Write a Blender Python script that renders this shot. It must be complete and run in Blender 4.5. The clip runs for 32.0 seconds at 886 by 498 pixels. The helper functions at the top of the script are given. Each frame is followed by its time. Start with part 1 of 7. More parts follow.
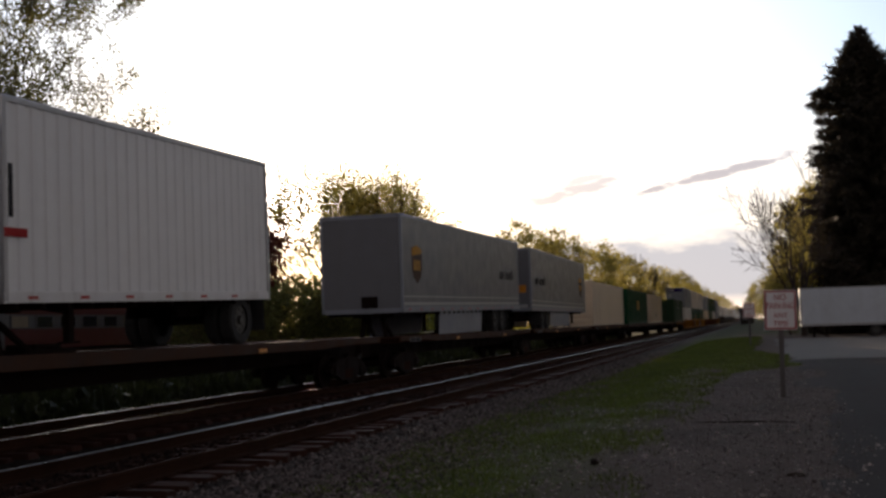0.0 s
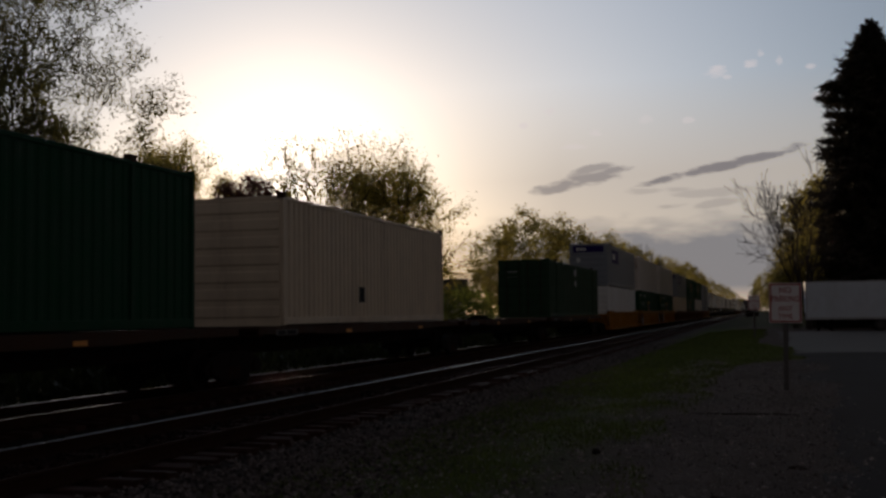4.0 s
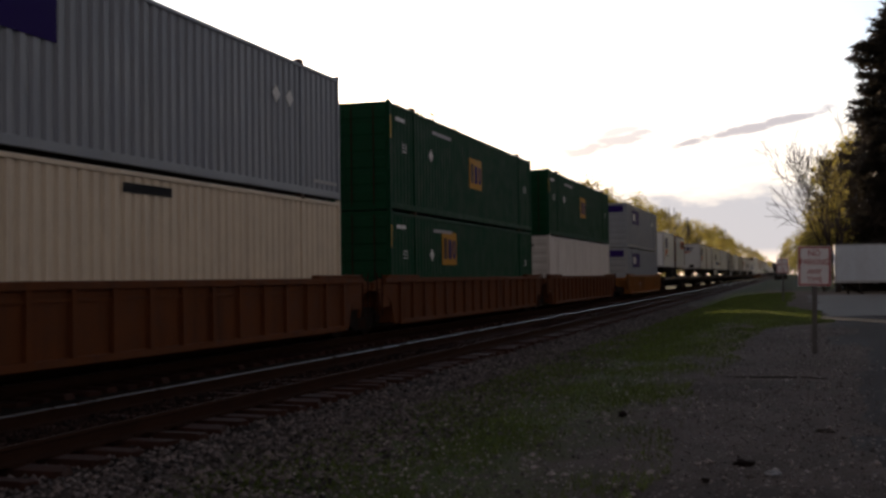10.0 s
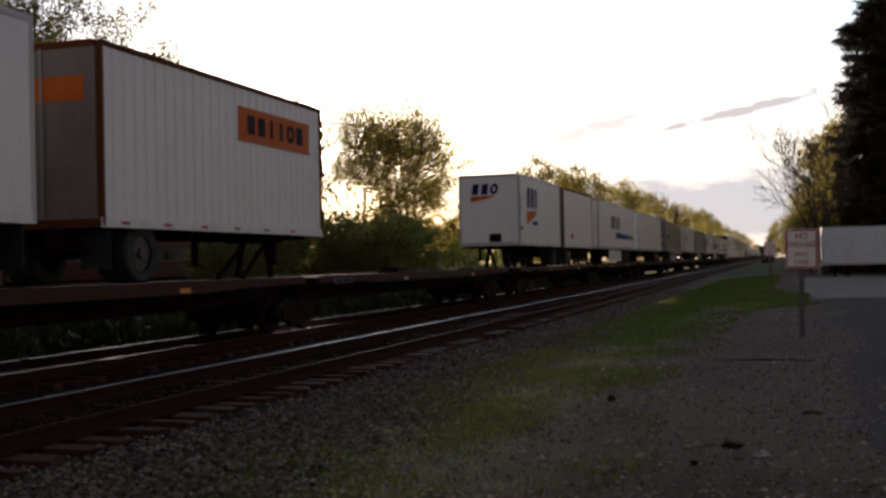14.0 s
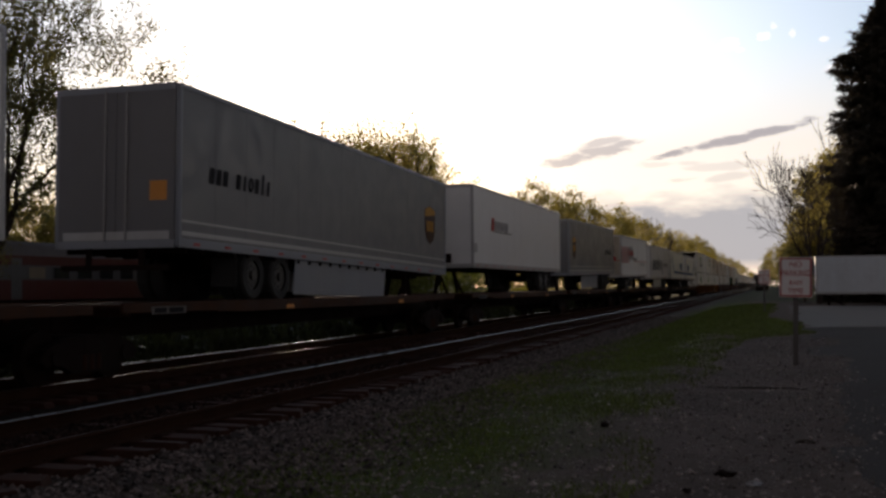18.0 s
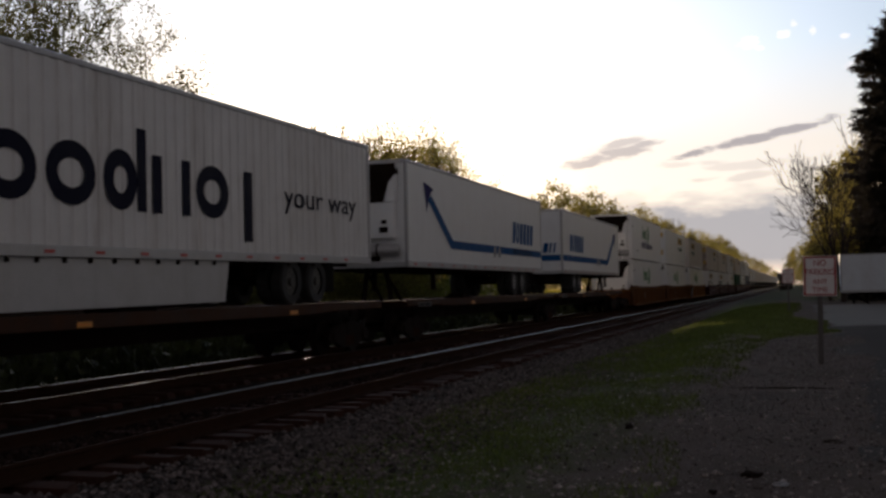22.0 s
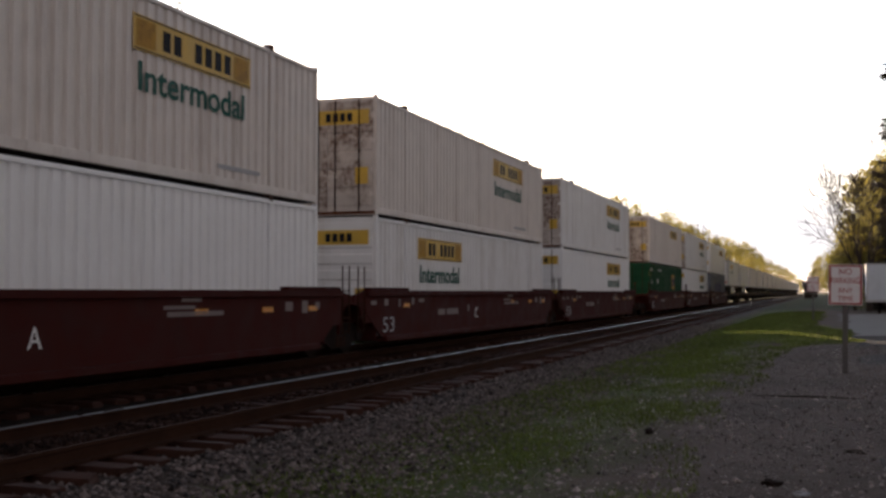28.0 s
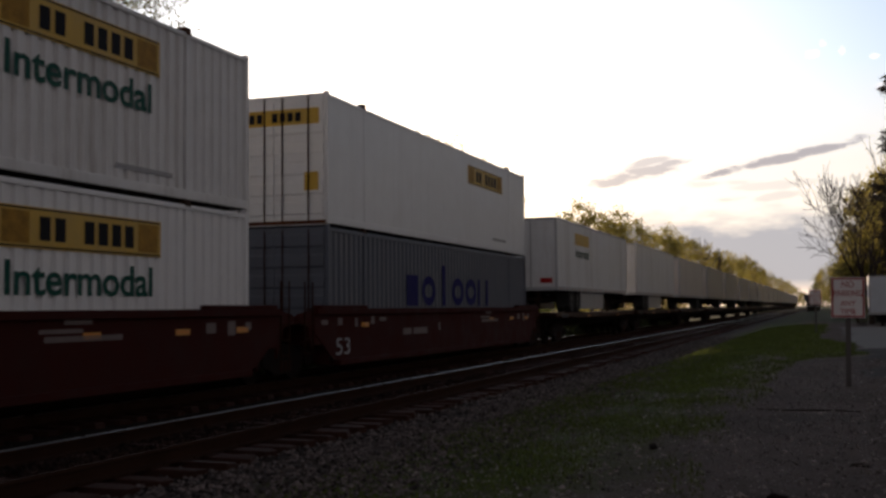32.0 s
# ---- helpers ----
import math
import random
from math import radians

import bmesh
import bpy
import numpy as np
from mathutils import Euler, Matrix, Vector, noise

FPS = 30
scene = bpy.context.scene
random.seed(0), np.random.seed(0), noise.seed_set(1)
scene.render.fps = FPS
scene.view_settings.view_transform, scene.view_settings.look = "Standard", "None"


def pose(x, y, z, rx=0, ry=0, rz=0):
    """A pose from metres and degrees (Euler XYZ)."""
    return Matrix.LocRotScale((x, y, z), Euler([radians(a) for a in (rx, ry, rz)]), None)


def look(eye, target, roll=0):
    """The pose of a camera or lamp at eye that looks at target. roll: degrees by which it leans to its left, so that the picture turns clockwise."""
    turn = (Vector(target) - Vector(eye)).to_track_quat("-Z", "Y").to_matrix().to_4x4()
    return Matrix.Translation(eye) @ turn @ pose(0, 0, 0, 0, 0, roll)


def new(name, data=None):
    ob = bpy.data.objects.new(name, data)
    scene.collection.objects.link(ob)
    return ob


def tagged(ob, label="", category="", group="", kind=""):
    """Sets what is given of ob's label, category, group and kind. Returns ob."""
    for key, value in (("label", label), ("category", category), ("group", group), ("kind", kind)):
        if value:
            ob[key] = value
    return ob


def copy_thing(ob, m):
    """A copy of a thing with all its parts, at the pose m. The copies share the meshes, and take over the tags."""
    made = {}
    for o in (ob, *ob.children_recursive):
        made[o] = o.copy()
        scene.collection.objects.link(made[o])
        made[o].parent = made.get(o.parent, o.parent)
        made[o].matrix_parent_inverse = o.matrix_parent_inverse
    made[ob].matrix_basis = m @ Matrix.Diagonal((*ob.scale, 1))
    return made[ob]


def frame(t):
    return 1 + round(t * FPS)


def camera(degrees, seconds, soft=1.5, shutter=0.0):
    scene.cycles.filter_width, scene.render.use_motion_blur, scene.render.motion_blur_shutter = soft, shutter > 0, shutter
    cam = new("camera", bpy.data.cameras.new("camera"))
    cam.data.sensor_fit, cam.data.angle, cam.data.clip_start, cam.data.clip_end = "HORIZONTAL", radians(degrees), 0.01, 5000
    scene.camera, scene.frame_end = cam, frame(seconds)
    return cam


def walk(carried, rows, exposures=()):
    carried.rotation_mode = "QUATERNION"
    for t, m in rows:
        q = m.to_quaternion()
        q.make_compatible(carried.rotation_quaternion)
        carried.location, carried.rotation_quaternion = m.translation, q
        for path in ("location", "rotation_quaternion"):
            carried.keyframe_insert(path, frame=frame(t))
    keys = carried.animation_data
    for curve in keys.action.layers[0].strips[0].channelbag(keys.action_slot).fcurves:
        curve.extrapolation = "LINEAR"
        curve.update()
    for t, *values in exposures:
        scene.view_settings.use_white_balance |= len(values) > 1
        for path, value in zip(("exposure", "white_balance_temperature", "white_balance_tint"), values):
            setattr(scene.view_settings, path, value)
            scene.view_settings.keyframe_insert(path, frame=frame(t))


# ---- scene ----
ANGLE = 45.0
EYE = 1.433          # lens height over the railhead, which is z = 0
NEAR = -7.35         # centre line of the empty near track
FAR = -11.28         # centre line of the train's track
HALF = 1.296         # half the width of a container

TURN = [
    (0, 16.34, 4.18, 1.73), (0.5, 16.4, 4.09, 1.25), (1, 16.27, 4.08, 1.03), (1.5, 16.14, 4.02, 1.14), (2, 16.03, 4.01, 1.2),
    (2.5, 15.84, 4.06, 1.27), (4.5, 17.11, 2.92, 0.39), (5, 17.53, 2.26, 0.18), (5.5, 17.44, 2.01, 0.15), (6, 17.14, 1.95, 0.36),
    (6.5, 16.9, 1.97, 0.25), (7, 17.01, 1.99, 0.87), (7.5, 17.41, 1.87, 1.05), (8, 17.53, 1.79, 0.8), (8.5, 17.68, 1.76, 0.62),
    (9, 17.91, 1.75, 0.9), (9.5, 17.96, 1.69, 0.9), (10, 18, 1.55, 0.75), (10.5, 18.02, 1.54, 0.96), (11, 17.93, 1.56, 0.81),
    (11.5, 18.01, 1.57, 0.92), (12, 18.09, 1.42, 1.08), (12.5, 18.26, 1.23, 1.24), (13, 18.33, 1.06, 1.28), (13.5, 18.03, 0.96, 1.49),
    (14, 17.38, 0.79, 1.28), (14.5, 16.62, 0.96, 1.13), (15, 15.85, 1.1, 0.46), (15.5, 15.4, 1.36, 0.66), (17.5, 16.8, 1.99, 0.42),
    (18, 17.09, 2.05, 0.49), (18.5, 17.34, 2, 0.48), (19, 17.54, 2.08, 0.74), (19.5, 17.76, 2.04, 0.77), (20, 17.85, 1.92, 0.31),
    (20.5, 18.05, 1.77, -0.45), (21, 18.24, 1.62, -0.45), (21.5, 18.22, 1.93, 1), (22, 18.26, 2.26, 1.25), (22.5, 18.38, 2.55, 1.3),
    (23, 18.5, 2.66, 1.18), (23.5, 18.62, 2.58, 0.8), (24, 18.75, 2.46, 0.26), (24.5, 21.09, 2.28, 0.78), (26.5, 26.31, 1.54, 1.11),
    (27, 24.07, 1.51, 0.29), (27.5, 20.55, 1.8, -0.07), (28, 19.45, 2.28, -0.04), (28.5, 19.24, 2.66, -0.22), (29, 19.26, 2.88, -0.03),
    (29.5, 19.28, 3.06, 0.05), (30, 19.38, 3.04, -0.28), (30.5, 19.55, 3.02, -0.01), (31, 19.6, 3.11, 0.35), (31.5, 19.63, 3.13, 0.31),
    (32, 19.56, 3.19, 0.56)]
EXPOSURES = [(t, stops, 6500, 18) for t, stops in (
    (0, 0.2), (1, -0.38), (2, -0.82), (2.5, -1.0), (4.5, -1.55), (5, -1.68), (5.5, -1.62), (6, -1.42), (7, -1.03), (8, -0.4), (9, 0.0), (10, 0.2), (12, 0.45), (13, 0.5),
    (14, 0.3), (15, 0.1), (17.5, -0.25), (18, -0.25), (19, -0.15), (20, -0.12), (21, 0.0), (22, -0.3), (23, -0.38), (24, -0.22), (24.5, 0.1), (26.5, 1.1), (27, 1.2), (28, 1.0), (29, 0.55), (30, 0.2), (31, 0.15), (32, -0.15))]

cam = camera(ANGLE, 32.0, soft=2.9, shutter=0.05)
walk(cam, [(t, pose(0, 0, EYE, 90 + pitch, roll, yaw)) for t, yaw, pitch, roll in TURN], EXPOSURES)

# ---- sky and sun ----
SUN_AZ, SUN_EL = 24.3, 6.6      # degrees to the left of the track, and up


def make_world():
    world = bpy.data.worlds.new("evening_sky")
    scene.world = world
    world.use_nodes = True
    nt = world.node_tree
    nt.nodes.clear()

    def node(kind, **kw):
        n = nt.nodes.new(kind)
        for k, v in kw.items():
            if k == "operation":
                n.operation = v
            elif k == "blend_type":
                n.blend_type = v
        return n

    def math_(op, a, b=None, c=None, clamp=False):
        n = node("ShaderNodeMath", operation=op)
        n.use_clamp = clamp
        for i, v in enumerate((a, b, c)):
            if v is None:
                continue
            if isinstance(v, (int, float)):
                n.inputs[i].default_value = v
            else:
                nt.links.new(v, n.inputs[i])
        return n.outputs[0]

    def mix(fac, a, b):
        n = nt.nodes.new("ShaderNodeMix")
        n.data_type = "RGBA"
        nt.links.new(fac, n.inputs["Factor"])
        for sock, v in ((n.inputs[6], a), (n.inputs[7], b)):
            if isinstance(v, tuple):
                sock.default_value = (*v, 1)
            else:
                nt.links.new(v, sock)
        return n.outputs[2]

    tc = node("ShaderNodeTexCoord")
    sep = node("ShaderNodeSeparateXYZ")
    nt.links.new(tc.outputs["Generated"], sep.inputs[0])
    x, y, z = sep.outputs
    yy = math_("MAXIMUM", y, 0.05)
    u = math_("DIVIDE", x, yy)
    w = math_("DIVIDE", z, yy)
    sky = node("ShaderNodeTexSky")
    sky.sky_type = "NISHITA"
    sky.sun_disc = False
    sky.sun_elevation = radians(SUN_EL)
    sky.sun_rotation = radians(-SUN_AZ)
    sky.air_density, sky.dust_density, sky.ozone_density = 1.0, 0.8, 2.0
    comb = node("ShaderNodeCombineXYZ")
    nt.links.new(u, comb.inputs[0])
    nt.links.new(w, comb.inputs[1])

    def wisp(scale, sx, sy, detail, lo, hi, seed):
        mp = node("ShaderNodeMapping")
        nt.links.new(comb.outputs[0], mp.inputs[0])
        mp.inputs["Scale"].default_value = (sx, sy, 1)
        mp.inputs["Location"].default_value = (seed, seed * 0.7, seed)
        nz = node("ShaderNodeTexNoise")
        nt.links.new(mp.outputs[0], nz.inputs["Vector"])
        nz.inputs["Scale"].default_value = scale
        nz.inputs["Detail"].default_value = detail
        nz.inputs["Roughness"].default_value = 0.6
        return math_("MULTIPLY_ADD", nz.outputs["Fac"], 1 / (hi - lo), -lo / (hi - lo), True), nz.outputs["Fac"]

    fine, raw = wisp(1.0, 22, 70, 5, 0.42, 0.62, 3.1)

    def streak(cu, cw, a, b, tilt, weight=1.0, ragged=1.3):
        du = math_("SUBTRACT", u, cu)
        dw = math_("SUBTRACT", math_("SUBTRACT", w, cw), math_("MULTIPLY", du, tilt))
        e = math_("ADD", math_("POWER", math_("ABSOLUTE", math_("DIVIDE", du, a)), 2.0), math_("POWER", math_("ABSOLUTE", math_("DIVIDE", dw, b)), 2.0))
        e = math_("ADD", e, math_("MULTIPLY", math_("SUBTRACT", raw, 0.5), ragged * 4))
        return math_("MULTIPLY", math_("MULTIPLY_ADD", e, -1.4, 1.5, True), weight)

    col = sky.outputs[0]
    # unseen sky away from the sun is greyed and dimmed to correct its light
    lum = node("ShaderNodeRGBToBW")
    nt.links.new(col, lum.inputs[0])
    grey = node("ShaderNodeVectorMath", operation="SCALE")
    grey.inputs[0].default_value = (0.96, 0.9, 0.88)
    nt.links.new(lum.outputs[0], grey.inputs["Scale"])
    toward = node("ShaderNodeVectorMath", operation="DOT_PRODUCT")
    nt.links.new(tc.outputs["Generated"], toward.inputs[0])
    toward.inputs[1].default_value = (-math.sin(radians(SUN_AZ)) * math.cos(radians(SUN_EL)), math.cos(radians(SUN_AZ)) * math.cos(radians(SUN_EL)), math.sin(radians(SUN_EL)))
    near = math_("MAXIMUM", toward.outputs["Value"], 0.0)
    col = mix(math_("MULTIPLY_ADD", near, -1.7, 1.45, True), col, grey.outputs[0])
    # the wide bright aureole of a low sun behind thin haze
    glow = math_("ADD", math_("MULTIPLY", math_("POWER", near, 2200.0), 90.0), math_("ADD", math_("MULTIPLY", math_("POWER", near, 130.0), 13.0), math_("MULTIPLY", math_("POWER", near, 18.0), 1.9)))
    halo = node("ShaderNodeVectorMath", operation="SCALE")
    halo.inputs[0].default_value = (1.0, 0.92, 0.8)
    nt.links.new(glow, halo.inputs["Scale"])
    plus = node("ShaderNodeVectorMath", operation="ADD")
    nt.links.new(col, plus.inputs[0])
    nt.links.new(halo.outputs[0], plus.inputs[1])
    haze = node("ShaderNodeVectorMath", operation="SCALE")
    haze.inputs[0].default_value = (0.88, 1.07, 1.24)
    nt.links.new(math_("MULTIPLY", math_("MULTIPLY", math_("POWER", near, 5.5), 7.5), math_("MULTIPLY_ADD", math_("POWER", near, 40.0), -0.55, 1.0)), haze.inputs["Scale"])
    more = node("ShaderNodeVectorMath", operation="ADD")
    nt.links.new(plus.outputs[0], more.inputs[0])
    nt.links.new(haze.outputs[0], more.inputs[1])
    col = more.outputs[0]
    # high thin veil, then the bright pale haze low in the west, then the darker streaks and the grey bank
    veil, _ = wisp(1.0, 3.5, 13, 6, 0.46, 0.75, 7.7)
    side = math_("MULTIPLY_ADD", u, 5.0, 1.9, True)
    low = math_("MULTIPLY", math_("MULTIPLY_ADD", w, -11.0, 2.4, True), side)
    col = mix(math_("MULTIPLY", math_("MULTIPLY", math_("MAXIMUM", veil, 0.7), low), 0.95), col, (9.6, 8.4, 6.8))
    dark = (3.0, 2.85, 3.1)
    m = None
    for s in ((-0.163, 0.123, 0.046, 0.0075, 0.16, 0.75), (-0.153, 0.1345, 0.022, 0.0045, 0.2, 0.65), (-0.031, 0.132, 0.07, 0.0052, 0.2, 0.95),
              (-0.085, 0.112, 0.034, 0.003, 0.02, 0.3), (-0.03, 0.108, 0.05, 0.004, 0.03, 0.3), (-0.075, 0.097, 0.018, 0.0025, 0.1, 0.35), (-0.035, 0.098, 0.024, 0.0035, 0.1, 0.35)):
        k = streak(*s)
        m = k if m is None else math_("MAXIMUM", m, k)
    col = mix(math_("MULTIPLY", m, 0.8), col, dark)
    bank = math_("MULTIPLY", math_("MULTIPLY_ADD", math_("ADD", w, math_("MULTIPLY", math_("SUBTRACT", raw, 0.5), 0.05)), -38, 3.4, True),
                 math_("MULTIPLY_ADD", w, 60, -0.4, True))
    col = mix(math_("MULTIPLY", math_("MULTIPLY", bank, side), 0.92), col, (4.2, 4.3, 4.4))
    # small white puffs high in the west
    m = None
    for p in ((-0.0331, 0.2175, 0.0127, 0.0053, 0.0, 0.9), (-0.0243, 0.2132, 0.0053, 0.0032, 0.0, 0.7), (-0.0026, 0.2245, 0.0079, 0.0042, 0.0, 0.85), (0.0052, 0.2326, 0.0037, 0.0037, 0.0, 0.6), (0.0215, 0.2248, 0.0032, 0.0042, 0.0, 0.6), (0.0489, 0.2182, 0.0048, 0.0042, 0.0, 0.85), (-0.1879, 0.1922, 0.0069, 0.0032, 0.0, 0.9), (-0.2137, 0.1801, 0.0048, 0.0032, 0.0, 0.9), (-0.1495, 0.169, 0.0095, 0.0053, 0.0, 0.75), (-0.1613, 0.1568, 0.0159, 0.0032, 0.0, 0.6), (-0.0601, 0.1762, 0.0063, 0.0037, 0.0, 0.6), (-0.0982, 0.1789, 0.0085, 0.0042, 0.0, 0.4), (0.0587, 0.1898, 0.0095, 0.0053, 0.0, 0.6)):
        k = streak(*p, 2.0)
        m = k if m is None else math_("MAXIMUM", m, k)
    col = mix(math_("MULTIPLY", m, 0.55), col, (14.5, 13.4, 12.8))
    bg = node("ShaderNodeBackground")
    nt.links.new(col, bg.inputs["Color"])
    bg.inputs["Strength"].default_value = SKY
    out = node("ShaderNodeOutputWorld")
    nt.links.new(bg.outputs[0], out.inputs[0])


SKY = 0.12
make_world()
sun = new("sun", bpy.data.lights.new("sun", "SUN"))
sun.data.energy, sun.data.angle, sun.data.color = 4.2, radians(0.6), (1.0, 0.78, 0.52)
sun.matrix_world = look((0, 0, 50), (math.sin(radians(SUN_AZ)) * 100, -math.cos(radians(SUN_AZ)) * 100, 50 - 100 * math.tan(radians(SUN_EL))))

# ---- materials ----
MATS = {}


def mat(name, base, rough=0.6, metal=0.0, var=0.12, scale=2.0, fine=45.0, bump=0.15, grime=0.0, grime_color=(0.06, 0.045, 0.035), streak=False, island=False, spec=0.5, spread_=(0.6, 1.45), patch=(1.1, 0.48, 0.72)):
    """Painted or natural surface: broad and fine variation, dirt in streaks or blotches, fine relief. Metres of the object."""
    if name in MATS:
        return MATS[name]
    m = bpy.data.materials.new(name)
    MATS[name] = m
    m.use_nodes = True
    nt = m.node_tree
    bsdf = nt.nodes["Principled BSDF"]
    tc = nt.nodes.new("ShaderNodeTexCoord")
    info = nt.nodes.new("ShaderNodeObjectInfo")
    off = nt.nodes.new("ShaderNodeVectorMath")
    off.operation = "MULTIPLY_ADD"
    nt.links.new(info.outputs["Random"], off.inputs[0])
    off.inputs[1].default_value = (31, 17, 23)
    nt.links.new(tc.outputs["Object"], off.inputs[2])

    def noise_(sc, detail, stretch=None):
        n = nt.nodes.new("ShaderNodeTexNoise")
        n.inputs["Scale"].default_value = sc
        n.inputs["Detail"].default_value = detail
        src = off.outputs[0]
        if stretch:
            mp = nt.nodes.new("ShaderNodeMapping")
            mp.inputs["Scale"].default_value = stretch
            nt.links.new(src, mp.inputs[0])
            src = mp.outputs[0]
        nt.links.new(src, n.inputs["Vector"])
        return n.outputs["Fac"]

    def ramp(src, lo, hi, a, b):
        r = nt.nodes.new("ShaderNodeMapRange")
        r.inputs[1].default_value, r.inputs[2].default_value, r.inputs[3].default_value, r.inputs[4].default_value = lo, hi, a, b
        nt.links.new(src, r.inputs[0])
        return r.outputs[0]

    def mul(a, b):
        n = nt.nodes.new("ShaderNodeMath")
        n.operation = "MULTIPLY"
        nt.links.new(a, n.inputs[0])
        nt.links.new(b, n.inputs[1])
        return n.outputs[0]

    broad, small = noise_(scale, 4), noise_(fine, 5)
    value = mul(ramp(broad, 0.3, 0.7, 1 - var, 1 + var), ramp(small, 0.3, 0.7, 1 - var * 0.7, 1 + var * 0.7))
    if island:
        geo = nt.nodes.new("ShaderNodeNewGeometry")
        value = mul(value, ramp(geo.outputs["Random Per Island"], 0, 1, *spread_))
    tint = nt.nodes.new("ShaderNodeVectorMath")
    tint.operation = "SCALE"
    tint.inputs[0].default_value = base
    nt.links.new(value, tint.inputs["Scale"])
    color = tint.outputs[0]
    if grime > 0:
        g = mul(ramp(noise_(patch[0], 5, (1, 1.6, 0.12) if streak else None), patch[1], patch[2], 0, 1), ramp(noise_(9, 4, (1, 2, 0.2) if streak else None), 0.35, 0.65, 0.2, 1))
        mixn = nt.nodes.new("ShaderNodeMix")
        mixn.data_type = "RGBA"
        sc = nt.nodes.new("ShaderNodeMath")
        sc.operation = "MULTIPLY"
        sc.inputs[1].default_value = grime
        nt.links.new(g, sc.inputs[0])
        nt.links.new(sc.outputs[0], mixn.inputs["Factor"])
        nt.links.new(color, mixn.inputs[6])
        mixn.inputs[7].default_value = (*grime_color, 1)
        color = mixn.outputs[2]
    nt.links.new(color, bsdf.inputs["Base Color"])
    nt.links.new(ramp(broad, 0.3, 0.7, max(rough - 0.12, 0.03), min(rough + 0.12, 1)), bsdf.inputs["Roughness"])
    bsdf.inputs["Metallic"].default_value = metal
    bsdf.inputs["Specular IOR Level"].default_value = spec
    if bump > 0:
        b = nt.nodes.new("ShaderNodeBump")
        b.inputs["Strength"].default_value = bump
        b.inputs["Distance"].default_value = 0.02
        nt.links.new(small, b.inputs["Height"])
        nt.links.new(b.outputs[0], bsdf.inputs["Normal"])
    return m


def leaf_mat(name, base, sheen=0.35, through_=1.0):
    """Thin leaves: light passes through them."""
    m = mat(name, base, 0.6, var=0.2, scale=0.6, fine=6, bump=0, island=True, spec=0.25)
    nt = m.node_tree
    bsdf = nt.nodes["Principled BSDF"]
    tr = nt.nodes.new("ShaderNodeBsdfTranslucent")
    lit = nt.nodes.new("ShaderNodeVectorMath")
    lit.operation = "SCALE"
    lit.inputs["Scale"].default_value = through_
    nt.links.new(bsdf.inputs["Base Color"].links[0].from_socket, lit.inputs[0])
    nt.links.new(lit.outputs[0], tr.inputs[0])
    mx = nt.nodes.new("ShaderNodeMixShader")
    mx.inputs[0].default_value = sheen
    nt.links.new(bsdf.outputs[0], mx.inputs[1])
    nt.links.new(tr.outputs[0], mx.inputs[2])
    nt.links.new(mx.outputs[0], nt.nodes["Material Output"].inputs[0])
    return m


def glow_mat(name, color, strength):
    m = bpy.data.materials.new(name)
    MATS[name] = m
    m.use_nodes = True
    b = m.node_tree.nodes["Principled BSDF"]
    b.inputs["Base Color"].default_value = (*color, 1)
    b.inputs["Emission Color"].default_value = (*color, 1)
    b.inputs["Emission Strength"].default_value = strength
    return m


def glass_mat(name, tint=(0.02, 0.025, 0.03)):
    m = mat(name, tint, 0.06, var=0.05, bump=0, spec=0.8)
    return m


WHITE = mat("white_paint", (0.76, 0.77, 0.78), 0.45, var=0.05, bump=0.05, grime=0.42, grime_color=(0.3, 0.25, 0.2), streak=True)
WHITE_CLEAN = mat("bright_white_paint", (0.82, 0.84, 0.86), 0.4, var=0.03, bump=0.04, grime=0.12, grime_color=(0.35, 0.31, 0.27), streak=True)
CREAM = mat("cream_paint", (0.7, 0.585, 0.44), 0.5, var=0.06, bump=0.06, grime=0.4, grime_color=(0.22, 0.14, 0.09), streak=True)
TAN_WHITE = mat("chalky_white_paint", (0.7, 0.65, 0.61), 0.5, var=0.06, bump=0.06, grime=0.42, grime_color=(0.25, 0.16, 0.11), streak=True)
GREEN = mat("green_paint", (0.004, 0.05, 0.021), 0.6, var=0.1, bump=0.06, grime=0.25, grime_color=(0.02, 0.055, 0.032), streak=True, spec=0.12)
DULL_GREEN = mat("dull_green_paint", (0.022, 0.055, 0.028), 0.6, var=0.12, bump=0.06, grime=0.4, grime_color=(0.05, 0.05, 0.04), streak=True, spec=0.15)
GREY = mat("grey_paint", (0.23, 0.255, 0.3), 0.45, var=0.06, bump=0.06, grime=0.3, grime_color=(0.12, 0.11, 0.1), streak=True)
PARCEL_GREY = mat("parcel_grey_paint", (0.145, 0.15, 0.168), 0.42, var=0.05, bump=0.04, grime=0.25, grime_color=(0.1, 0.09, 0.085), streak=True)
PALE_GREY = mat("pale_grey_metal", (0.42, 0.43, 0.45), 0.4, 0.2, var=0.08, bump=0.05, grime=0.3, grime_color=(0.2, 0.17, 0.14), streak=True)
STEEL_BLUE = mat("slate_paint", (0.1, 0.115, 0.15), 0.5, var=0.07, bump=0.06, grime=0.25, grime_color=(0.08, 0.07, 0.07), streak=True)
YELLOW_CAR = mat("yellow_car_paint", (0.38, 0.15, 0.013), 0.7, var=0.16, bump=0.12, grime=0.8, grime_color=(0.1, 0.042, 0.014), streak=True, spec=0.2)
WORN_YELLOW = mat("faded_yellow_car_paint", (0.24, 0.092, 0.02), 0.75, var=0.16, bump=0.14, grime=0.7, grime_color=(0.07, 0.03, 0.016), streak=True, spec=0.25)
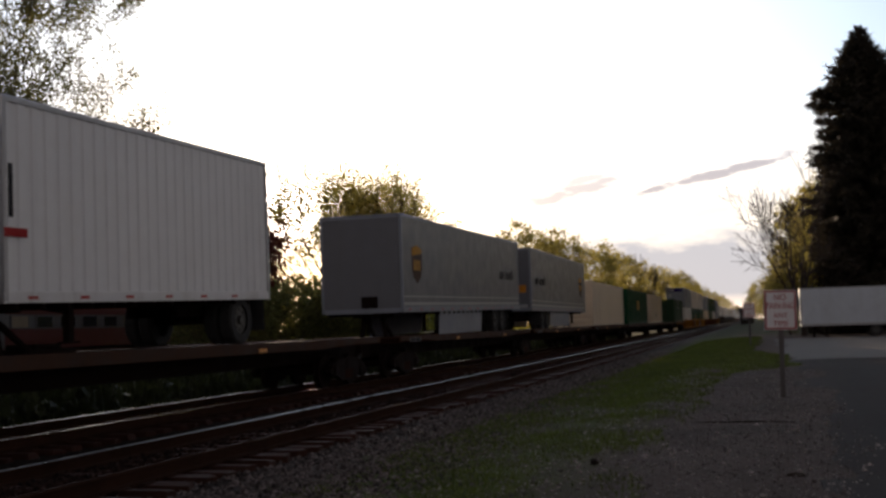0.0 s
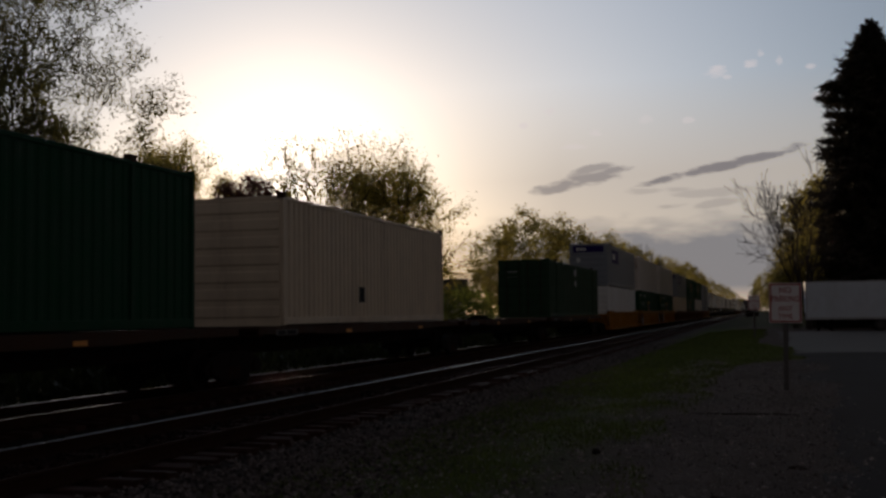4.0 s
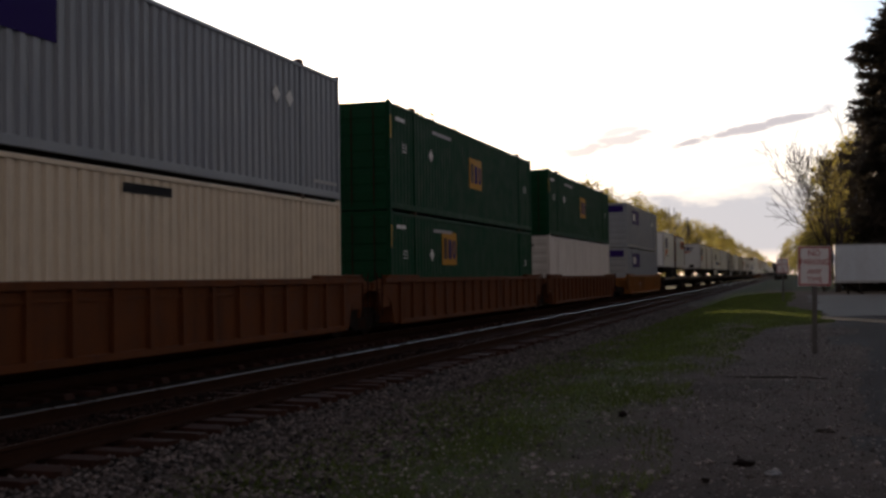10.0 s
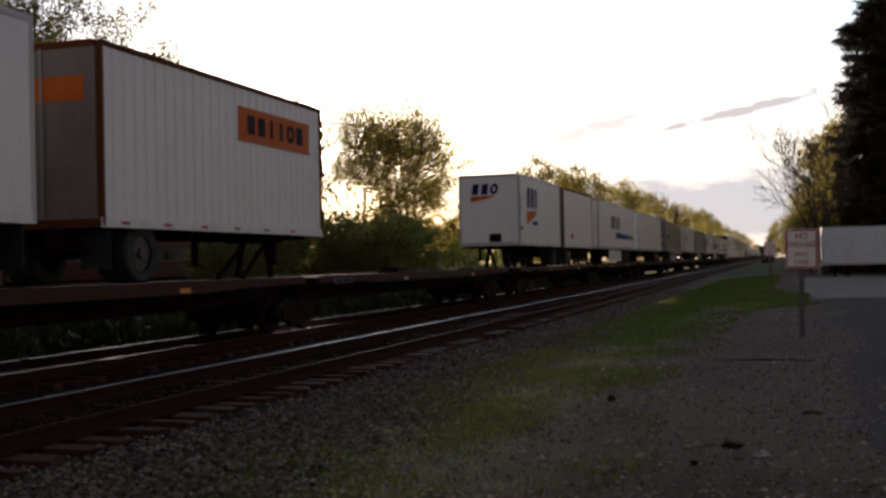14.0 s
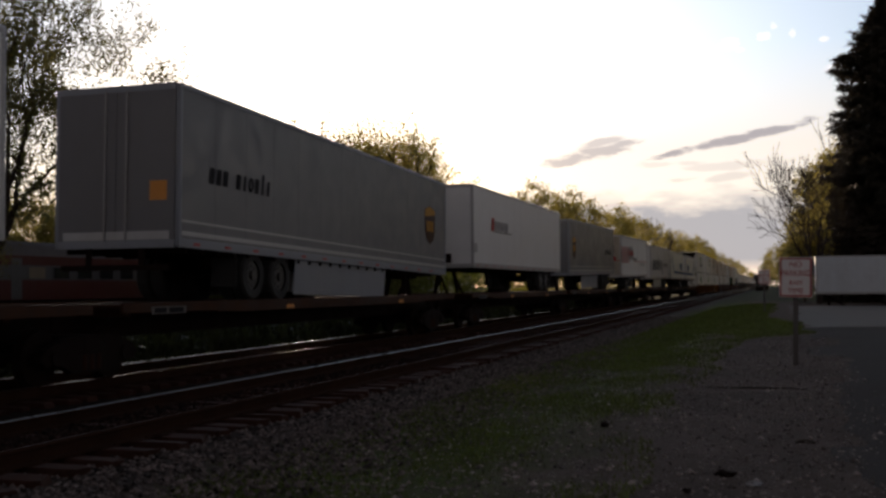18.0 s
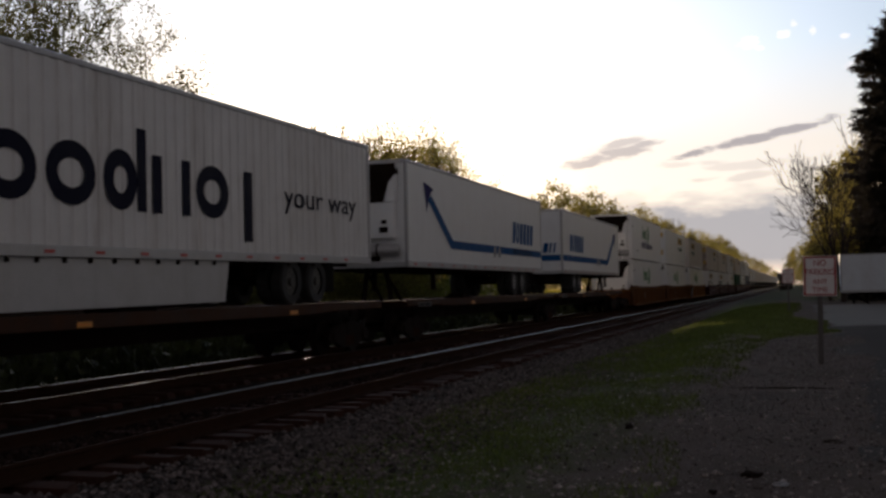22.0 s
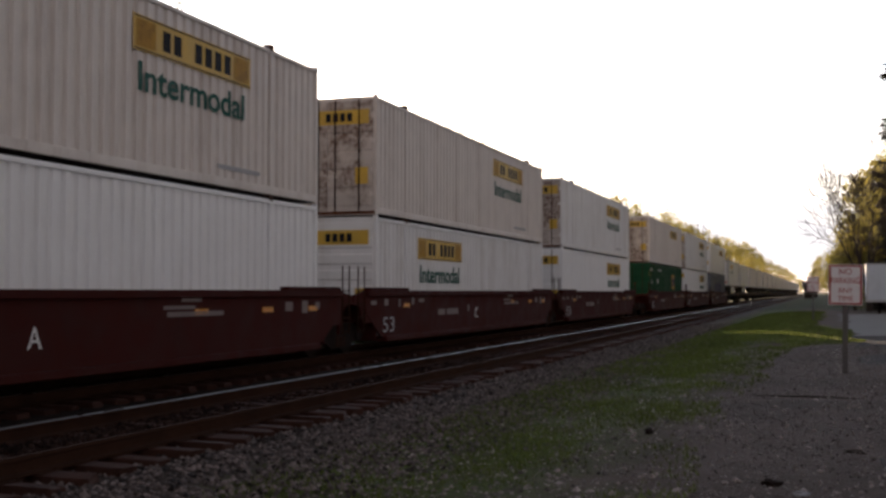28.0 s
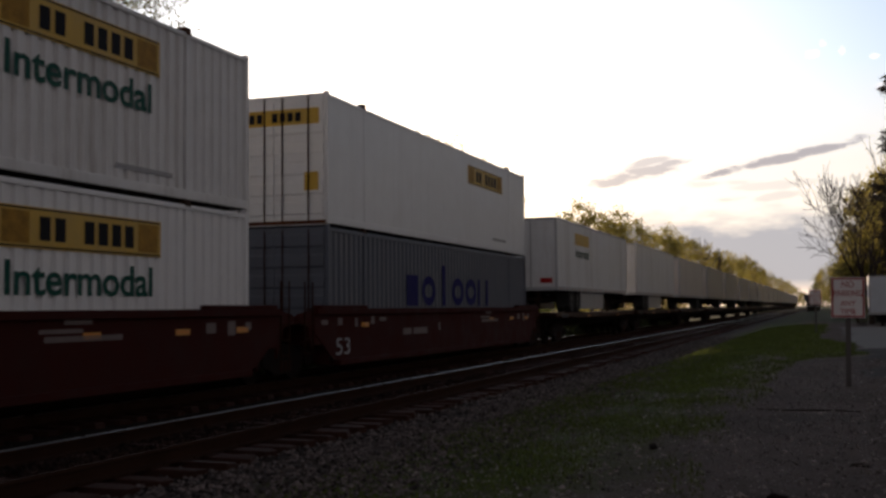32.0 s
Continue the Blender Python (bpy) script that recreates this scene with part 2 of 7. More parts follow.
RUSTED_CAR = mat("rusted_car_paint", (0.14, 0.056, 0.018), 0.8, var=0.2, bump=0.16, grime=0.85, grime_color=(0.05, 0.022, 0.012), streak=True, spec=0.15)
BROWN_CAR = mat("brown_car_paint", (0.115, 0.037, 0.012), 0.8, var=0.16, bump=0.14, grime=0.65, grime_color=(0.03, 0.013, 0.008), streak=True, spec=0.15)
RED_CAR = mat("red_oxide_paint", (0.046, 0.0078, 0.0062), 0.8, var=0.12, bump=0.1, grime=0.35, grime_color=(0.026, 0.01, 0.008), streak=True, spec=0.12)
DECK = mat("rusty_deck", (0.036, 0.0135, 0.008), 0.9, spec=0.12, var=0.2, bump=0.2, grime=0.5, grime_color=(0.03, 0.022, 0.018))
SILL = mat("rusty_side_sill", (0.05, 0.021, 0.01), 0.8, var=0.25, bump=0.2, grime=0.6, grime_color=(0.02, 0.013, 0.01), spec=0.25)
BLACK = mat("black_running_gear", (0.012, 0.0068, 0.0055), 0.85, spec=0.12, var=0.2, bump=0.2, grime=0.4, grime_color=(0.02, 0.013, 0.01))
RUBBER = mat("tyre_rubber", (0.02, 0.02, 0.02), 0.8, var=0.1, bump=0.1)
ALLOY = mat("bright_wheel_alloy", (0.42, 0.42, 0.43), 0.38, 0.9, var=0.06, bump=0.03)
RAIL_TOP = mat("polished_rail", (0.16, 0.145, 0.135), 0.34, 1.0, var=0.08, bump=0.02)
RAIL_SIDE = mat("rusty_rail", (0.036, 0.017, 0.011), 0.95, 0.0, var=0.2, bump=0.25, spec=0.04)
TIE = mat("weathered_tie", (0.052, 0.023, 0.017), 0.85, var=0.25, scale=3, fine=30, bump=0.4, grime=0.3, grime_color=(0.03, 0.022, 0.018), spec=0.15)
STONE = mat("ballast_stone", (0.09, 0.074, 0.071), 0.85, var=0.2, fine=30, bump=0.2, island=True, spread_=(0.12, 2.6), spec=0.15)
SHADED_BALLAST = mat("shaded_ballast", (0.022, 0.013, 0.011), 0.95, var=0.25, fine=30, bump=0.2, island=True, spread_=(0.4, 1.8), spec=0.06)
PEBBLE = mat("gravel_stone", (0.2, 0.172, 0.162), 0.85, var=0.2, fine=30, bump=0.2, island=True, spread_=(0.3, 2.2), spec=0.15)
GREEN_LOGO = mat("green_marking", (0.02, 0.2, 0.05), 0.5, var=0.06, bump=0, spec=0.1)
DARK_GREEN_TEXT = mat("dark_green_marking", (0.008, 0.085, 0.065), 0.5, var=0.08, bump=0, spec=0.1)
BLUE_LOGO = mat("blue_marking", (0.012, 0.09, 0.26), 0.5, var=0.06, bump=0, spec=0.03)
DARK_NAVY = mat("dark_navy_marking", (0.012, 0.013, 0.03), 0.5, var=0.06, bump=0, spec=0.03)
DARK_RIM = mat("dull_dark_rim", (0.06, 0.058, 0.056), 0.5, 0.4, var=0.2, bump=0.1)
POST = mat("dull_post_paint", (0.11, 0.1, 0.095), 0.7, var=0.15, bump=0.1)
PARKED = mat("parked_trailer_paint", (0.6, 0.66, 0.72), 0.5, var=0.05, bump=0.03, grime=0.2, grime_color=(0.3, 0.28, 0.26), streak=True)
NAVY = mat("navy_marking", (0.02, 0.02, 0.12), 0.5, var=0.06, bump=0, spec=0.03)
PURPLE = mat("purple_marking", (0.028, 0.014, 0.12), 0.5, var=0.06, bump=0, spec=0.03)
YELLOW = mat("yellow_marking", (0.6, 0.38, 0.045), 0.5, var=0.1, bump=0, grime=0.3, grime_color=(0.3, 0.17, 0.05), streak=True)
ORANGE = mat("orange_marking", (0.6, 0.13, 0.02), 0.5, var=0.06, bump=0, spec=0.1)
RED = mat("red_marking", (0.4, 0.02, 0.02), 0.5, var=0.06, bump=0, spec=0.1)
FADED_RED = mat("faded_red_marking", (0.17, 0.03, 0.015), 0.7, var=0.3, scale=5, bump=0, spec=0.08)
INK = mat("black_marking", (0.02, 0.02, 0.024), 0.5, var=0.06, bump=0, spec=0.03)
BROWN_LOGO = mat("brown_marking", (0.06, 0.025, 0.01), 0.5, var=0.06, bump=0, spec=0.1)
GOLD = mat("gold_marking", (0.5, 0.24, 0.02), 0.5, var=0.06, bump=0, spec=0.1)
DIRTY_DOOR = mat("dirty_door_paint", (0.55, 0.5, 0.46), 0.55, var=0.1, scale=1.5, bump=0.08, grime=0.95, grime_color=(0.13, 0.062, 0.036), patch=(1.25, 0.42, 0.58))
DARK_END = mat("dark_grey_end", (0.2, 0.165, 0.15), 0.6, var=0.12, scale=1.5, bump=0.08, grime=0.7, grime_color=(0.09, 0.06, 0.05), streak=True)
STEEL_END = mat("dull_steel_end", (0.36, 0.34, 0.3), 0.4, 0.5, var=0.12, scale=1.5, bump=0.06, grime=0.8, grime_color=(0.2, 0.14, 0.08), streak=True)
DULL_GOLD = mat("dull_gold_marking", (0.36, 0.2, 0.03), 0.55, var=0.25, scale=6, bump=0, spec=0.1)
MARK_WHITE = mat("white_marking", (0.7, 0.7, 0.7), 0.5, var=0.05, bump=0, spec=0.1)
SCRUB = leaf_mat("scrub_leaf", (0.03, 0.036, 0.012), 0.3)
# Brightness of the low sun is put into this leaf's colour and translucency.
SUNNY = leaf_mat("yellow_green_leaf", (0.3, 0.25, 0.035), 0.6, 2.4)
FADED = mat("faded_stencil", (0.16, 0.12, 0.115), 0.6, var=0.2, bump=0)
MARK_GREY = mat("faded_grey_marking", (0.33, 0.33, 0.35), 0.5, var=0.1, bump=0)
REFLECTOR = mat("red_reflector", (0.42, 0.03, 0.03), 0.35, var=0.05, bump=0)
LAMP_AMBER = mat("amber_reflector", (0.65, 0.25, 0.02), 0.35, var=0.05, bump=0)
GALV = mat("galvanised_steel", (0.32, 0.32, 0.33), 0.5, 0.6, var=0.12, bump=0.1)
SIGN_FACE = mat("sign_face", (0.88, 0.85, 0.85), 0.35, var=0.04, bump=0.02)
BARK = mat("bark", (0.042, 0.03, 0.024), 0.9, var=0.25, scale=3, fine=25, bump=0.8)
LEAF_SPRING = leaf_mat("spring_leaf", (0.165, 0.138, 0.032), 0.68, 3.2)
LEAF_NEAR = leaf_mat("near_spring_leaf", (0.095, 0.09, 0.028), 0.5, 1.9)
LEAF_UNDER = leaf_mat("undergrowth_leaf", (0.1, 0.1, 0.033), 0.6, 2.2)
LEAF_GREEN = leaf_mat("green_leaf", (0.1, 0.12, 0.028), 0.5, 2.2)
LEAF_RED = leaf_mat("dark_red_leaf", (0.1, 0.026, 0.02), 0.42)
LEAF_FAR = leaf_mat("far_leaf", (0.14, 0.12, 0.032), 0.62, 2.6)
NEEDLE = leaf_mat("spruce_needle", (0.05, 0.042, 0.03), 0.2)
GRASS = leaf_mat("grass_blade", (0.07, 0.086, 0.02), 0.45, 2.0)
ASPHALT = mat("worn_asphalt", (0.032, 0.026, 0.025), 0.9, var=0.18, scale=0.5, fine=55, bump=0.5, grime=0.3, grime_color=(0.045, 0.037, 0.034), spec=0.08)
CONCRETE = mat("pale_concrete", (0.17, 0.16, 0.155), 0.9, var=0.12, scale=0.4, fine=40, bump=0.3, grime=0.3, grime_color=(0.13, 0.12, 0.115), spec=0.1)
COACH_RED = mat("maroon_coach_paint", (0.1, 0.024, 0.022), 0.45, var=0.08, bump=0.05, grime=0.3, streak=True)
COACH_SILVER = mat("silver_coach_paint", (0.16, 0.165, 0.18), 0.4, 0.4, var=0.08, bump=0.05, grime=0.25, streak=True)
COACH_ROOF = mat("coach_roof_paint", (0.14, 0.14, 0.15), 0.5, 0.3, var=0.1, bump=0.08, grime=0.3)
GLASS = glass_mat("dark_window_glass")
PALE_PANE = mat("pale_pane", (0.26, 0.22, 0.16), 0.5, var=0.1, bump=0.02, spec=0.6)
HEADLIGHT = glow_mat("headlight_glow", (1.0, 0.93, 0.8), 25.0)
TAILLIGHT = glow_mat("tail_light_glow", (1.0, 0.05, 0.03), 2.0)
SHINGLE = mat("roof_shingle", (0.06, 0.055, 0.055), 0.9, var=0.2, bump=0.5)
SIDING = mat("house_siding", (0.03, 0.025, 0.022), 0.8, var=0.12, bump=0.15, spec=0.1)
CAR_RED = mat("red_car_paint", (0.4, 0.02, 0.02), 0.25, var=0.03, bump=0)


# ---- mesh helpers ----
def finish(name, bm, material, smooth=False):
    me = bpy.data.meshes.new(name)
    bm.normal_update()
    bm.to_mesh(me)
    bm.free()
    me.materials.append(material)
    if smooth:
        me.shade_smooth()
    return me


def part(name, bm, material, parent, label="", smooth=False):
    me = bm if isinstance(bm, bpy.types.Mesh) else finish(name, bm, material, smooth)
    ob = new(name, me)
    ob.parent = parent
    if label:
        ob["label"] = label
    return ob


def part_at(name, me, parent, x=0.0, y=0.0, z=0.0, material=None, label="", rz=0.0):
    """A shared mesh as a part of its own."""
    ob = new(name, me)
    ob.parent = parent
    ob.location = (x, y, z)
    ob.rotation_euler = (0, 0, rz)
    if material is not None:
        ob.material_slots[0].link = "OBJECT"
        ob.material_slots[0].material = material
    if label:
        ob["label"] = label
    return ob


def thing(name, label, category, group="", kind="", at=None):
    ob = new(name)
    ob.empty_display_size = 0.3
    if at is not None:
        ob.matrix_basis = at
    return tagged(ob, label, category, group, kind)


def box(bm, x0, x1, y0, y1, z0, z1, bevel=0.0):
    v = [bm.verts.new(p) for p in ((x0, y0, z0), (x1, y0, z0), (x1, y1, z0), (x0, y1, z0), (x0, y0, z1), (x1, y0, z1), (x1, y1, z1), (x0, y1, z1))]
    fs = [bm.faces.new([v[i] for i in q]) for q in ((3, 2, 1, 0), (4, 5, 6, 7), (0, 1, 5, 4), (1, 2, 6, 5), (2, 3, 7, 6), (3, 0, 4, 7))]
    if bevel > 0:
        es = list({e for f in fs for e in f.edges})
        bmesh.ops.bevel(bm, geom=es, offset=bevel, segments=1, affect="EDGES", profile=0.5)
    return bm


def boxes(*rows, bevel=0.0):
    bm = bmesh.new()
    for r in rows:
        box(bm, *r, bevel=bevel)
    return bm


def tube(bm, a, b, r0, r1=None, n=8, caps=True):
    a, b = Vector(a), Vector(b)
    r1 = r0 if r1 is None else r1
    q = (b - a).to_track_quat("Z", "Y")
    ring = [(math.cos(2 * math.pi * i / n), math.sin(2 * math.pi * i / n)) for i in range(n)]
    va = [bm.verts.new(a + q @ Vector((c * r0, s * r0, 0))) for c, s in ring]
    vb = [bm.verts.new(b + q @ Vector((c * r1, s * r1, 0))) for c, s in ring]
    for i in range(n):
        bm.faces.new((va[i], va[(i + 1) % n], vb[(i + 1) % n], vb[i]))
    if caps:
        bm.faces.new(va[::-1])
        bm.faces.new(vb)
    return bm


def prism(bm, outline, x0, x1):
    """An outline in y, z given depth from x0 to x1."""
    a = [bm.verts.new((x0, y, z)) for y, z in outline]
    b = [bm.verts.new((x1, y, z)) for y, z in outline]
    n = len(outline)
    for i in range(n):
        bm.faces.new((a[i], a[(i + 1) % n], b[(i + 1) % n], b[i]))
    bm.faces.new(a[::-1])
    bm.faces.new(b)
    bmesh.ops.recalc_face_normals(bm, faces=bm.faces)
    return bm


def corrugated(bm, y0, y1, z0, z1, x, sign, pitch=0.27, depth=0.037):
    """A pressed side panel with vertical ribs, standing at x and facing sign."""
    n = max(2, round((y1 - y0) / pitch))
    step = (y1 - y0) / n
    prof = []
    for i in range(n):
        a = y0 + i * step
        prof += [(a, 0), (a + 0.4 * step, 0), (a + 0.5 * step, -depth), (a + 0.86 * step, -depth)]
    prof.append((y1, 0))
    lo = [bm.verts.new((x + sign * d, y, z0)) for y, d in prof]
    hi = [bm.verts.new((x + sign * d, y, z1)) for y, d in prof]
    for i in range(len(prof) - 1):
        q = (lo[i], lo[i + 1], hi[i + 1], hi[i])
        bm.faces.new(q if sign > 0 else q[::-1])
    return bm


def grooved(bm, y0, y1, z0, z1, x, sign, n, gap=0.01, depth=0.004):
    """A flat side of n sheets with narrow upright joints."""
    step = (y1 - y0) / n
    prof = []
    for i in range(n):
        a = y0 + i * step
        prof += [(a, -depth), (a + gap / 2, 0), (a + step - gap / 2, 0)]
    prof.append((y1, -depth))
    lo = [bm.verts.new((x + sign * d, y, z0)) for y, d in prof]
    hi = [bm.verts.new((x + sign * d, y, z1)) for y, d in prof]
    for i in range(len(prof) - 1):
        q = (lo[i], lo[i + 1], hi[i + 1], hi[i])
        bm.faces.new(q if sign > 0 else q[::-1])
    return bm


def fluted(bm, y0, y1, z0, z1, x, sign, n, depth=0.016):
    """A side with lengthwise flutes."""
    step = (z1 - z0) / n
    prof = []
    for i in range(n):
        a = z0 + i * step
        prof += [(a, -depth), (a + 0.2 * step, 0), (a + 0.8 * step, 0)]
    prof.append((z1, -depth))
    lo = [bm.verts.new((x + sign * d, y0, z)) for z, d in prof]
    hi = [bm.verts.new((x + sign * d, y1, z)) for z, d in prof]
    for i in range(len(prof) - 1):
        q = (lo[i], hi[i], hi[i + 1], lo[i + 1])
        bm.faces.new(q if sign > 0 else q[::-1])
    return bm


def ribbed_plate(x0, x1, z0, z1, n, back=0.05, front=0.0, rib=0.028):
    """A plate across the end of a box with n level pressed ribs, in one piece."""
    out = [(back, z0), (front, z0)]
    step = (z1 - z0) / n
    for i in range(n):
        a = z0 + i * step
        out += [(front, a + 0.2 * step), (front - rib, a + 0.3 * step), (front - rib, a + 0.8 * step), (front, a + 0.9 * step)]
    out += [(front, z1), (back, z1)]
    return prism(bmesh.new(), out, x0, x1)


def from_arrays(name, verts, faces, material):
    me = bpy.data.meshes.new(name)
    me.from_pydata(verts, [], faces)
    me.materials.append(material)
    me.update()
    return me

# ---- train: shared shapes ----
MESHES = {}


def shared(key, build, material=None):
    if key not in MESHES:
        MESHES[key] = finish(key if isinstance(key, str) else str(key[0]), build(), material or BLACK)
    return MESHES[key]


BOX_H = 2.896


def mark(parent, name, face, u0, u1, v0, v1, material, depth=0.0, label=""):
    """A flat painted marking, standing 3 mm proud of the near side or of the leading end."""
    u1 = max(u1, u0 + 0.01)
    if face == "side":
        bm = boxes((HALF - depth, HALF - depth + 0.006, u0, u1, v0, v1))
    else:
        bm = boxes((u0, u1, -0.022 + depth, -0.016 + depth, v0, v1))
    return part(name, bm, material, parent, label)


def blocks(parent, face, u0, u1, v0, v1, n, material, slant=0.0, depth=0.0, name="lettering"):
    """Writing that is not spelled out: a row of plain upright bars."""
    w = (u1 - u0) / n
    for i in range(n):
        a, b = u0 + i * w + 0.1 * w, u0 + (i + 1) * w - 0.1 * w
        sh = slant * (v1 - v0)
        if face == "side":
            bm = prism(bmesh.new(), [(a, v0), (b, v0), (b + sh, v1), (a + sh, v1)], HALF - depth + 0.003, HALF - depth + 0.009)
        else:
            bm = boxes((a, b, -0.028 + depth, -0.019 + depth, v0, v1))
        part(name, bm, material, parent)


def words(parent, text, face, u, v, height, material, width=None, depth=0.0, x=None, bold=0.0):
    """Words in the built-in font; u, v is the lower left corner."""
    cu = bpy.data.curves.new("words", "FONT")
    cu.body = text
    cu.size = height * 1.4
    cu.extrude = 0.002
    cu.offset = bold
    ob = bpy.data.objects.new("words", cu)
    me = bpy.data.meshes.new_from_object(ob)
    bpy.data.objects.remove(ob)
    co = np.zeros(len(me.vertices) * 3)
    me.vertices.foreach_get("co", co)
    co = co.reshape(-1, 3)
    co[:, 0] -= co[:, 0].min()
    co[:, 1] -= min(co[:, 1].min(), 0)
    k = height / max(co[:, 1].max(), 1e-6)
    co[:, 1] *= k
    co[:, 0] *= width / max(co[:, 0].max(), 1e-6) if width else k
    if face == "side":
        co = np.stack([co[:, 2] + (x if x is not None else HALF - depth) + 0.008, co[:, 0] + u, co[:, 1] + v], 1)
        axis = 1
    else:
        co = np.stack([co[:, 0] + u, -co[:, 2] - 0.03 + depth, co[:, 1] + v], 1)
        axis = 0
    # each character becomes a part of its own
    faces = [tuple(p.vertices) for p in me.polygons]
    bpy.data.meshes.remove(me)
    root = list(range(len(co)))

    def find(i):
        while root[i] != i:
            root[i] = root[root[i]]
            i = root[i]
        return i
    for q in faces:
        for i in q[1:]:
            root[find(i)] = find(q[0])
    spans = {}
    for i in range(len(co)):
        a = spans.setdefault(find(i), [co[i, axis], co[i, axis]])
        a[0], a[1] = min(a[0], co[i, axis]), max(a[1], co[i, axis])
    rows = sorted((a, b, k) for k, (a, b) in spans.items())
    chars = []
    for a, b, k in rows:
        if chars and a < chars[-1][1] - 0.5 * min(b - a, chars[-1][1] - chars[-1][0]):
            chars[-1][1] = max(chars[-1][1], b)
            chars[-1][2].add(k)
        else:
            chars.append([a, b, {k}])
    for _, _, keys in chars:
        sel = [q for q in faces if find(q[0]) in keys]
        ids = sorted({i for q in sel for i in q})
        at = {i: n for n, i in enumerate(ids)}
        part("lettering", from_arrays("lettering", co[ids].tolist(), [tuple(at[i] for i in q) for q in sel], material), material, parent)


def shapes(parent, u0, u1, v0, v1, forms, material, depth=0.0, slant=0.0, name="emblem_shape", face="side"):
    """A name kept as plain shapes: o ring, h hollow block, b full block, i bar, t tall bar, j hanging bar, u two bars, d ring with a tall bar, - gap."""
    w = (u1 - u0) / len(forms)
    h = v1 - v0
    th = min(w * 0.27, h * 0.27)

    def piece(rings):
        bm = bmesh.new()
        x0, x1 = HALF - depth + 0.003, HALF - depth + 0.009
        rings = [[(a + slant * (b - v0), b) for a, b in ring] for ring in rings]
        if len(rings) == 1:
            prism(bm, rings[0], x0, x1)
        else:
            vs = [[[bm.verts.new((x, a, b)) for a, b in ring] for ring in rings] for x in (x0, x1)]
            n = len(rings[0])
            for i in range(n):
                k = (i + 1) % n
                for q in ((vs[0][0], vs[0][1]), (vs[1][0], vs[1][1]), (vs[0][0], vs[1][0]), (vs[0][1], vs[1][1])):
                    bm.faces.new((q[0][i], q[0][k], q[1][k], q[1][i]))
            bmesh.ops.recalc_face_normals(bm, faces=bm.faces)
        if face == "end":
            for v in bm.verts:
                v.co = Vector((v.co.y, HALF - v.co.x - 0.016 + depth, v.co.z))
        part(name, bm, material, parent)

    def bar(a, b, lo, hi):
        piece([[(a, lo), (b, lo), (b, hi), (a, hi)]])

    def ring(a, b, lo, hi):
        c, m, p, q = (a + b) / 2, (lo + hi) / 2, (b - a) / 2, (hi - lo) / 2
        turn = [2 * math.pi * i / 20 for i in range(20)]
        piece([[(c + (p - k) * math.cos(t), m + (q - k) * math.sin(t)) for t in turn] for k in (0, th)])

    for i, f in enumerate(forms):
        a, b = u0 + i * w + 0.07 * w, u0 + (i + 1) * w - 0.07 * w
        c = (a + b) / 2
        if f == "o":
            ring(a, b, v0, v1)
        elif f == "d":
            ring(a, b - th, v0, v1)
            bar(b - th, b, v0, v1 + 0.4 * h)
        elif f == "h":
            piece([[(a, v0), (b, v0), (b, v1), (a, v1)], [(a + th, v0 + th), (b - th, v0 + th), (b - th, v1 - th), (a + th, v1 - th)]])
        elif f == "b":
            bar(a + 0.09 * w, b - 0.09 * w, v0, v1)
        elif f == "u":
            bar(a, a + th, v0, v1)
            bar(b - th, b, v0, v1)
        elif f != "-":
            bar(c - th * 0.6, c + th * 0.6, v0 - (0.4 * h if f == "j" else 0), v1 + (0.4 * h if f == "t" else 0))


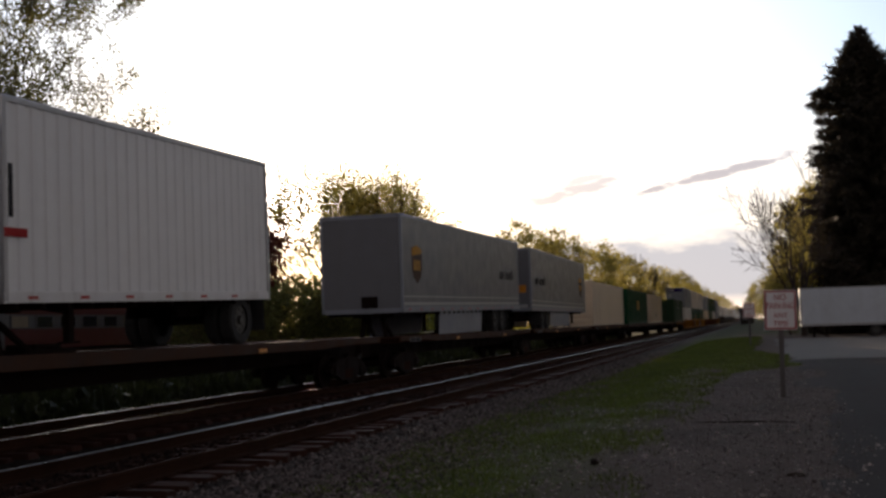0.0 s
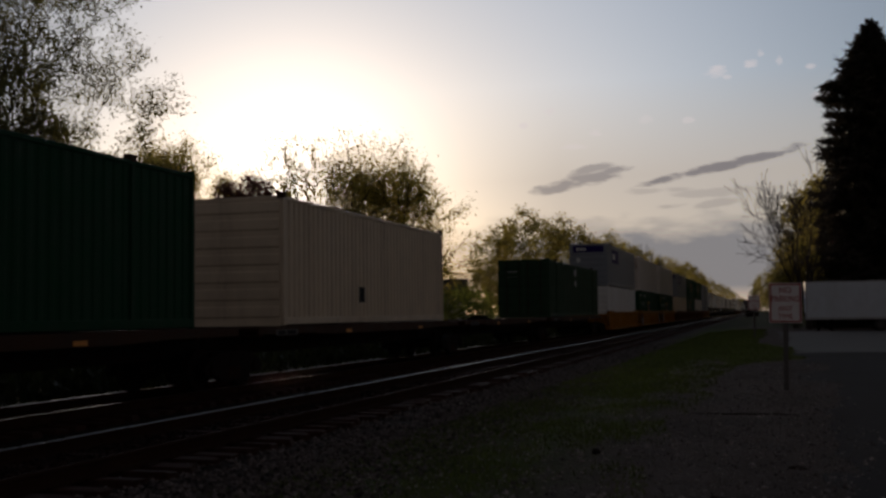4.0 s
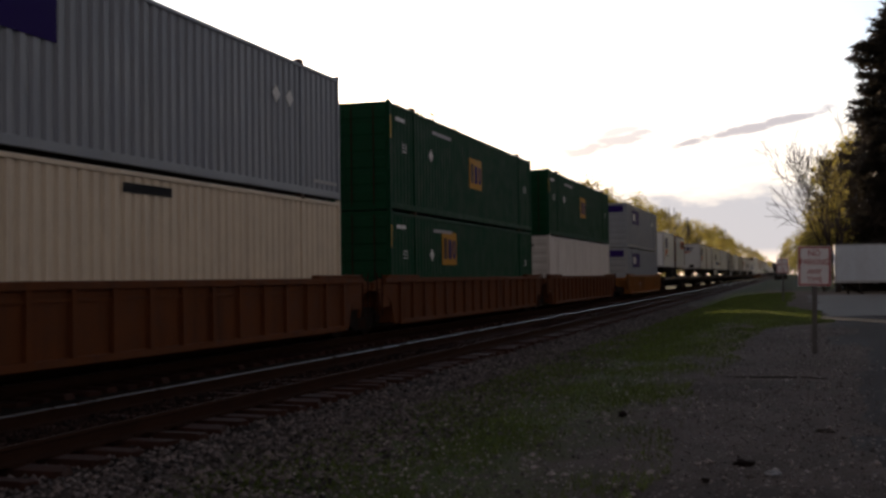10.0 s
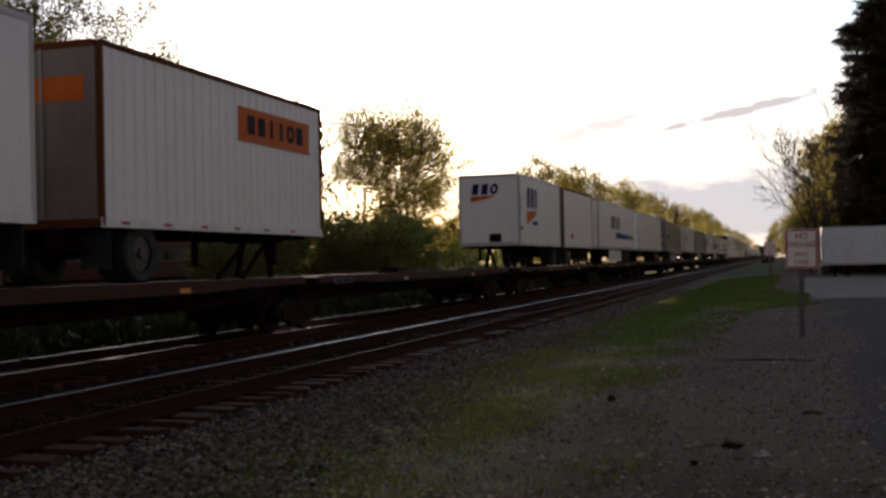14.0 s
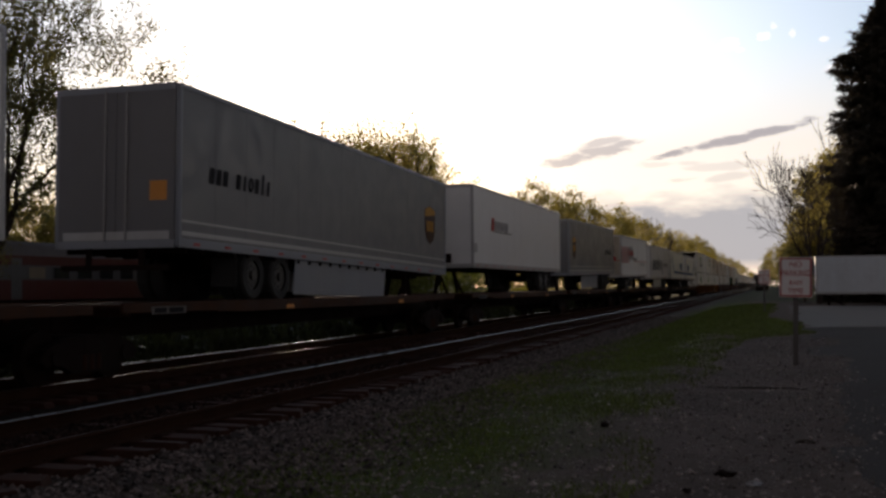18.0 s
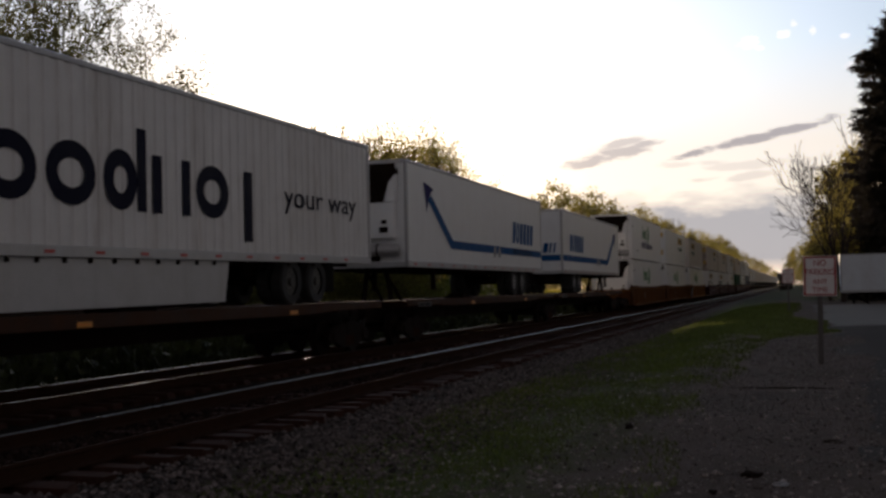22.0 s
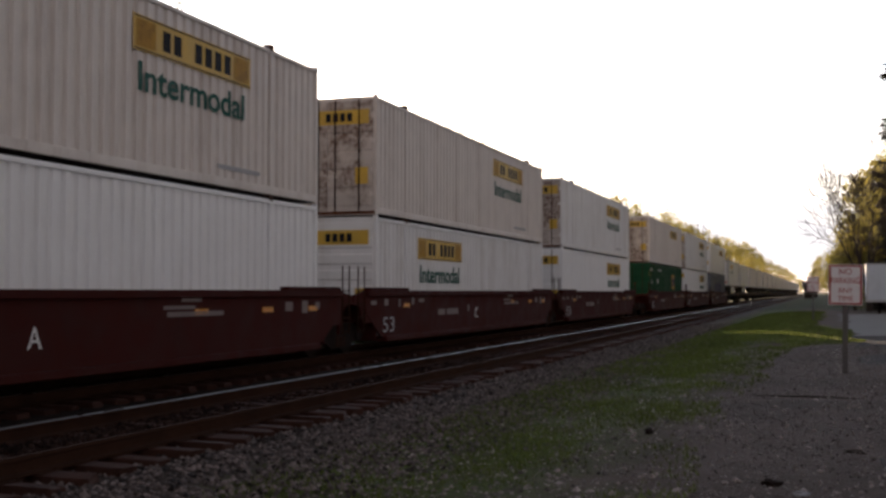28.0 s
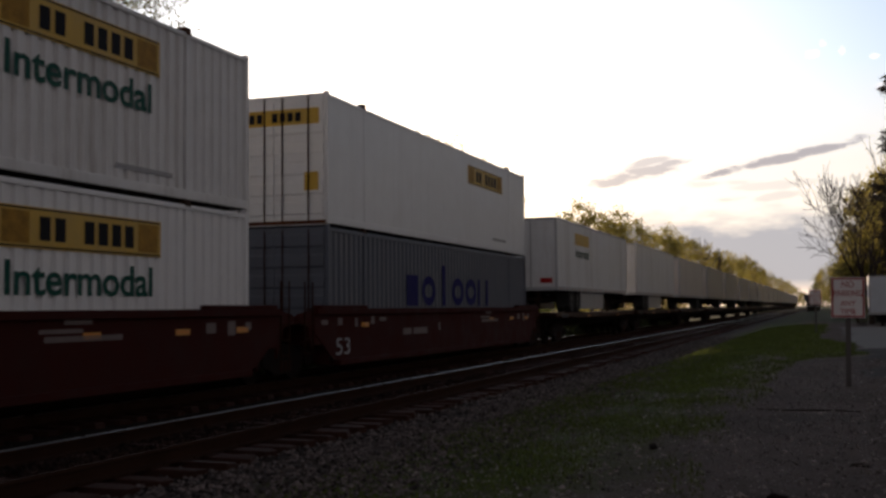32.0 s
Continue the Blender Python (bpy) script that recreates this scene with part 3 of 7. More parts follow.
def container(s, z, paint, label, length=16.15, lead="front", smooth=False, group="containers on the train", recess=0.0, pitch=0.27):
    """A domestic container: its leading end is at y = 0, its near side at x = HALF. recess: how far its front wall stands back inside the frame."""
    ob = thing("container", label, "container", group, at=pose(FAR, s, z))
    L, H, k = length, BOX_H, round(length)
    inset = 0.012 if smooth else 0.02
    for sx in (1, -1):
        if smooth:
            me = shared(("side_panel", k, sx, "s", recess), lambda: grooved(bmesh.new(), max(0.1, recess), L - 0.1, 0.18, H - 0.12, sx * (HALF - 0.012), sx, 13))
        else:
            deep = 0.018 if paint is GREEN else 0.045
            me = shared(("side_panel", k, sx, deep, pitch), lambda: corrugated(bmesh.new(), 0.1, L - 0.1, 0.18, H - 0.12, sx * (HALF - 0.02), sx, pitch, deep))
        part_at("side_panel", me, ob, material=paint)
        part_at("top_rail", shared(("top_rail", k, sx), lambda: boxes((sx * HALF - 0.05 * (sx > 0), sx * HALF + 0.05 * (sx < 0), 0.0, L, H - 0.13, H - 0.045), bevel=0.012)), ob, material=paint)
        part_at("bottom_rail", shared(("bottom_rail", k, sx), lambda: boxes((sx * HALF - 0.06 * (sx > 0), sx * HALF + 0.06 * (sx < 0), 0.0, L, 0.03, 0.19), bevel=0.012)), ob, material=paint)
        posts = [0.0, L - 0.11]
        if L > 13:
            posts += [1.93, L - 2.07]
        for y in posts:
            part_at("corner_post" if y in (0.0, L - 0.11) else "stacking_post", shared(("post", sx), lambda: boxes((sx * HALF - 0.1 * (sx > 0) + 0.003 * sx, sx * HALF + 0.1 * (sx < 0) + 0.003 * sx, 0, 0.11, 0.01, H + 0.012), bevel=0.01)), ob, y=y, material=paint)
        for y in ((1.93, L - 2.07) if L > 13 else (0.0, L - 0.11)):
            part_at("corner_casting", shared(("casting", sx), lambda: boxes((sx * HALF - 0.16 * (sx > 0) + 0.004 * sx, sx * HALF + 0.16 * (sx < 0) + 0.004 * sx, -0.04, 0.15, H - 0.09, H + 0.055), bevel=0.015)), ob, y=y, material=SILL, label="rusty corner casting")
    part_at("roof", shared(("roof", k), lambda: boxes((-HALF + 0.05, HALF - 0.05, 0.02, L - 0.02, H - 0.11, H - 0.06), *[(-HALF + 0.1, HALF - 0.1, 0.3 + i * 0.42, 0.42 + i * 0.42, H - 0.06, H - 0.05) for i in range(int((L - 0.5) / 0.42))])), ob, material=paint)
    part_at("floor", shared(("floor", k), lambda: boxes((-HALF + 0.06, HALF - 0.06, 0.05, L - 0.05, 0.02, 0.14))), ob, material=BLACK)
    if lead == "door":
        for sx in (1, -1):
            d = part_at("door", shared(("door", sx), lambda: ribbed_plate(0.008 if sx > 0 else -HALF + 0.1, HALF - 0.1 if sx > 0 else -0.008, 0.12, H - 0.12, 6, 0.04, -0.012, 0.02)), ob, material=DIRTY_DOOR if paint in (WHITE, TAN_WHITE) else paint)
            for xr in (0.22, 0.85):
                # Shadow lines along the rods are put into their dark colour.
                part_at("lock_rod", shared("lock_rod", lambda: tube(bmesh.new(), (0, -0.055, 0.1), (0, -0.055, H - 0.1), 0.017, n=6)), d, x=sx * xr, material=DECK, label="lock rod in a dark rusty colour that stands in for its shadow")
            for zz in (0.5, 1.1, 1.8, 2.4):
                part_at("hinge", shared("hinge", lambda: boxes((-0.05, 0.05, -0.04, 0, -0.05, 0.05))), d, x=sx * (HALF - 0.1), z=zz, material=paint)
    else:
        part_at("end_wall", shared("end_wall_ribbed", lambda: ribbed_plate(-HALF + 0.1, HALF - 0.1, 0.1, H - 0.1, 7)), ob, y=recess, material=paint)
        for sx in (1, -1) if recess else ():
            part_at("frame_brace", shared(("frame_brace", sx), lambda: tube(bmesh.new(), (sx * (HALF - 0.06), 0.1, H - 0.5), (sx * (HALF - 0.06), 0.5, 0.2), 0.035, n=6)), ob, material=paint)
            part_at("recess_post", shared(("recess_post", sx), lambda: boxes((sx * HALF - 0.09 * (sx > 0), sx * HALF + 0.09 * (sx < 0), 0.5, 0.58, 0.18, H - 0.13))), ob, material=paint)
    part_at("rear_wall", shared("end_wall_plain", lambda: boxes((-HALF + 0.1, HALF - 0.1, -0.05, 0.0, 0.1, H - 0.1))), ob, y=L, material=paint)
    part_at("end_sill", shared("end_sill", lambda: boxes((-HALF + 0.1, HALF - 0.1, -0.012, 0.08, 0.0, 0.12))), ob, material=paint)
    part_at("end_header", shared("end_header", lambda: boxes((-HALF + 0.1, HALF - 0.1, -0.012, 0.08, BOX_H - 0.12, BOX_H - 0.03))), ob, material=paint)
    return ob


def reefer_unit(ob, bottom, top, paint, back=0.0):
    """A cooling machine on the leading wall: white housing with a hatch, sloping dark grille above it, and a banded fuel tank below."""
    h = top - bottom
    y = back
    low, high = bottom + 0.58 * h, top - 0.08
    unit = part("cooling_unit", boxes((-1.02, 1.02, y - 0.3, y - 0.03, bottom + 0.21 * h, low), bevel=0.04), WHITE_CLEAN, ob, "white cooling unit housing")
    part("unit_cowl", boxes((-1.06, 1.06, y - 0.24, y - 0.04, low, high), bevel=0.03), WHITE_CLEAN, unit, "white rounded cowl round the grille")
    g = bmesh.new()
    vs = [g.verts.new(p) for p in ((-0.84, y - 0.31, low), (0.7, y - 0.31, low), (0.86, y - 0.29, high - 0.5), (1.08, y - 0.27, high - 0.28), (1.04, y - 0.26, high), (-1.0, y - 0.26, high))]
    vb = [g.verts.new((v.co.x, y - 0.05, v.co.z)) for v in vs]
    g.faces.new(vs)
    g.faces.new(vb[::-1])
    for i in range(6):
        g.faces.new((vs[i], vb[i], vb[(i + 1) % 6], vs[(i + 1) % 6]))
    part("grille", g, BLACK, unit, "black grille")
    for i in range(9):
        part_at("grille_slat", shared("grille_slat", lambda: boxes((-0.82, 0.68, -0.322, -0.28, 0, 0.03))), unit, y=y, z=low + 0.06 + i * 0.036 * h, material=BLACK)
    part("door_panel", boxes((-0.8, 0.42, y - 0.318, y - 0.3, bottom + 0.25 * h, low - 0.06), bevel=0.008), WHITE_CLEAN, unit, "smooth white service door")
    for u, v, a in ((-0.12, 0.31, 0.1), (0.66, 0.36, 0.1), (0.6, 0.27, 0.16)):
        part("hatch", boxes((u, u + a * 1.5, y - 0.325, y - 0.3, bottom + v * h, bottom + v * h + a)), BLACK, unit, "small dark opening")
    tank = bmesh.new()
    tube(tank, (-1.1, y - 0.2, bottom + 0.1 * h), (1.1, y - 0.2, bottom + 0.1 * h), 0.17, n=12)
    part("fuel_tank", tank, PALE_GREY, unit, "dull silver fuel tank", True)
    for u in (-0.7, -0.1, 0.5):
        part("tank_band", tube(bmesh.new(), (u, y - 0.2, bottom + 0.1 * h), (u + 0.05, y - 0.2, bottom + 0.1 * h), 0.18, n=12), BLACK, unit, "dark steel band")


TB, TT = 0.9, 3.85        # a trailer's box, above the deck


def tyre_mesh():
    bm = bmesh.new()
    prof = [(0.29, -0.13), (0.46, -0.14), (0.5, -0.1), (0.5, 0.1), (0.46, 0.14), (0.29, 0.13)]
    n = 18
    rings = [[bm.verts.new((x, r * math.cos(2 * math.pi * i / n), r * math.sin(2 * math.pi * i / n))) for i in range(n)] for r, x in prof]
    for a, b in zip(rings, rings[1:]):
        for i in range(n):
            bm.faces.new((a[i], b[i], b[(i + 1) % n], a[(i + 1) % n]))
    return bm


def rim_mesh():
    bm = bmesh.new()
    tube(bm, (0.0, 0, 0), (0.06, 0, 0), 0.3, 0.29, n=18)
    tube(bm, (0.06, 0, 0), (0.12, 0, 0), 0.1, 0.09, n=10)
    for i in range(8):
        a = 2 * math.pi * i / 8
        tube(bm, (0.06, 0.2 * math.cos(a), 0.2 * math.sin(a)), (0.075, 0.2 * math.cos(a), 0.2 * math.sin(a)), 0.035, n=6)
    return bm


def trailer(s, paint, label, length=16.15, lead="front", ribs=0, skirt=None, rim=None, dots=True, end_paint=None, deck=1.22, grooves=0, group="road trailers on the train", x=FAR, rail_paint=None, low_paint=None):
    """A road trailer; its leading end is at y = 0. Wheels stand under its door end."""
    ob = thing("semi_trailer", label, "trailer", group, at=pose(x, s, deck))
    L, k = length, round(length * 10)
    end_paint = end_paint or paint
    rail_paint = rail_paint or PALE_GREY
    for sx in (1, -1):
        if ribs:
            me = shared(("trailer_side", k, sx, ribs), lambda: corrugated(bmesh.new(), 0.05, L - 0.05, TB + 0.16, TT - 0.1, sx * (HALF - 0.012), sx, pitch=ribs, depth=0.022))
        elif grooves:
            me = shared(("trailer_side_fluted", k, sx), lambda: fluted(bmesh.new(), 0.05, L - 0.05, TB + 0.15, TT - 0.08, sx * (HALF - 0.012), sx, grooves))
        else:
            me = shared(("trailer_side_plain", k, sx), lambda: grooved(bmesh.new(), 0.05, L - 0.05, TB + 0.15, TT - 0.08, sx * (HALF - 0.012), sx, max(6, round(L / 1.24))))
        part_at("side_panel", me, ob, material=paint)
        part_at("top_rail", shared(("trailer_top_rail", k, sx), lambda: boxes((sx * HALF - 0.04 * (sx > 0), sx * HALF + 0.04 * (sx < 0), 0.0, L, TT - 0.1, TT), bevel=0.012)), ob, material=rail_paint)
        part_at("bottom_rail", shared(("trailer_bottom_rail", k, sx), lambda: boxes((sx * HALF - 0.05 * (sx > 0), sx * HALF + 0.05 * (sx < 0), 0.0, L, TB, TB + 0.17), bevel=0.01)), ob, material=low_paint or rail_paint)
        for y in (0.0, L - 0.09):
            part_at("corner_post", shared(("trailer_post", sx), lambda: boxes((sx * HALF - 0.09 * (sx > 0) + 0.002 * sx, sx * HALF + 0.09 * (sx < 0) + 0.002 * sx, 0, 0.09, TB + 0.02, TT - 0.02), bevel=0.012)), ob, y=y, material=rail_paint)
    part_at("roof", shared(("trailer_roof", k), lambda: boxes((-HALF + 0.04, HALF - 0.04, 0.01, L - 0.01, TT - 0.05, TT - 0.015))), ob, material=paint)
    part_at("floor", shared(("trailer_floor", k), lambda: prism(bmesh.new(), [(L - 0.02, TB + 0.12), (0.02, TB + 0.12), (0.02, TB + 0.02)] + [p for i in range(int(L / 0.6) - 1) for p in ((0.3 + i * 0.6, TB + 0.02), (0.3 + i * 0.6, TB - 0.08), (0.36 + i * 0.6, TB - 0.08), (0.36 + i * 0.6, TB + 0.02))] + [(L - 0.02, TB + 0.02)], -HALF + 0.05, HALF - 0.05)), ob, material=BLACK)
    if lead == "rear":
        for sx in (1, -1):
            d = part_at("door", shared(("trailer_door", sx), lambda: boxes((0.006 if sx > 0 else -HALF + 0.09, HALF - 0.09 if sx > 0 else -0.006, -0.015, 0.03, TB + 0.14, TT - 0.12))), ob, material=end_paint)
            part_at("lock_rod", shared("trailer_rod", lambda: tube(bmesh.new(), (0, -0.04, TB + 0.14), (0, -0.04, TT - 0.1), 0.02, n=6)), d, x=sx * 0.22, material=GALV)
        part_at("bumper", shared("trailer_bumper", lambda: boxes((-1.1, 1.1, -0.06, 0.02, 0.5, 0.6), (-0.6, -0.5, -0.04, 0.02, 0.6, TB), (0.5, 0.6, -0.04, 0.02, 0.6, TB))), ob, material=BLACK)
    else:
        part_at("front_wall", shared("trailer_front", lambda: boxes((-HALF + 0.09, HALF - 0.09, -0.015, 0.03, TB + 0.1, TT - 0.1))), ob, material=end_paint)
        part_at("connector_box", shared("trailer_connector", lambda: boxes((0.0, 0.5, -0.09, -0.015, TB + 0.16, TB + 0.5), bevel=0.02)), ob, material=BLACK)
    part_at("end_header", shared("trailer_header", lambda: boxes((-HALF + 0.09, HALF - 0.09, -0.02, 0.06, TT - 0.12, TT))), ob, material=rail_paint)
    part_at("end_sill", shared("trailer_sill", lambda: boxes((-HALF + 0.09, HALF - 0.09, -0.02, 0.06, TB, TB + 0.14))), ob, material=rail_paint)
    part_at("rear_wall", shared("trailer_back", lambda: boxes((-HALF + 0.09, HALF - 0.09, -0.03, 0.0, TB, TT))), ob, y=L, material=end_paint)
    # running gear
    flip = (lambda y: y) if lead == "rear" else (lambda y: L - y)
    short = L < 10
    axles = (flip(1.2),) if short else (flip(3.0), flip(4.25))
    mid = sum(axles) / len(axles)
    part("slider_frame", boxes((-0.55, -0.42, mid - 1.4, mid + 1.4, 0.6, TB), (0.42, 0.55, mid - 1.4, mid + 1.4, 0.6, TB), (-0.9, 0.9, mid - 0.08, mid + 0.08, 0.55, 0.75)), BLACK, ob)
    for y in axles:
        part_at("axle", shared("axle", lambda: tube(bmesh.new(), (-1.0, 0, 0.5), (1.0, 0, 0.5), 0.07, n=8)), ob, y=y, material=BLACK)
        for sx in (1, -1):
            w = part_at("wheel", shared("tyre", tyre_mesh), ob, x=sx * 1.08, y=y, z=0.5, material=RUBBER)
            part_at("rim", shared("rim", rim_mesh), w, x=0.03 if sx > 0 else 0.0, material=rim or DARK_RIM, rz=0 if sx > 0 else math.pi)
            part_at("inner_tyre", shared("tyre", tyre_mesh), w, x=-0.33 * sx, material=RUBBER)
    part("mudflap", boxes((0.7, 1.25, flip(0.25 if short else 2.2), flip(0.25 if short else 2.2) + 0.02, 0.25, TB)), RUBBER, ob)
    leg = flip(L - (1.9 if short else 3.1))
    for sx in (1, -1):
        bm = boxes((sx * 0.95 - 0.06, sx * 0.95 + 0.06, leg - 0.06, leg + 0.06, 0.3, TB), (sx * 0.95 - 0.12, sx * 0.95 + 0.12, leg - 0.12, leg + 0.12, 0.27, 0.3))
        tube(bm, (sx * 0.95, leg, 0.75), (sx * 0.45, leg - 0.6, TB), 0.03, n=6)
        part("landing_leg", bm, BLACK, ob)
    pin = flip(L - 0.95)
    lean_y = -1.1 if lead == "rear" else 1.1
    for sx in (1, -1):
        part_at("hitch_strut", shared(("hitch_strut", lead, sx), lambda: tube(tube(bmesh.new(), (sx * 0.42, 0, 0.0), (sx * 0.3, 0, TB - 0.12), 0.075, n=8), (sx * 0.3, lean_y, 0.0), (sx * 0.26, 0, TB - 0.16), 0.055, n=8)), ob, y=pin, material=BLACK, label="dark hitch strut")
    part_at("hitch_plate", shared("hitch_plate", lambda: boxes((-0.5, 0.5, -0.45, 0.45, TB - 0.13, TB + 0.01), bevel=0.03)), ob, y=pin, material=BLACK, label="dark hitch plate")
    if skirt:
        for sx in (1, -1):
            part("side_skirt", prism(bmesh.new(), [(skirt[0] + 0.12, TB), (skirt[1] - 0.1, TB), (skirt[1] - 0.28, 0.14), (skirt[0], 0.14)], sx * 1.2 - 0.01, sx * 1.2 + 0.01), skirt[2], ob, "pale side skirt panel")
    if dots:
        n = int(L / 1.22)
        for i in range(n):
            part_at("reflector", shared("reflector", lambda: boxes((HALF, HALF + 0.006, 0, 0.22, TB + 0.055, TB + 0.105))), ob, y=0.5 + i * (L - 1) / n, material=REFLECTOR)
    return ob


# ---- rail cars ----
def bogie(parent, y, name="bogie"):
    """A two-axle truck: side frames, bolster, springs, wheelsets."""
    b = part_at(name, shared("bogie_bolster", lambda: boxes((-1.1, 1.1, -0.22, 0.22, 0.42, 0.74), bevel=0.03)), parent, y=y, material=BLACK)
    for sx in (-1, 1):
        part_at("side_frame", shared("bogie_frame", lambda: prism(bmesh.new(), [(-1.25, 0.42), (-1.1, 0.3), (-0.75, 0.3), (-0.45, 0.16), (0.45, 0.16), (0.75, 0.3), (1.1, 0.3), (1.25, 0.42), (1.1, 0.56), (0.6, 0.72), (-0.6, 0.72), (-1.1, 0.56)], -0.07, 0.07)), b, x=sx * 1.02, material=BLACK)

    def wheelset():
        bm = bmesh.new()
        for sx in (-1, 1):
            tube(bm, (sx * 0.68, 0, 0.42), (sx * 0.8, 0, 0.42), 0.42, 0.42, n=20)
            tube(bm, (sx * 0.65, 0, 0.42), (sx * 0.68, 0, 0.42), 0.45, 0.45, n=20)
            tube(bm, (sx * 0.98, 0, 0.42), (sx * 1.13, 0, 0.42), 0.15, 0.13, n=10)
        tube(bm, (-1.0, 0, 0.42), (1.0, 0, 0.42), 0.08, n=8)
        return bm
    for yy in (-0.88, 0.88):
        part_at("wheelset", shared("wheelset", wheelset), b, y=yy, material=BLACK)

    for sx in (-1, 1):
        for yy in (-0.18, 0, 0.18):
            part_at("spring", shared("bogie_spring", lambda: tube(bmesh.new(), (0, 0, 0.2), (0, 0, 0.44), 0.075, n=8)), b, x=sx * 1.04, y=yy, material=DECK)


def coupler(parent, y, sign):
    part("coupler", boxes((-0.12, 0.12, min(y, y + sign * 0.8), max(y, y + sign * 0.8), 0.72, 0.98), (-0.2, 0.2, y + sign * 0.62 - 0.12, y + sign * 0.62 + 0.12, 0.66, 1.04), bevel=0.02), BLACK, parent)
    bm = bmesh.new()
    tube(bm, (0.3, y, 0.75), (0.35, y + sign * 0.4, 0.35), 0.03, n=6)
    tube(bm, (0.35, y + sign * 0.4, 0.35), (0.3, y + sign * 0.8, 0.7), 0.03, n=6)
    part("air_hose", bm, RUBBER, parent)


WELL_SILL, WELL_LOW, WELL_X = 1.46, 0.27, 1.5


def well_car(s, paint, style, label, ends=(False, False), bogies=(0,)):
    """One unit of a well car; a 53 ft container stands at y = 0 to 16.15. Bogies are shared at the joints."""
    ob = thing("well_car", label, "well car", "well cars of the train", at=pose(FAR, s, 0))
    y0, y1 = -0.9, 17.05
    for sx in (1, -1):
        if style == "smooth":
            outline = [(y0, WELL_SILL), (y1, WELL_SILL), (y1, 0.95), (y1 - 0.45, 0.66), (y1 - 0.85, 0.4), (y1 - 1.4, WELL_LOW), (y0 + 1.4, WELL_LOW), (y0 + 0.85, 0.4), (y0 + 0.45, 0.66), (y0, 0.95)]
        else:
            outline = [(y0, WELL_SILL), (y1, WELL_SILL), (y1, 1.0), (y1 - 0.25, 0.97), (y1 - 0.58, 0.82), (y1 - 0.78, WELL_LOW), (y0 + 0.78, WELL_LOW), (y0 + 0.58, 0.82), (y0 + 0.25, 0.97), (y0, 1.0)]
        def side(outline=outline, sx=sx):
            return prism(bmesh.new(), outline, sx * (WELL_X - 0.1) - 0.02, sx * (WELL_X - 0.1) + 0.02)
        p = part_at("side_wall", shared(("well_side", style, sx), side), ob, material=paint)
        part_at("top_chord", shared(("well_chord", sx), lambda: boxes((sx * (WELL_X - 0.075) - 0.075, sx * (WELL_X - 0.075) + 0.075, y0, y1, WELL_SILL - 0.13, WELL_SILL), bevel=0.012)), p, material=paint)
        part_at("bottom_chord", shared(("well_low", sx), lambda: boxes((sx * (WELL_X - 0.07) - 0.06, sx * (WELL_X - 0.07) + 0.06, y0 + 1.1, y1 - 1.1, WELL_LOW - 0.03, WELL_LOW + 0.09), bevel=0.01)), p, material=paint)
        if style == "ribbed":
            for i in range(17):
                yy = y0 + 1.15 + i * (y1 - y0 - 2.3) / 16
                part_at("rib", shared(("well_rib", sx), lambda: prism(bmesh.new(), [(-0.055, WELL_LOW + 0.08), (0.055, WELL_LOW + 0.08), (0.055, WELL_SILL - 0.12), (-0.055, WELL_SILL - 0.12)], sx * (WELL_X - 0.08), sx * (WELL_X - 0.005))), p, y=yy, material=paint)
            part_at("inner_rail", shared(("well_inner", sx), lambda: boxes((sx * (WELL_X - 0.065) - 0.02, sx * (WELL_X - 0.065) + 0.02, y0 + 1.1, y1 - 1.1, WELL_SILL - 0.3, WELL_SILL - 0.26))), p, material=paint)
        for yy in (y0 + 0.15, y1 - 2.55):
            part_at("raised_cap", shared(("well_cap", sx), lambda: boxes((sx * (WELL_X - 0.1) - 0.1, sx * (WELL_X - 0.1) + 0.1, 0, 2.4, WELL_SILL, WELL_SILL + 0.07), bevel=0.015)), p, y=yy, material=paint)
    for yy in (0.4, 2.2, 5.0, 8.0, 11.0, 14.0, 15.7):
        part_at("floor_beam", shared("well_floor", lambda: boxes((-1.4, 1.4, -0.2, 0.2, 0.24, 0.34))), ob, y=yy, material=paint)
    for yy, sg in ((y0, -1), (y1, 1)):
        part_at("end_bulkhead", shared(("well_bulkhead", sg), lambda: boxes((-1.4, 1.4, min(0, sg * -0.5), max(0, sg * -0.5), 0.7, 1.3), (-0.5, 0.5, min(0, sg * 0.75), max(0, sg * 0.75), 0.72, 1.1), bevel=0.02)), ob, y=yy, material=paint)
        for sx in (-1, 1):
            part_at("end_beam", shared(("well_end_beam", sg, sx), lambda: prism(bmesh.new(), [(0, 1.0), (0, WELL_SILL - 0.02), (sg * 0.62, WELL_SILL - 0.12), (sg * 0.66, 1.16), (sg * 0.3, 1.1)], sx * 1.36 - 0.05, sx * 1.36 + 0.05)), ob, y=yy, material=paint)
            part_at("end_gusset", shared(("well_gusset", sg, sx), lambda: prism(bmesh.new(), [(0, 0.5), (0, 1.0), (sg * 0.26, 1.1), (sg * 0.18, 0.86)], sx * 1.36 - 0.03, sx * 1.36 + 0.03)), ob, y=yy, material=paint)
        part_at("end_plate", shared("well_end_plate", lambda: boxes((-1.37, 1.37, -0.025, 0.025, 0.3, 0.76))), ob, y=yy - sg * 0.72, material=paint)
        part_at("end_platform", shared(("well_platform", sg), lambda: boxes((-1.35, 1.35, min(0, sg * 0.5), max(0, sg * 0.5), 1.12, 1.17))), ob, y=yy, material=paint)
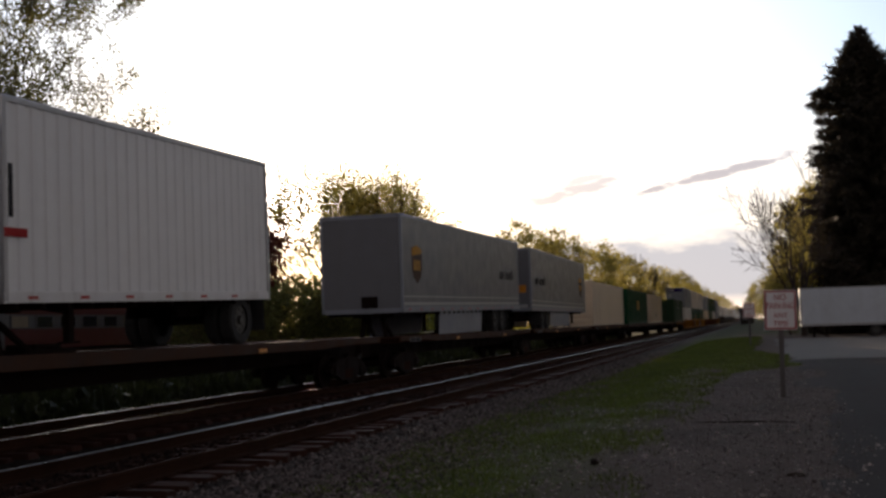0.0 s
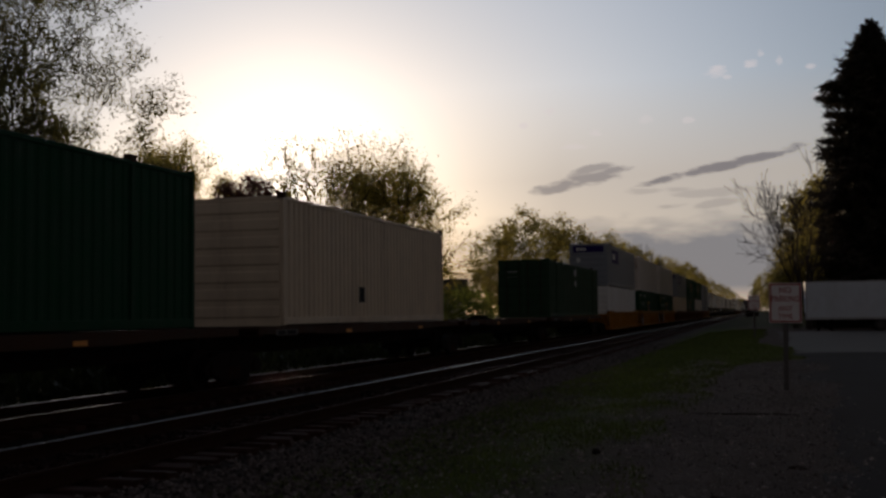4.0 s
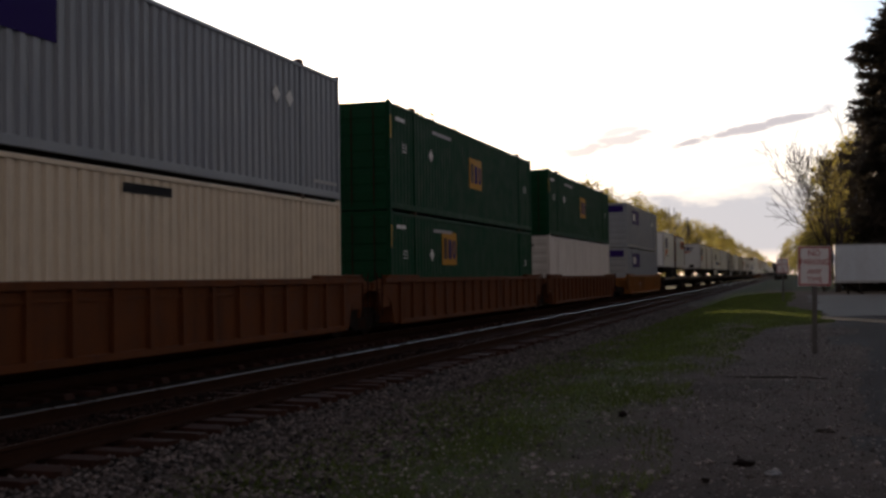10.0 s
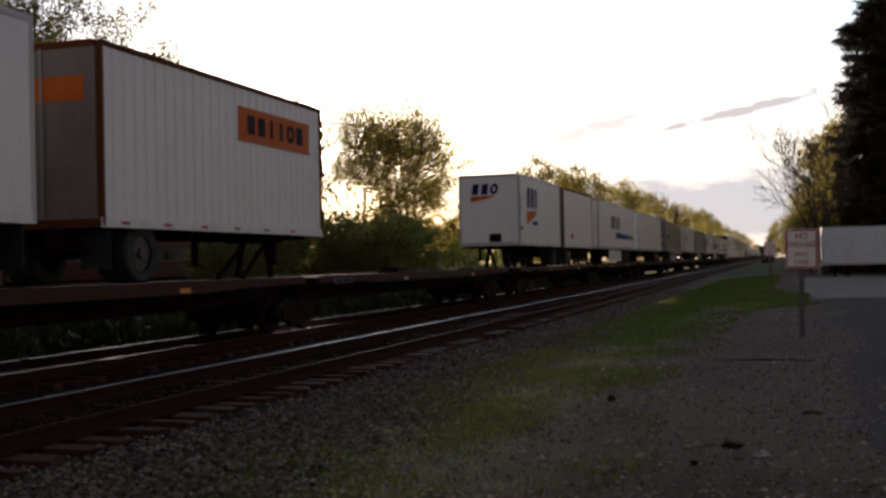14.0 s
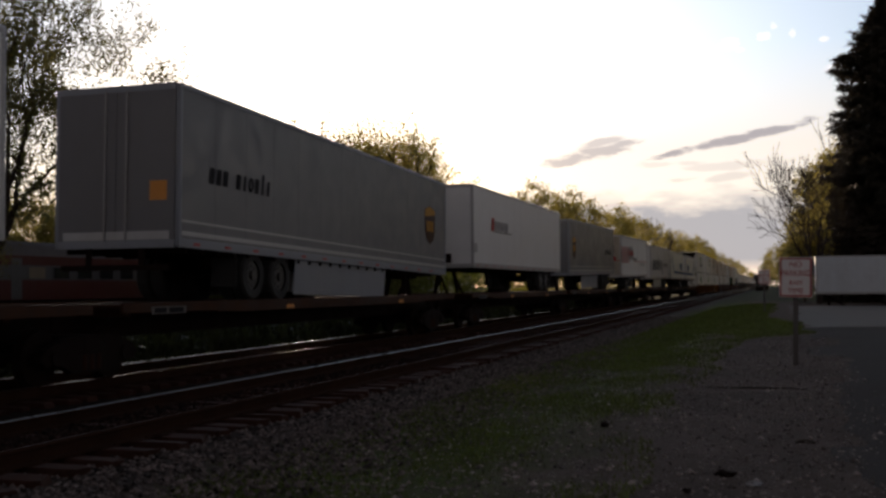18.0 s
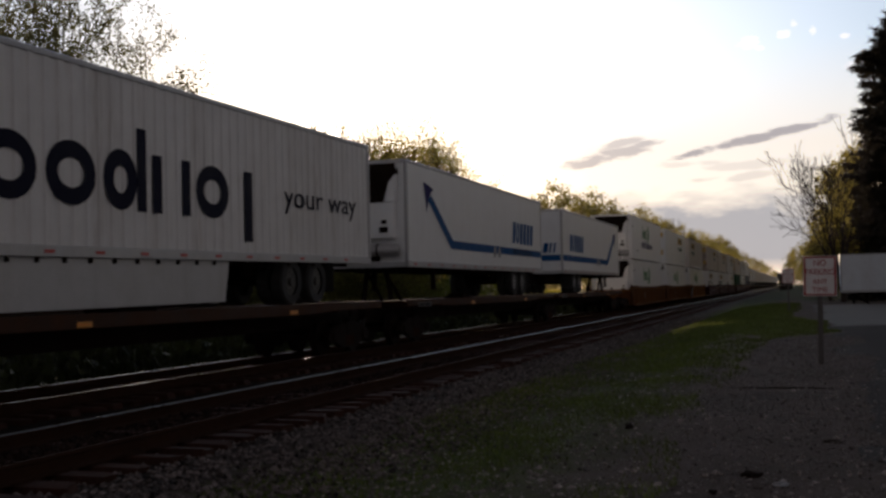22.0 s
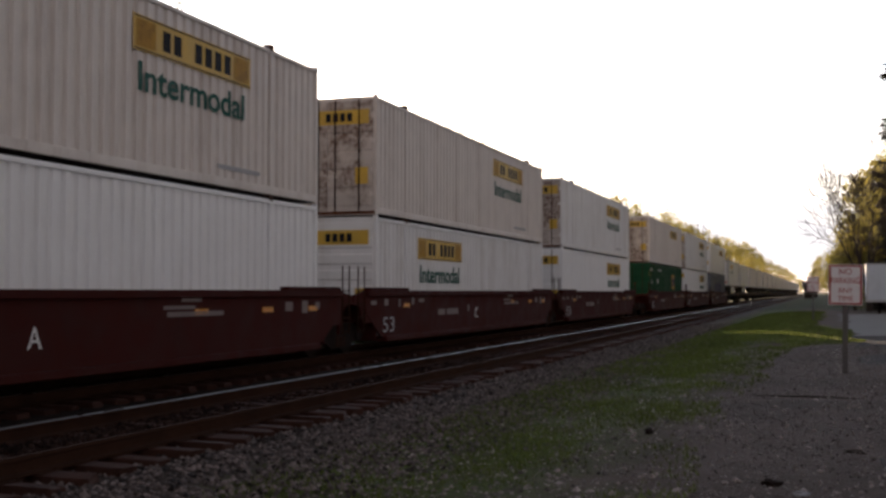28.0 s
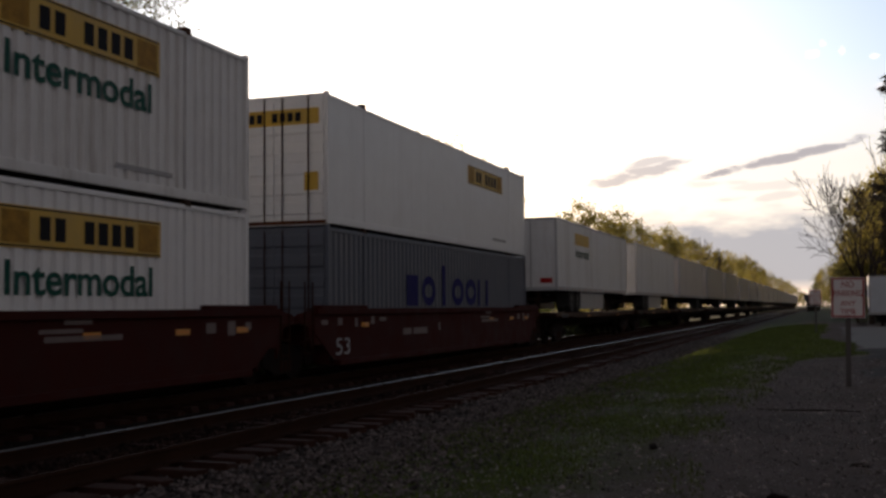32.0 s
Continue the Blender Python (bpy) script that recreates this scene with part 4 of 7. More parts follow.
        for sx in (-1, 1):
            bm = bmesh.new()
            top = 2.0 if style == "smooth" else 1.58
            tube(bm, (sx * 1.42, yy + sg * 0.1, 0.5), (sx * 1.42, yy + sg * 0.1, top), 0.018, n=6)
            tube(bm, (sx * 1.42, yy + sg * 0.45, 0.5), (sx * 1.42, yy + sg * 0.45, top), 0.018, n=6)
            for zz in (0.55, 0.85, 1.15, 1.45):
                tube(bm, (sx * 1.42, yy + sg * 0.1, zz), (sx * 1.42, yy + sg * 0.45, zz), 0.014, n=6)
            part("ladder", bm, RAIL_SIDE, ob, "rusty end ladder")
    for yy in bogies:
        bogie(ob, yy)
    if ends[0]:
        coupler(ob, y0 - 0.7, -1)
    if ends[1]:
        coupler(ob, y1 + 0.7, 1)
    return ob


def spine_car(s, length, label, bogies, ends=(True, True)):
    """A low flat platform for one trailer or container: rusty side sills, deck, hitch stand."""
    ob = thing("flat_car", label, "flat car", "flat cars of the train", at=pose(FAR, s, 0))
    k = round(length * 10)
    part_at("deck", shared(("flat_deck", k), lambda: boxes((-1.32, 1.32, 0.4, length - 0.4, 1.13, 1.19), *[(-1.3, 1.3, 0.6 + i * 1.5, 0.75 + i * 1.5, 1.0, 1.13) for i in range(int((length - 1) / 1.5))])), ob, material=DECK)
    part_at("centre_sill", shared(("flat_spine", k), lambda: boxes((-0.33, 0.33, 0.0, length, 0.62, 1.13), bevel=0.03)), ob, material=BLACK)
    for sx in (1, -1):
        part_at("side_sill", shared(("flat_sill", k, sx), lambda: prism(bmesh.new(), [(0.4, 1.22), (length - 0.4, 1.22), (length - 0.4, 1.06), (length - 3.0, 1.05), (length - 4.5, 1.0), (4.5, 1.0), (3.0, 1.05), (0.4, 1.06)], sx * 1.36 - 0.03, sx * 1.36 + 0.03)), ob, material=SILL)
    part("hitch_stand", boxes((-0.35, 0.35, length * 0.5 - 0.7, length * 0.5 + 0.5, 1.19, 1.27), (-0.28, 0.28, length * 0.5 - 0.5, length * 0.5 + 0.2, 1.27, 1.36), bevel=0.02), BLACK, ob, "folded trailer hitch")
    part("marker_board", boxes((1.39, 1.396, 1.2, 2.3, 1.02, 1.15)), POST, ob, "stencilled number panel")
    part("stencil_bar", boxes((1.396, 1.4, 1.28, 1.66, 1.04, 1.13)), INK, ob)
    part("stencil_bar", boxes((1.396, 1.4, 1.74, 2.2, 1.04, 1.13)), INK, ob)
    for i, yy in enumerate((length * 0.33, length * 0.7)):
        part("amber_reflector", boxes((1.39, 1.397, yy, yy + 0.35, 1.02, 1.1)), LAMP_AMBER, ob)
    for yy in bogies:
        bogie(ob, yy)
    if ends[0]:
        coupler(ob, 0.0, -1)
    if ends[1]:
        coupler(ob, length, 1)
    return ob

# ---- the train, from its leading end ----
TRAIN = []          # (thing, place at the clip's start, lean in degrees)


def carried(ob):
    TRAIN.append((ob, ob.matrix_basis.translation.copy(), math.degrees(ob.matrix_basis.to_euler().x)))
    return ob


def lean(ob, lead, trail, length=16.15):
    """A trailer that sits higher at one end than at the other."""
    p = ob.matrix_basis.translation.copy()
    ob.matrix_basis = pose(p.x, p.y, p.z + lead, math.degrees(math.atan((trail - lead) / length)))
    return ob


def hunt_marks(ob, at=9.7, small=True, door=True, skin=0.02):
    """Yellow name panel with dark strokes, and the word below it."""
    mark(ob, "name_panel", "side", at, at + 3.62, 1.93, 2.5, YELLOW, skin - 0.004, "yellow name panel")
    for z in (1.95, 2.46):
        mark(ob, "panel_edge", "side", at + 0.04, at + 3.58, z, z + 0.022, INK, skin - 0.008)
    for u in (at + 0.08, at + 3.02):
        mark(ob, "panel_ornament", "side", u, u + 0.52, 2.0, 2.43, DULL_GOLD, skin - 0.007, "darker scroll field")
    shapes(ob, at + 0.75, at + 2.95, 2.05, 2.38, "bb-bbbb", INK, skin - 0.007)
    if small:
        words(ob, "Intermodal", "side", at + 0.15, 1.3, 0.47, DARK_GREEN_TEXT, 3.25, skin - 0.002, bold=0.012)
    mark(ob, "number_bar", "side", 12.2, 13.7, 0.34, 0.42, MARK_GREY, skin - 0.002)
    if door:
        mark(ob, "door_panel", "end", -1.1, 1.1, 2.2, 2.55, YELLOW, -0.02, "yellow name panel")
        shapes(ob, -0.62, 0.7, 2.27, 2.47, "bb-bbbb", INK, -0.02, face="end")
        mark(ob, "door_tag", "end", 0.75, 1.08, 0.75, 1.15, YELLOW, -0.02, "small yellow panel")
        mark(ob, "door_tag", "end", -1.0, -0.75, 0.9, 1.2, MARK_GREY, -0.02)


def parcel_marks(ob):
    """Purple name panels on the side and end, and white placards."""
    p = mark(ob, "name_panel", "side", 2.35, 6.0, 1.62, 2.56, PURPLE, 0.018, "purple name panel")
    blocks(ob, "side", 2.7, 4.0, 1.86, 2.3, 3, MARK_WHITE, depth=0.013)
    mark(ob, "end_panel", "end", -1.05, 1.05, 2.28, 2.72, PURPLE, -0.02, "purple name panel")
    blocks(ob, "end", -0.85, -0.15, 2.4, 2.6, 3, MARK_WHITE, depth=-0.024)
    mark(ob, "side_number", "side", 14.7, 16.0, 0.32, 0.4, MARK_GREY, 0.018)


def placards(ob, face, u, v, n=2, size=0.36):
    for i in range(n):
        bm = bmesh.new()
        c = u + i * 0.62
        if face == "side":
            prism(bm, [(c, v - size / 2), (c + size / 2, v), (c, v + size / 2), (c - size / 2, v)], HALF - 0.012, HALF + 0.006)
        else:
            v4 = [bm.verts.new((c + a, y, v + b)) for y in (-0.06, -0.03) for a, b in ((0, -size / 2), (size / 2, 0), (0, size / 2), (-size / 2, 0))]
            bm.faces.new(v4[:4])
            for j in range(4):
                bm.faces.new((v4[j], v4[4 + j], v4[4 + (j + 1) % 4], v4[(j + 1) % 4]))
            bmesh.ops.recalc_face_normals(bm, faces=bm.faces)
        part("placard", bm, MARK_WHITE, ob, "white diamond placard")


def rail_marks(ob, u, v, small=True):
    """Yellow square with three letter-like shapes, and small white numbers."""
    mark(ob, "emblem_panel", "side", u, u + 1.45, v - 0.08, v + 0.92, GOLD, 0.018, "yellow square emblem panel")
    shapes(ob, u + 0.06, u + 0.56, v + 0.1, v + 0.74, "b", BROWN_LOGO, 0.012)
    shapes(ob, u + 0.54, u + 1.4, v + 0.1, v + 0.7, "bo", NAVY, 0.012)
    if small:
        mark(ob, "number_bar", "side", 0.5, 1.2, 2.42, 2.52, MARK_WHITE, 0.018)
        mark(ob, "number_bar", "side", 3.6, 5.4, 2.42, 2.52, MARK_GREY, 0.018)
        words(ob, "53", "side", 1.0, 1.6, 0.24, MARK_WHITE, depth=0.018)
        words(ob, "53", "side", 14.9, 1.5, 0.24, MARK_WHITE, depth=0.018)
        placards(ob, "side", 3.4, 1.75, 1)
        mark(ob, "end_emblem", "end", -1.0, -0.35, 1.9, 2.35, GOLD, -0.02)
        mark(ob, "edge_stripe", "side", 0.03, 0.09, 1.9, 2.5, YELLOW, -0.004)


def parcel_trailer(s, lead):
    ob = trailer(s, PARCEL_GREY, "grey parcel-company road trailer with a pale lower rail", lead=lead, skirt=(3.9, 9.8, GREY) if lead == "front" else (4.9, 10.9, GREY), rail_paint=GREY)
    mark(ob, "lower_band", "side", 0.1, 16.05, 1.12, 1.2, PALE_GREY, 0.008, "pale stripe")
    mark(ob, "lower_band", "side", 0.1, 16.05, 1.36, 1.4, PALE_GREY, 0.008, "pale stripe")
    sh, tx = (0.95, 12.5) if lead == "front" else (14.0, 1.0)
    bm = bmesh.new()
    prism(bm, [(sh + 0.5, 1.78), (sh + 0.85, 1.95), (sh + 1.0, 2.2), (sh + 1.0, 2.85), (sh + 0.5, 2.97), (sh, 2.85), (sh, 2.2), (sh + 0.15, 1.95)], HALF - 0.008, HALF - 0.003)
    part("shield_emblem", bm, BROWN_LOGO, ob, "brown and gold shield emblem")
    bm = bmesh.new()
    prism(bm, [(sh + 0.02, 2.62), (sh + 0.98, 2.72), (sh + 0.98, 2.84), (sh + 0.5, 2.95), (sh + 0.02, 2.84)], HALF - 0.003, HALF + 0.001)
    for i in range(3):
        box(bm, HALF - 0.003, HALF + 0.001, sh + 0.17 + i * 0.24, sh + 0.34 + i * 0.24, 2.18, 2.5)
    part("shield_gold", bm, GOLD, ob)
    shapes(ob, tx, tx + 2.6, 2.15, 2.45, "bbb-biobti", INK, 0.01, 0.15)
    if lead == "rear":
        mark(ob, "yellow_tag", "end", 0.7, 1.05, 1.75, 2.1, LAMP_AMBER, 0.0, "yellow sticker")
        mark(ob, "wear_band", "end", -1.1, 1.1, 1.05, 1.2, PALE_GREY, 0.004)
    return ob


def pup(s, lead, orange_panel=False, logo=False, roof_rail=None, ribs=0):
    ob = trailer(s, WHITE_CLEAN, "short white freight trailer with an orange panel" if orange_panel else "short white freight trailer", length=8.45, lead=lead, ribs=0.31 if orange_panel else ribs, rail_paint=roof_rail or PALE_GREY, low_paint=WHITE, end_paint=DARK_END if roof_rail else WHITE_CLEAN)
    if logo:
        shapes(ob, 1.25, 3.3, 2.5, 3.35, "bbo", NAVY, 0.006, 0.08)
        bm = bmesh.new()
        prism(bm, [(1.25, 1.78), (1.25, 2.36), (3.35, 2.4), (2.7, 2.12)], HALF - 0.008, HALF + 0.004)
        part("emblem_swoosh", bm, ORANGE, ob, "orange swoosh emblem")
        blocks(ob, "side", 2.3, 3.35, 1.8, 1.94, 6, NAVY, 0, 0.006)
        shapes(ob, -0.8, 0.4, 3.02, 3.46, "bbo", NAVY, -0.006, 0.15, face="end")
        bm = bmesh.new()
        vs = [bm.verts.new(p) for p in ((-0.78, -0.03, 2.72), (-0.78, -0.03, 2.95), (0.3, -0.03, 2.98), (-0.05, -0.03, 2.85))]
        bm.faces.new(vs)
        bmesh.ops.solidify(bm, geom=bm.faces[:], thickness=0.008)
        part("emblem_swoosh", bm, ORANGE, ob, "orange swoosh emblem")
        mark(ob, "dark_slot", "side", 0.15, 0.22, 2.2, 2.9, INK, 0.006)
        mark(ob, "red_label", "side", 0.0, 0.55, 1.55, 1.68, RED, 0.006)
    if orange_panel:
        mark(ob, "name_panel", "side", 4.45, 7.75, 2.72, 3.4, ORANGE, 0.002, "orange name panel")
        shapes(ob, 4.75, 7.45, 2.88, 3.26, "bbiiob", INK, -0.006)
        mark(ob, "end_panel", "end", -0.2, 1.0, 2.9, 3.3, ORANGE, 0.0, "orange name panel")
    return ob


def reefer_trailer(s, lead):
    """White cooling trailer with a blue stripe that kinks up into an arrow."""
    ob = trailer(s, WHITE_CLEAN, "white refrigerated road trailer with a blue kinked stripe", lead=lead, rim=ALLOY)
    if lead == "front":
        reefer_unit(ob, 1.1, TT - 0.05, WHITE_CLEAN)
        stripe = [(3.9, 1.5), (16.1, 1.5), (16.1, 1.76), (4.1, 1.76), (2.1, 3.0), (1.75, 2.85)]
        name, tip = (11.3, 14.6), 1.75
    else:
        stripe = [(0.1, 1.48), (12.2, 1.48), (14.6, 2.95), (14.25, 3.1), (11.9, 1.76), (0.1, 1.76)]
        name, tip = (1.6, 5.0), 14.6
    bm = prism(bmesh.new(), stripe, HALF - 0.006, HALF)
    part("blue_stripe", bm, BLUE_LOGO, ob, "blue stripe")
    d = 1 if lead == "rear" else -1
    bm = prism(bmesh.new(), [(tip - 0.5 * d, 3.2), (tip + 0.35 * d, 3.35), (tip + 0.1 * d, 2.5), (tip - 0.1 * d, 2.9)], HALF - 0.005, HALF + 0.001)
    part("arrow_head", bm, NAVY, ob, "dark blue arrow")
    shapes(ob, name[0], name[1], 1.95, 2.75, "bobbbb", BLUE_LOGO, 0.008, 0.2)
    if lead == "front":
        words(ob, "INTERMODAL", "side", 11.5, 1.52, 0.24, INK, 2.9, 0.004)
    else:
        mark(ob, "end_stripe", "end", -1.2, 1.2, 1.48, 1.76, BLUE_LOGO, 0.0, "blue stripe")
        shapes(ob, -0.95, 0.95, 1.86, 2.3, "ubbibu", BLUE_LOGO, -0.006, 0.2, face="end")
    for y in (8.9, 9.5):
        bm = tube(bmesh.new(), (HALF - 0.01, y, 1.55), (HALF + 0.003, y, 1.55), 0.19, n=14)
        part("round_label", bm, MARK_GREY, ob)
    return ob


def tiger_marks(ob, express):
    """Green name blocks with a curled emblem, and blue blocks under it."""
    v = 1.52
    shapes(ob, 5.4, 7.6, v, v + 0.62, "tioob", GREEN_LOGO, 0.006, 0.1)
    for j in range(4):
        arc = [-2.2 + i * 0.45 for i in range(9)]
        pts = [(8.3 + (0.78 - j * 0.16) * math.cos(a), v + 0.35 + (0.61 - j * 0.12) * math.sin(a)) for a in arc] + [(8.3 + (0.71 - j * 0.16) * math.cos(a), v + 0.35 + (0.54 - j * 0.12) * math.sin(a)) for a in arc[::-1]]
        part("emblem_arc", prism(bmesh.new(), pts, HALF - 0.012, HALF - 0.004), GREEN_LOGO, ob, "green curled line of an emblem")
    if express:
        shapes(ob, 5.2, 7.3, 0.85, 1.25, "boot", NAVY, 0.006)
        shapes(ob, 7.6, 10.6, 0.85, 1.2, "booiooo", NAVY, 0.006)
    mark(ob, "number_bar", "side", 2.3, 3.4, 0.55, 0.63, MARK_GREY, 0.008)
    mark(ob, "number_bar", "side", 0.8, 1.6, 2.1, 2.18, MARK_GREY, 0.008)


def build_train():
    C, W, T, P = container, well_car, trailer, carried
    low, high, deck = 0.36, 3.27, 1.22
    # flat cars with trailers, then with single containers
    P(pup(3.2, "rear"))
    ob = P(lean(pup(12.55, "front", ribs=0.31), -0.18, 0.02, 8.45))
    mark(ob, "dark_slot", "side", 0.12, 0.2, 2.12, 2.88, INK, 0.004)

    mark(ob, "red_label", "side", 0.0, 0.5, 1.84, 1.97, RED, -0.004)
    P(lean(parcel_trailer(30.0, "front"), -0.22, 0.0))
    P(lean(parcel_trailer(48.8, "rear"), -0.05, -0.06))
    P(C(68.1, deck, CREAM, "cream smooth-sided container on a flat car", smooth=True))
    ob = P(C(87.3, deck, GREEN, "green ribbed container on a flat car"))
    mark(ob, "emblem_panel", "side", 7.4, 8.9, 1.2, 2.0, GOLD, 0.018)
    ob = P(C(107.3, deck, CREAM, "weathered cream ribbed container on a flat car", 12.19))
    mark(ob, "dark_vent", "side", 4.6, 5.0, 0.55, 0.95, INK, 0.018)
    ob = P(C(137.9, deck, DULL_GREEN, "dull dark green ribbed container on a flat car", lead="door", pitch=0.62))
    mark(ob, "white_label", "side", 7.35, 8.05, 2.25, 2.6, MARK_GREY, 0.018)
    placards(ob, "side", 7.7, 1.82, 1)
    blocks(ob, "end", -0.9, -0.3, 2.0, 2.3, 3, MARK_GREY)
    for s0, L, b, e in ((2.0, 26.0, (2.0, 24.0), (True, True)), (29.0, 19.3, (1.8,), (True, False)), (48.3, 18.4, (-0.2, 16.6), (False, True)),
                        (67.4, 18.9, (1.8,), (True, False)), (86.4, 19.0, (-0.1,), (False, False)), (105.5, 15.8, (-0.1,), (False, False)), (121.4, 15.6, (-0.1,), (False, False)), (137.1, 18.3, (-0.1, 16.5), (False, True))):
        P(spine_car(s0, L, "rusty brown low flat car", b, e))
    # yellow articulated well car
    for i, (s0, up, lo) in enumerate(((158.9, "parcel", "white"), (178.4, "white", "rail"), (198.0, "white", "rail"))):
        w = P(W(s0, YELLOW_CAR, "ribbed", "yellow ribbed well car with rust stains", (i == 0, i == 2), (-1.55, 17.8) if i == 2 else (-1.55,)))
        well_marks(w, i)
        if up == "parcel":
            a = P(C(s0, low, WHITE, "white ribbed container under a grey one"))
            b = P(C(s0, high, GREY, "grey ribbed container with purple panels"))
            parcel_marks(b)
            placards(b, "end", -0.7, 1.75, 1)
            mark(a, "end_number", "end", -0.6, 0.5, 2.4, 2.5, MARK_GREY, -0.012)
        else:
            a = P(C(s0, low, GREEN, "green ribbed container with a yellow emblem square", lead="door" if i == 1 else "front"))
            rail_marks(a, 7.08, 1.06)
            b = P(C(s0, high, TAN_WHITE, "chalky white ribbed container with rust runs", lead="door" if i == 1 else "front"))
            mark(b, "dark_vent", "side", 7.9, 8.3, 0.28, 0.68, MARK_GREY, 0.018)
            mark(b, "end_number", "end", -0.9, 0.3, 2.45, 2.55, INK, -0.012)
    # brown articulated well car
    for i, (s0, up) in enumerate(((221.65, "parcel"), (241.1, "rail"), (260.6, "mixed"))):
        w = P(W(s0, BROWN_CAR, "ribbed", "rusty brown ribbed well car", (i == 0, i == 2), (-1.55, 17.8) if i == 2 else (-1.55,)))
        if up == "parcel":
            a = P(C(s0, low, CREAM, "cream ribbed container under a grey one"))
            mark(a, "faded_name", "side", 7.6, 9.0, 2.5, 2.66, INK, 0.018)
            mark(a, "end_number", "end", -0.6, 0.6, 2.4, 2.5, MARK_GREY, -0.012)
            b = P(C(s0, high, GREY, "grey ribbed container with purple panels"))
            parcel_marks(b)
            placards(b, "end", -0.5, 1.75, 2)
            placards(b, "side", 12.9, 2.0, 2)
        else:
            if up == "rail":
                a = P(C(s0, low, GREEN, "green ribbed container with a yellow emblem square", lead="door"))
                rail_marks(a, 4.4, 1.55)
            else:
                a = P(C(s0, low, TAN_WHITE, "chalky white ribbed container under a green one"))
                mark(a, "end_number", "end", -0.6, 0.6, 2.4, 2.5, INK, -0.012)
            b = P(C(s0, high, GREEN, "green ribbed container with a yellow emblem square", lead="door"))
            rail_marks(b, 7.4, 1.2)
    w = P(W(284.14, WORN_YELLOW, "ribbed", "faded rusty yellow ribbed well car", (True, True), (-1.55, 17.8)))
    well_marks(w, 0)
    for z in (low, high):
        b = P(C(284.14, z, GREY, "grey ribbed container with purple panels"))
        parcel_marks(b)
        if z == high:
            placards(b, "end", -0.7, 1.75, 2)
            placards(b, "side", 12.9, 2.0, 2)
    # flat cars with road trailers
    P(pup(304.9, "front", logo=True))
    P(pup(314.9, "rear", orange_panel=True, roof_rail=BROWN_CAR))
    P(pup(343.2, "front", logo=True))
    ob = P(pup(352.55, "rear", roof_rail=BROWN_CAR))
    mark(ob, "red_label", "side", 1.9, 2.5, 1.35, 1.6, RED, 0.006)
    ob = P(T(363.3, WHITE_CLEAN, "white road trailer with dark name blocks and a blue stripe", skirt=(4.5, 10.0, WHITE_CLEAN)))
    shapes(ob, 4.9, 9.2, 2.2, 3.0, "bbibi", INK, 0.008, 0.1)
    part("stripe_panel", prism(bmesh.new(), [(6.9, 1.6), (16.0, 1.6), (16.0, 1.85), (7.1, 2.0)], HALF - 0.006, HALF - 0.001), BLUE_LOGO, ob, "blue stripe")
    mark(ob, "stripe_panel", "side", 13.0, 15.9, 1.62, 1.8, GOLD, -0.002, "gold stripe")
    P(T(382.4, WHITE_CLEAN, "plain white road trailer with bright wheels", rim=ALLOY))
    P(lean(parcel_trailer(403.0, "rear"), 0.06, -0.3))
    ob = P(T(422.5, WHITE_CLEAN, "white road trailer with red and black lettering blocks", rim=ALLOY, end_paint=WHITE_CLEAN))
    blocks(ob, "side", 2.55, 5.2, 2.35, 2.7, 9, MARK_GREY, 0.1, 0.008, "lettering")
    blocks(ob, "side", 2.5, 2.95, 2.3, 2.8, 1, RED, 0.2, 0.004, "initial")
    mark(ob, "underline", "side", 3.0, 5.8, 2.28, 2.31, INK, 0.008)
    words(ob, "53", "side", 0.12, 1.45, 0.3, INK, depth=0.004)
    part("emblem", boxes((-1.0, 0.2, -0.024, -0.018, 1.75, 3.45)), WHITE_CLEAN, ob)
    bm = boxes((-1.0, 0.2, -0.03, -0.024, 1.75, 1.8), (-1.0, 0.2, -0.03, -0.024, 3.4, 3.45), (-1.0, -0.96, -0.03, -0.024, 1.8, 3.4), (0.16, 0.2, -0.03, -0.024, 1.8, 3.4), (-0.9, 0.1, -0.03, -0.024, 3.18, 3.32))
    part("emblem_frame", bm, INK, ob)
    for a, b, c, d in ((-0.9, 0.1, 2.86, 3.05), (-0.62, -0.36, 2.1, 2.84), (-0.18, 0.1, 2.1, 2.84)):
        part("emblem_shape", boxes((a, b, -0.036, -0.028, c, d)), RED, ob, "red emblem block")
    P(lean(parcel_trailer(441.2, "front"), -0.14, 0.08))
    ob = P(lean(T(461.17, WHITE, "white fluted road trailer with red stripes", lead="rear", grooves=14, rim=ALLOY, end_paint=STEEL_END), -0.1, 0.1))
    for i in range(7):
        mark(ob, "red_stripe", "side", 0.1, 3.9, 1.94 + i * 0.17, 2.025 + i * 0.17, RED, -0.002)
    mark(ob, "red_stripe", "side", 6.6, 16.05, 2.06, 2.1, RED, -0.002)
    part("name_frame", boxes((HALF - 0.006, HALF + 0.004, 3.95, 6.55, 2.35, 2.42), (HALF - 0.006, HALF + 0.004, 3.95, 6.55, 2.9, 2.97), (HALF - 0.006, HALF + 0.004, 3.95, 4.02, 2.35, 2.97), (HALF - 0.006, HALF + 0.004, 6.48, 6.55, 2.35, 2.97)), INK, ob)
    for i, z in ((0, 2.98), (1, 2.98), (2, 2.98), (3, 2.98), (0, 2.14), (1, 2.14), (2, 2.14), (3, 2.14)):
        u = (4.35, 4.75, 5.3, 5.8)[i]
        sl = 0.0 if i < 2 else 0.22
        part("emblem_bar", prism(bmesh.new(), [(u, z), (u + 0.13, z), (u + 0.13 + sl, z + 0.2), (u + sl, z + 0.2)], HALF - 0.006, HALF + 0.004), INK, ob)
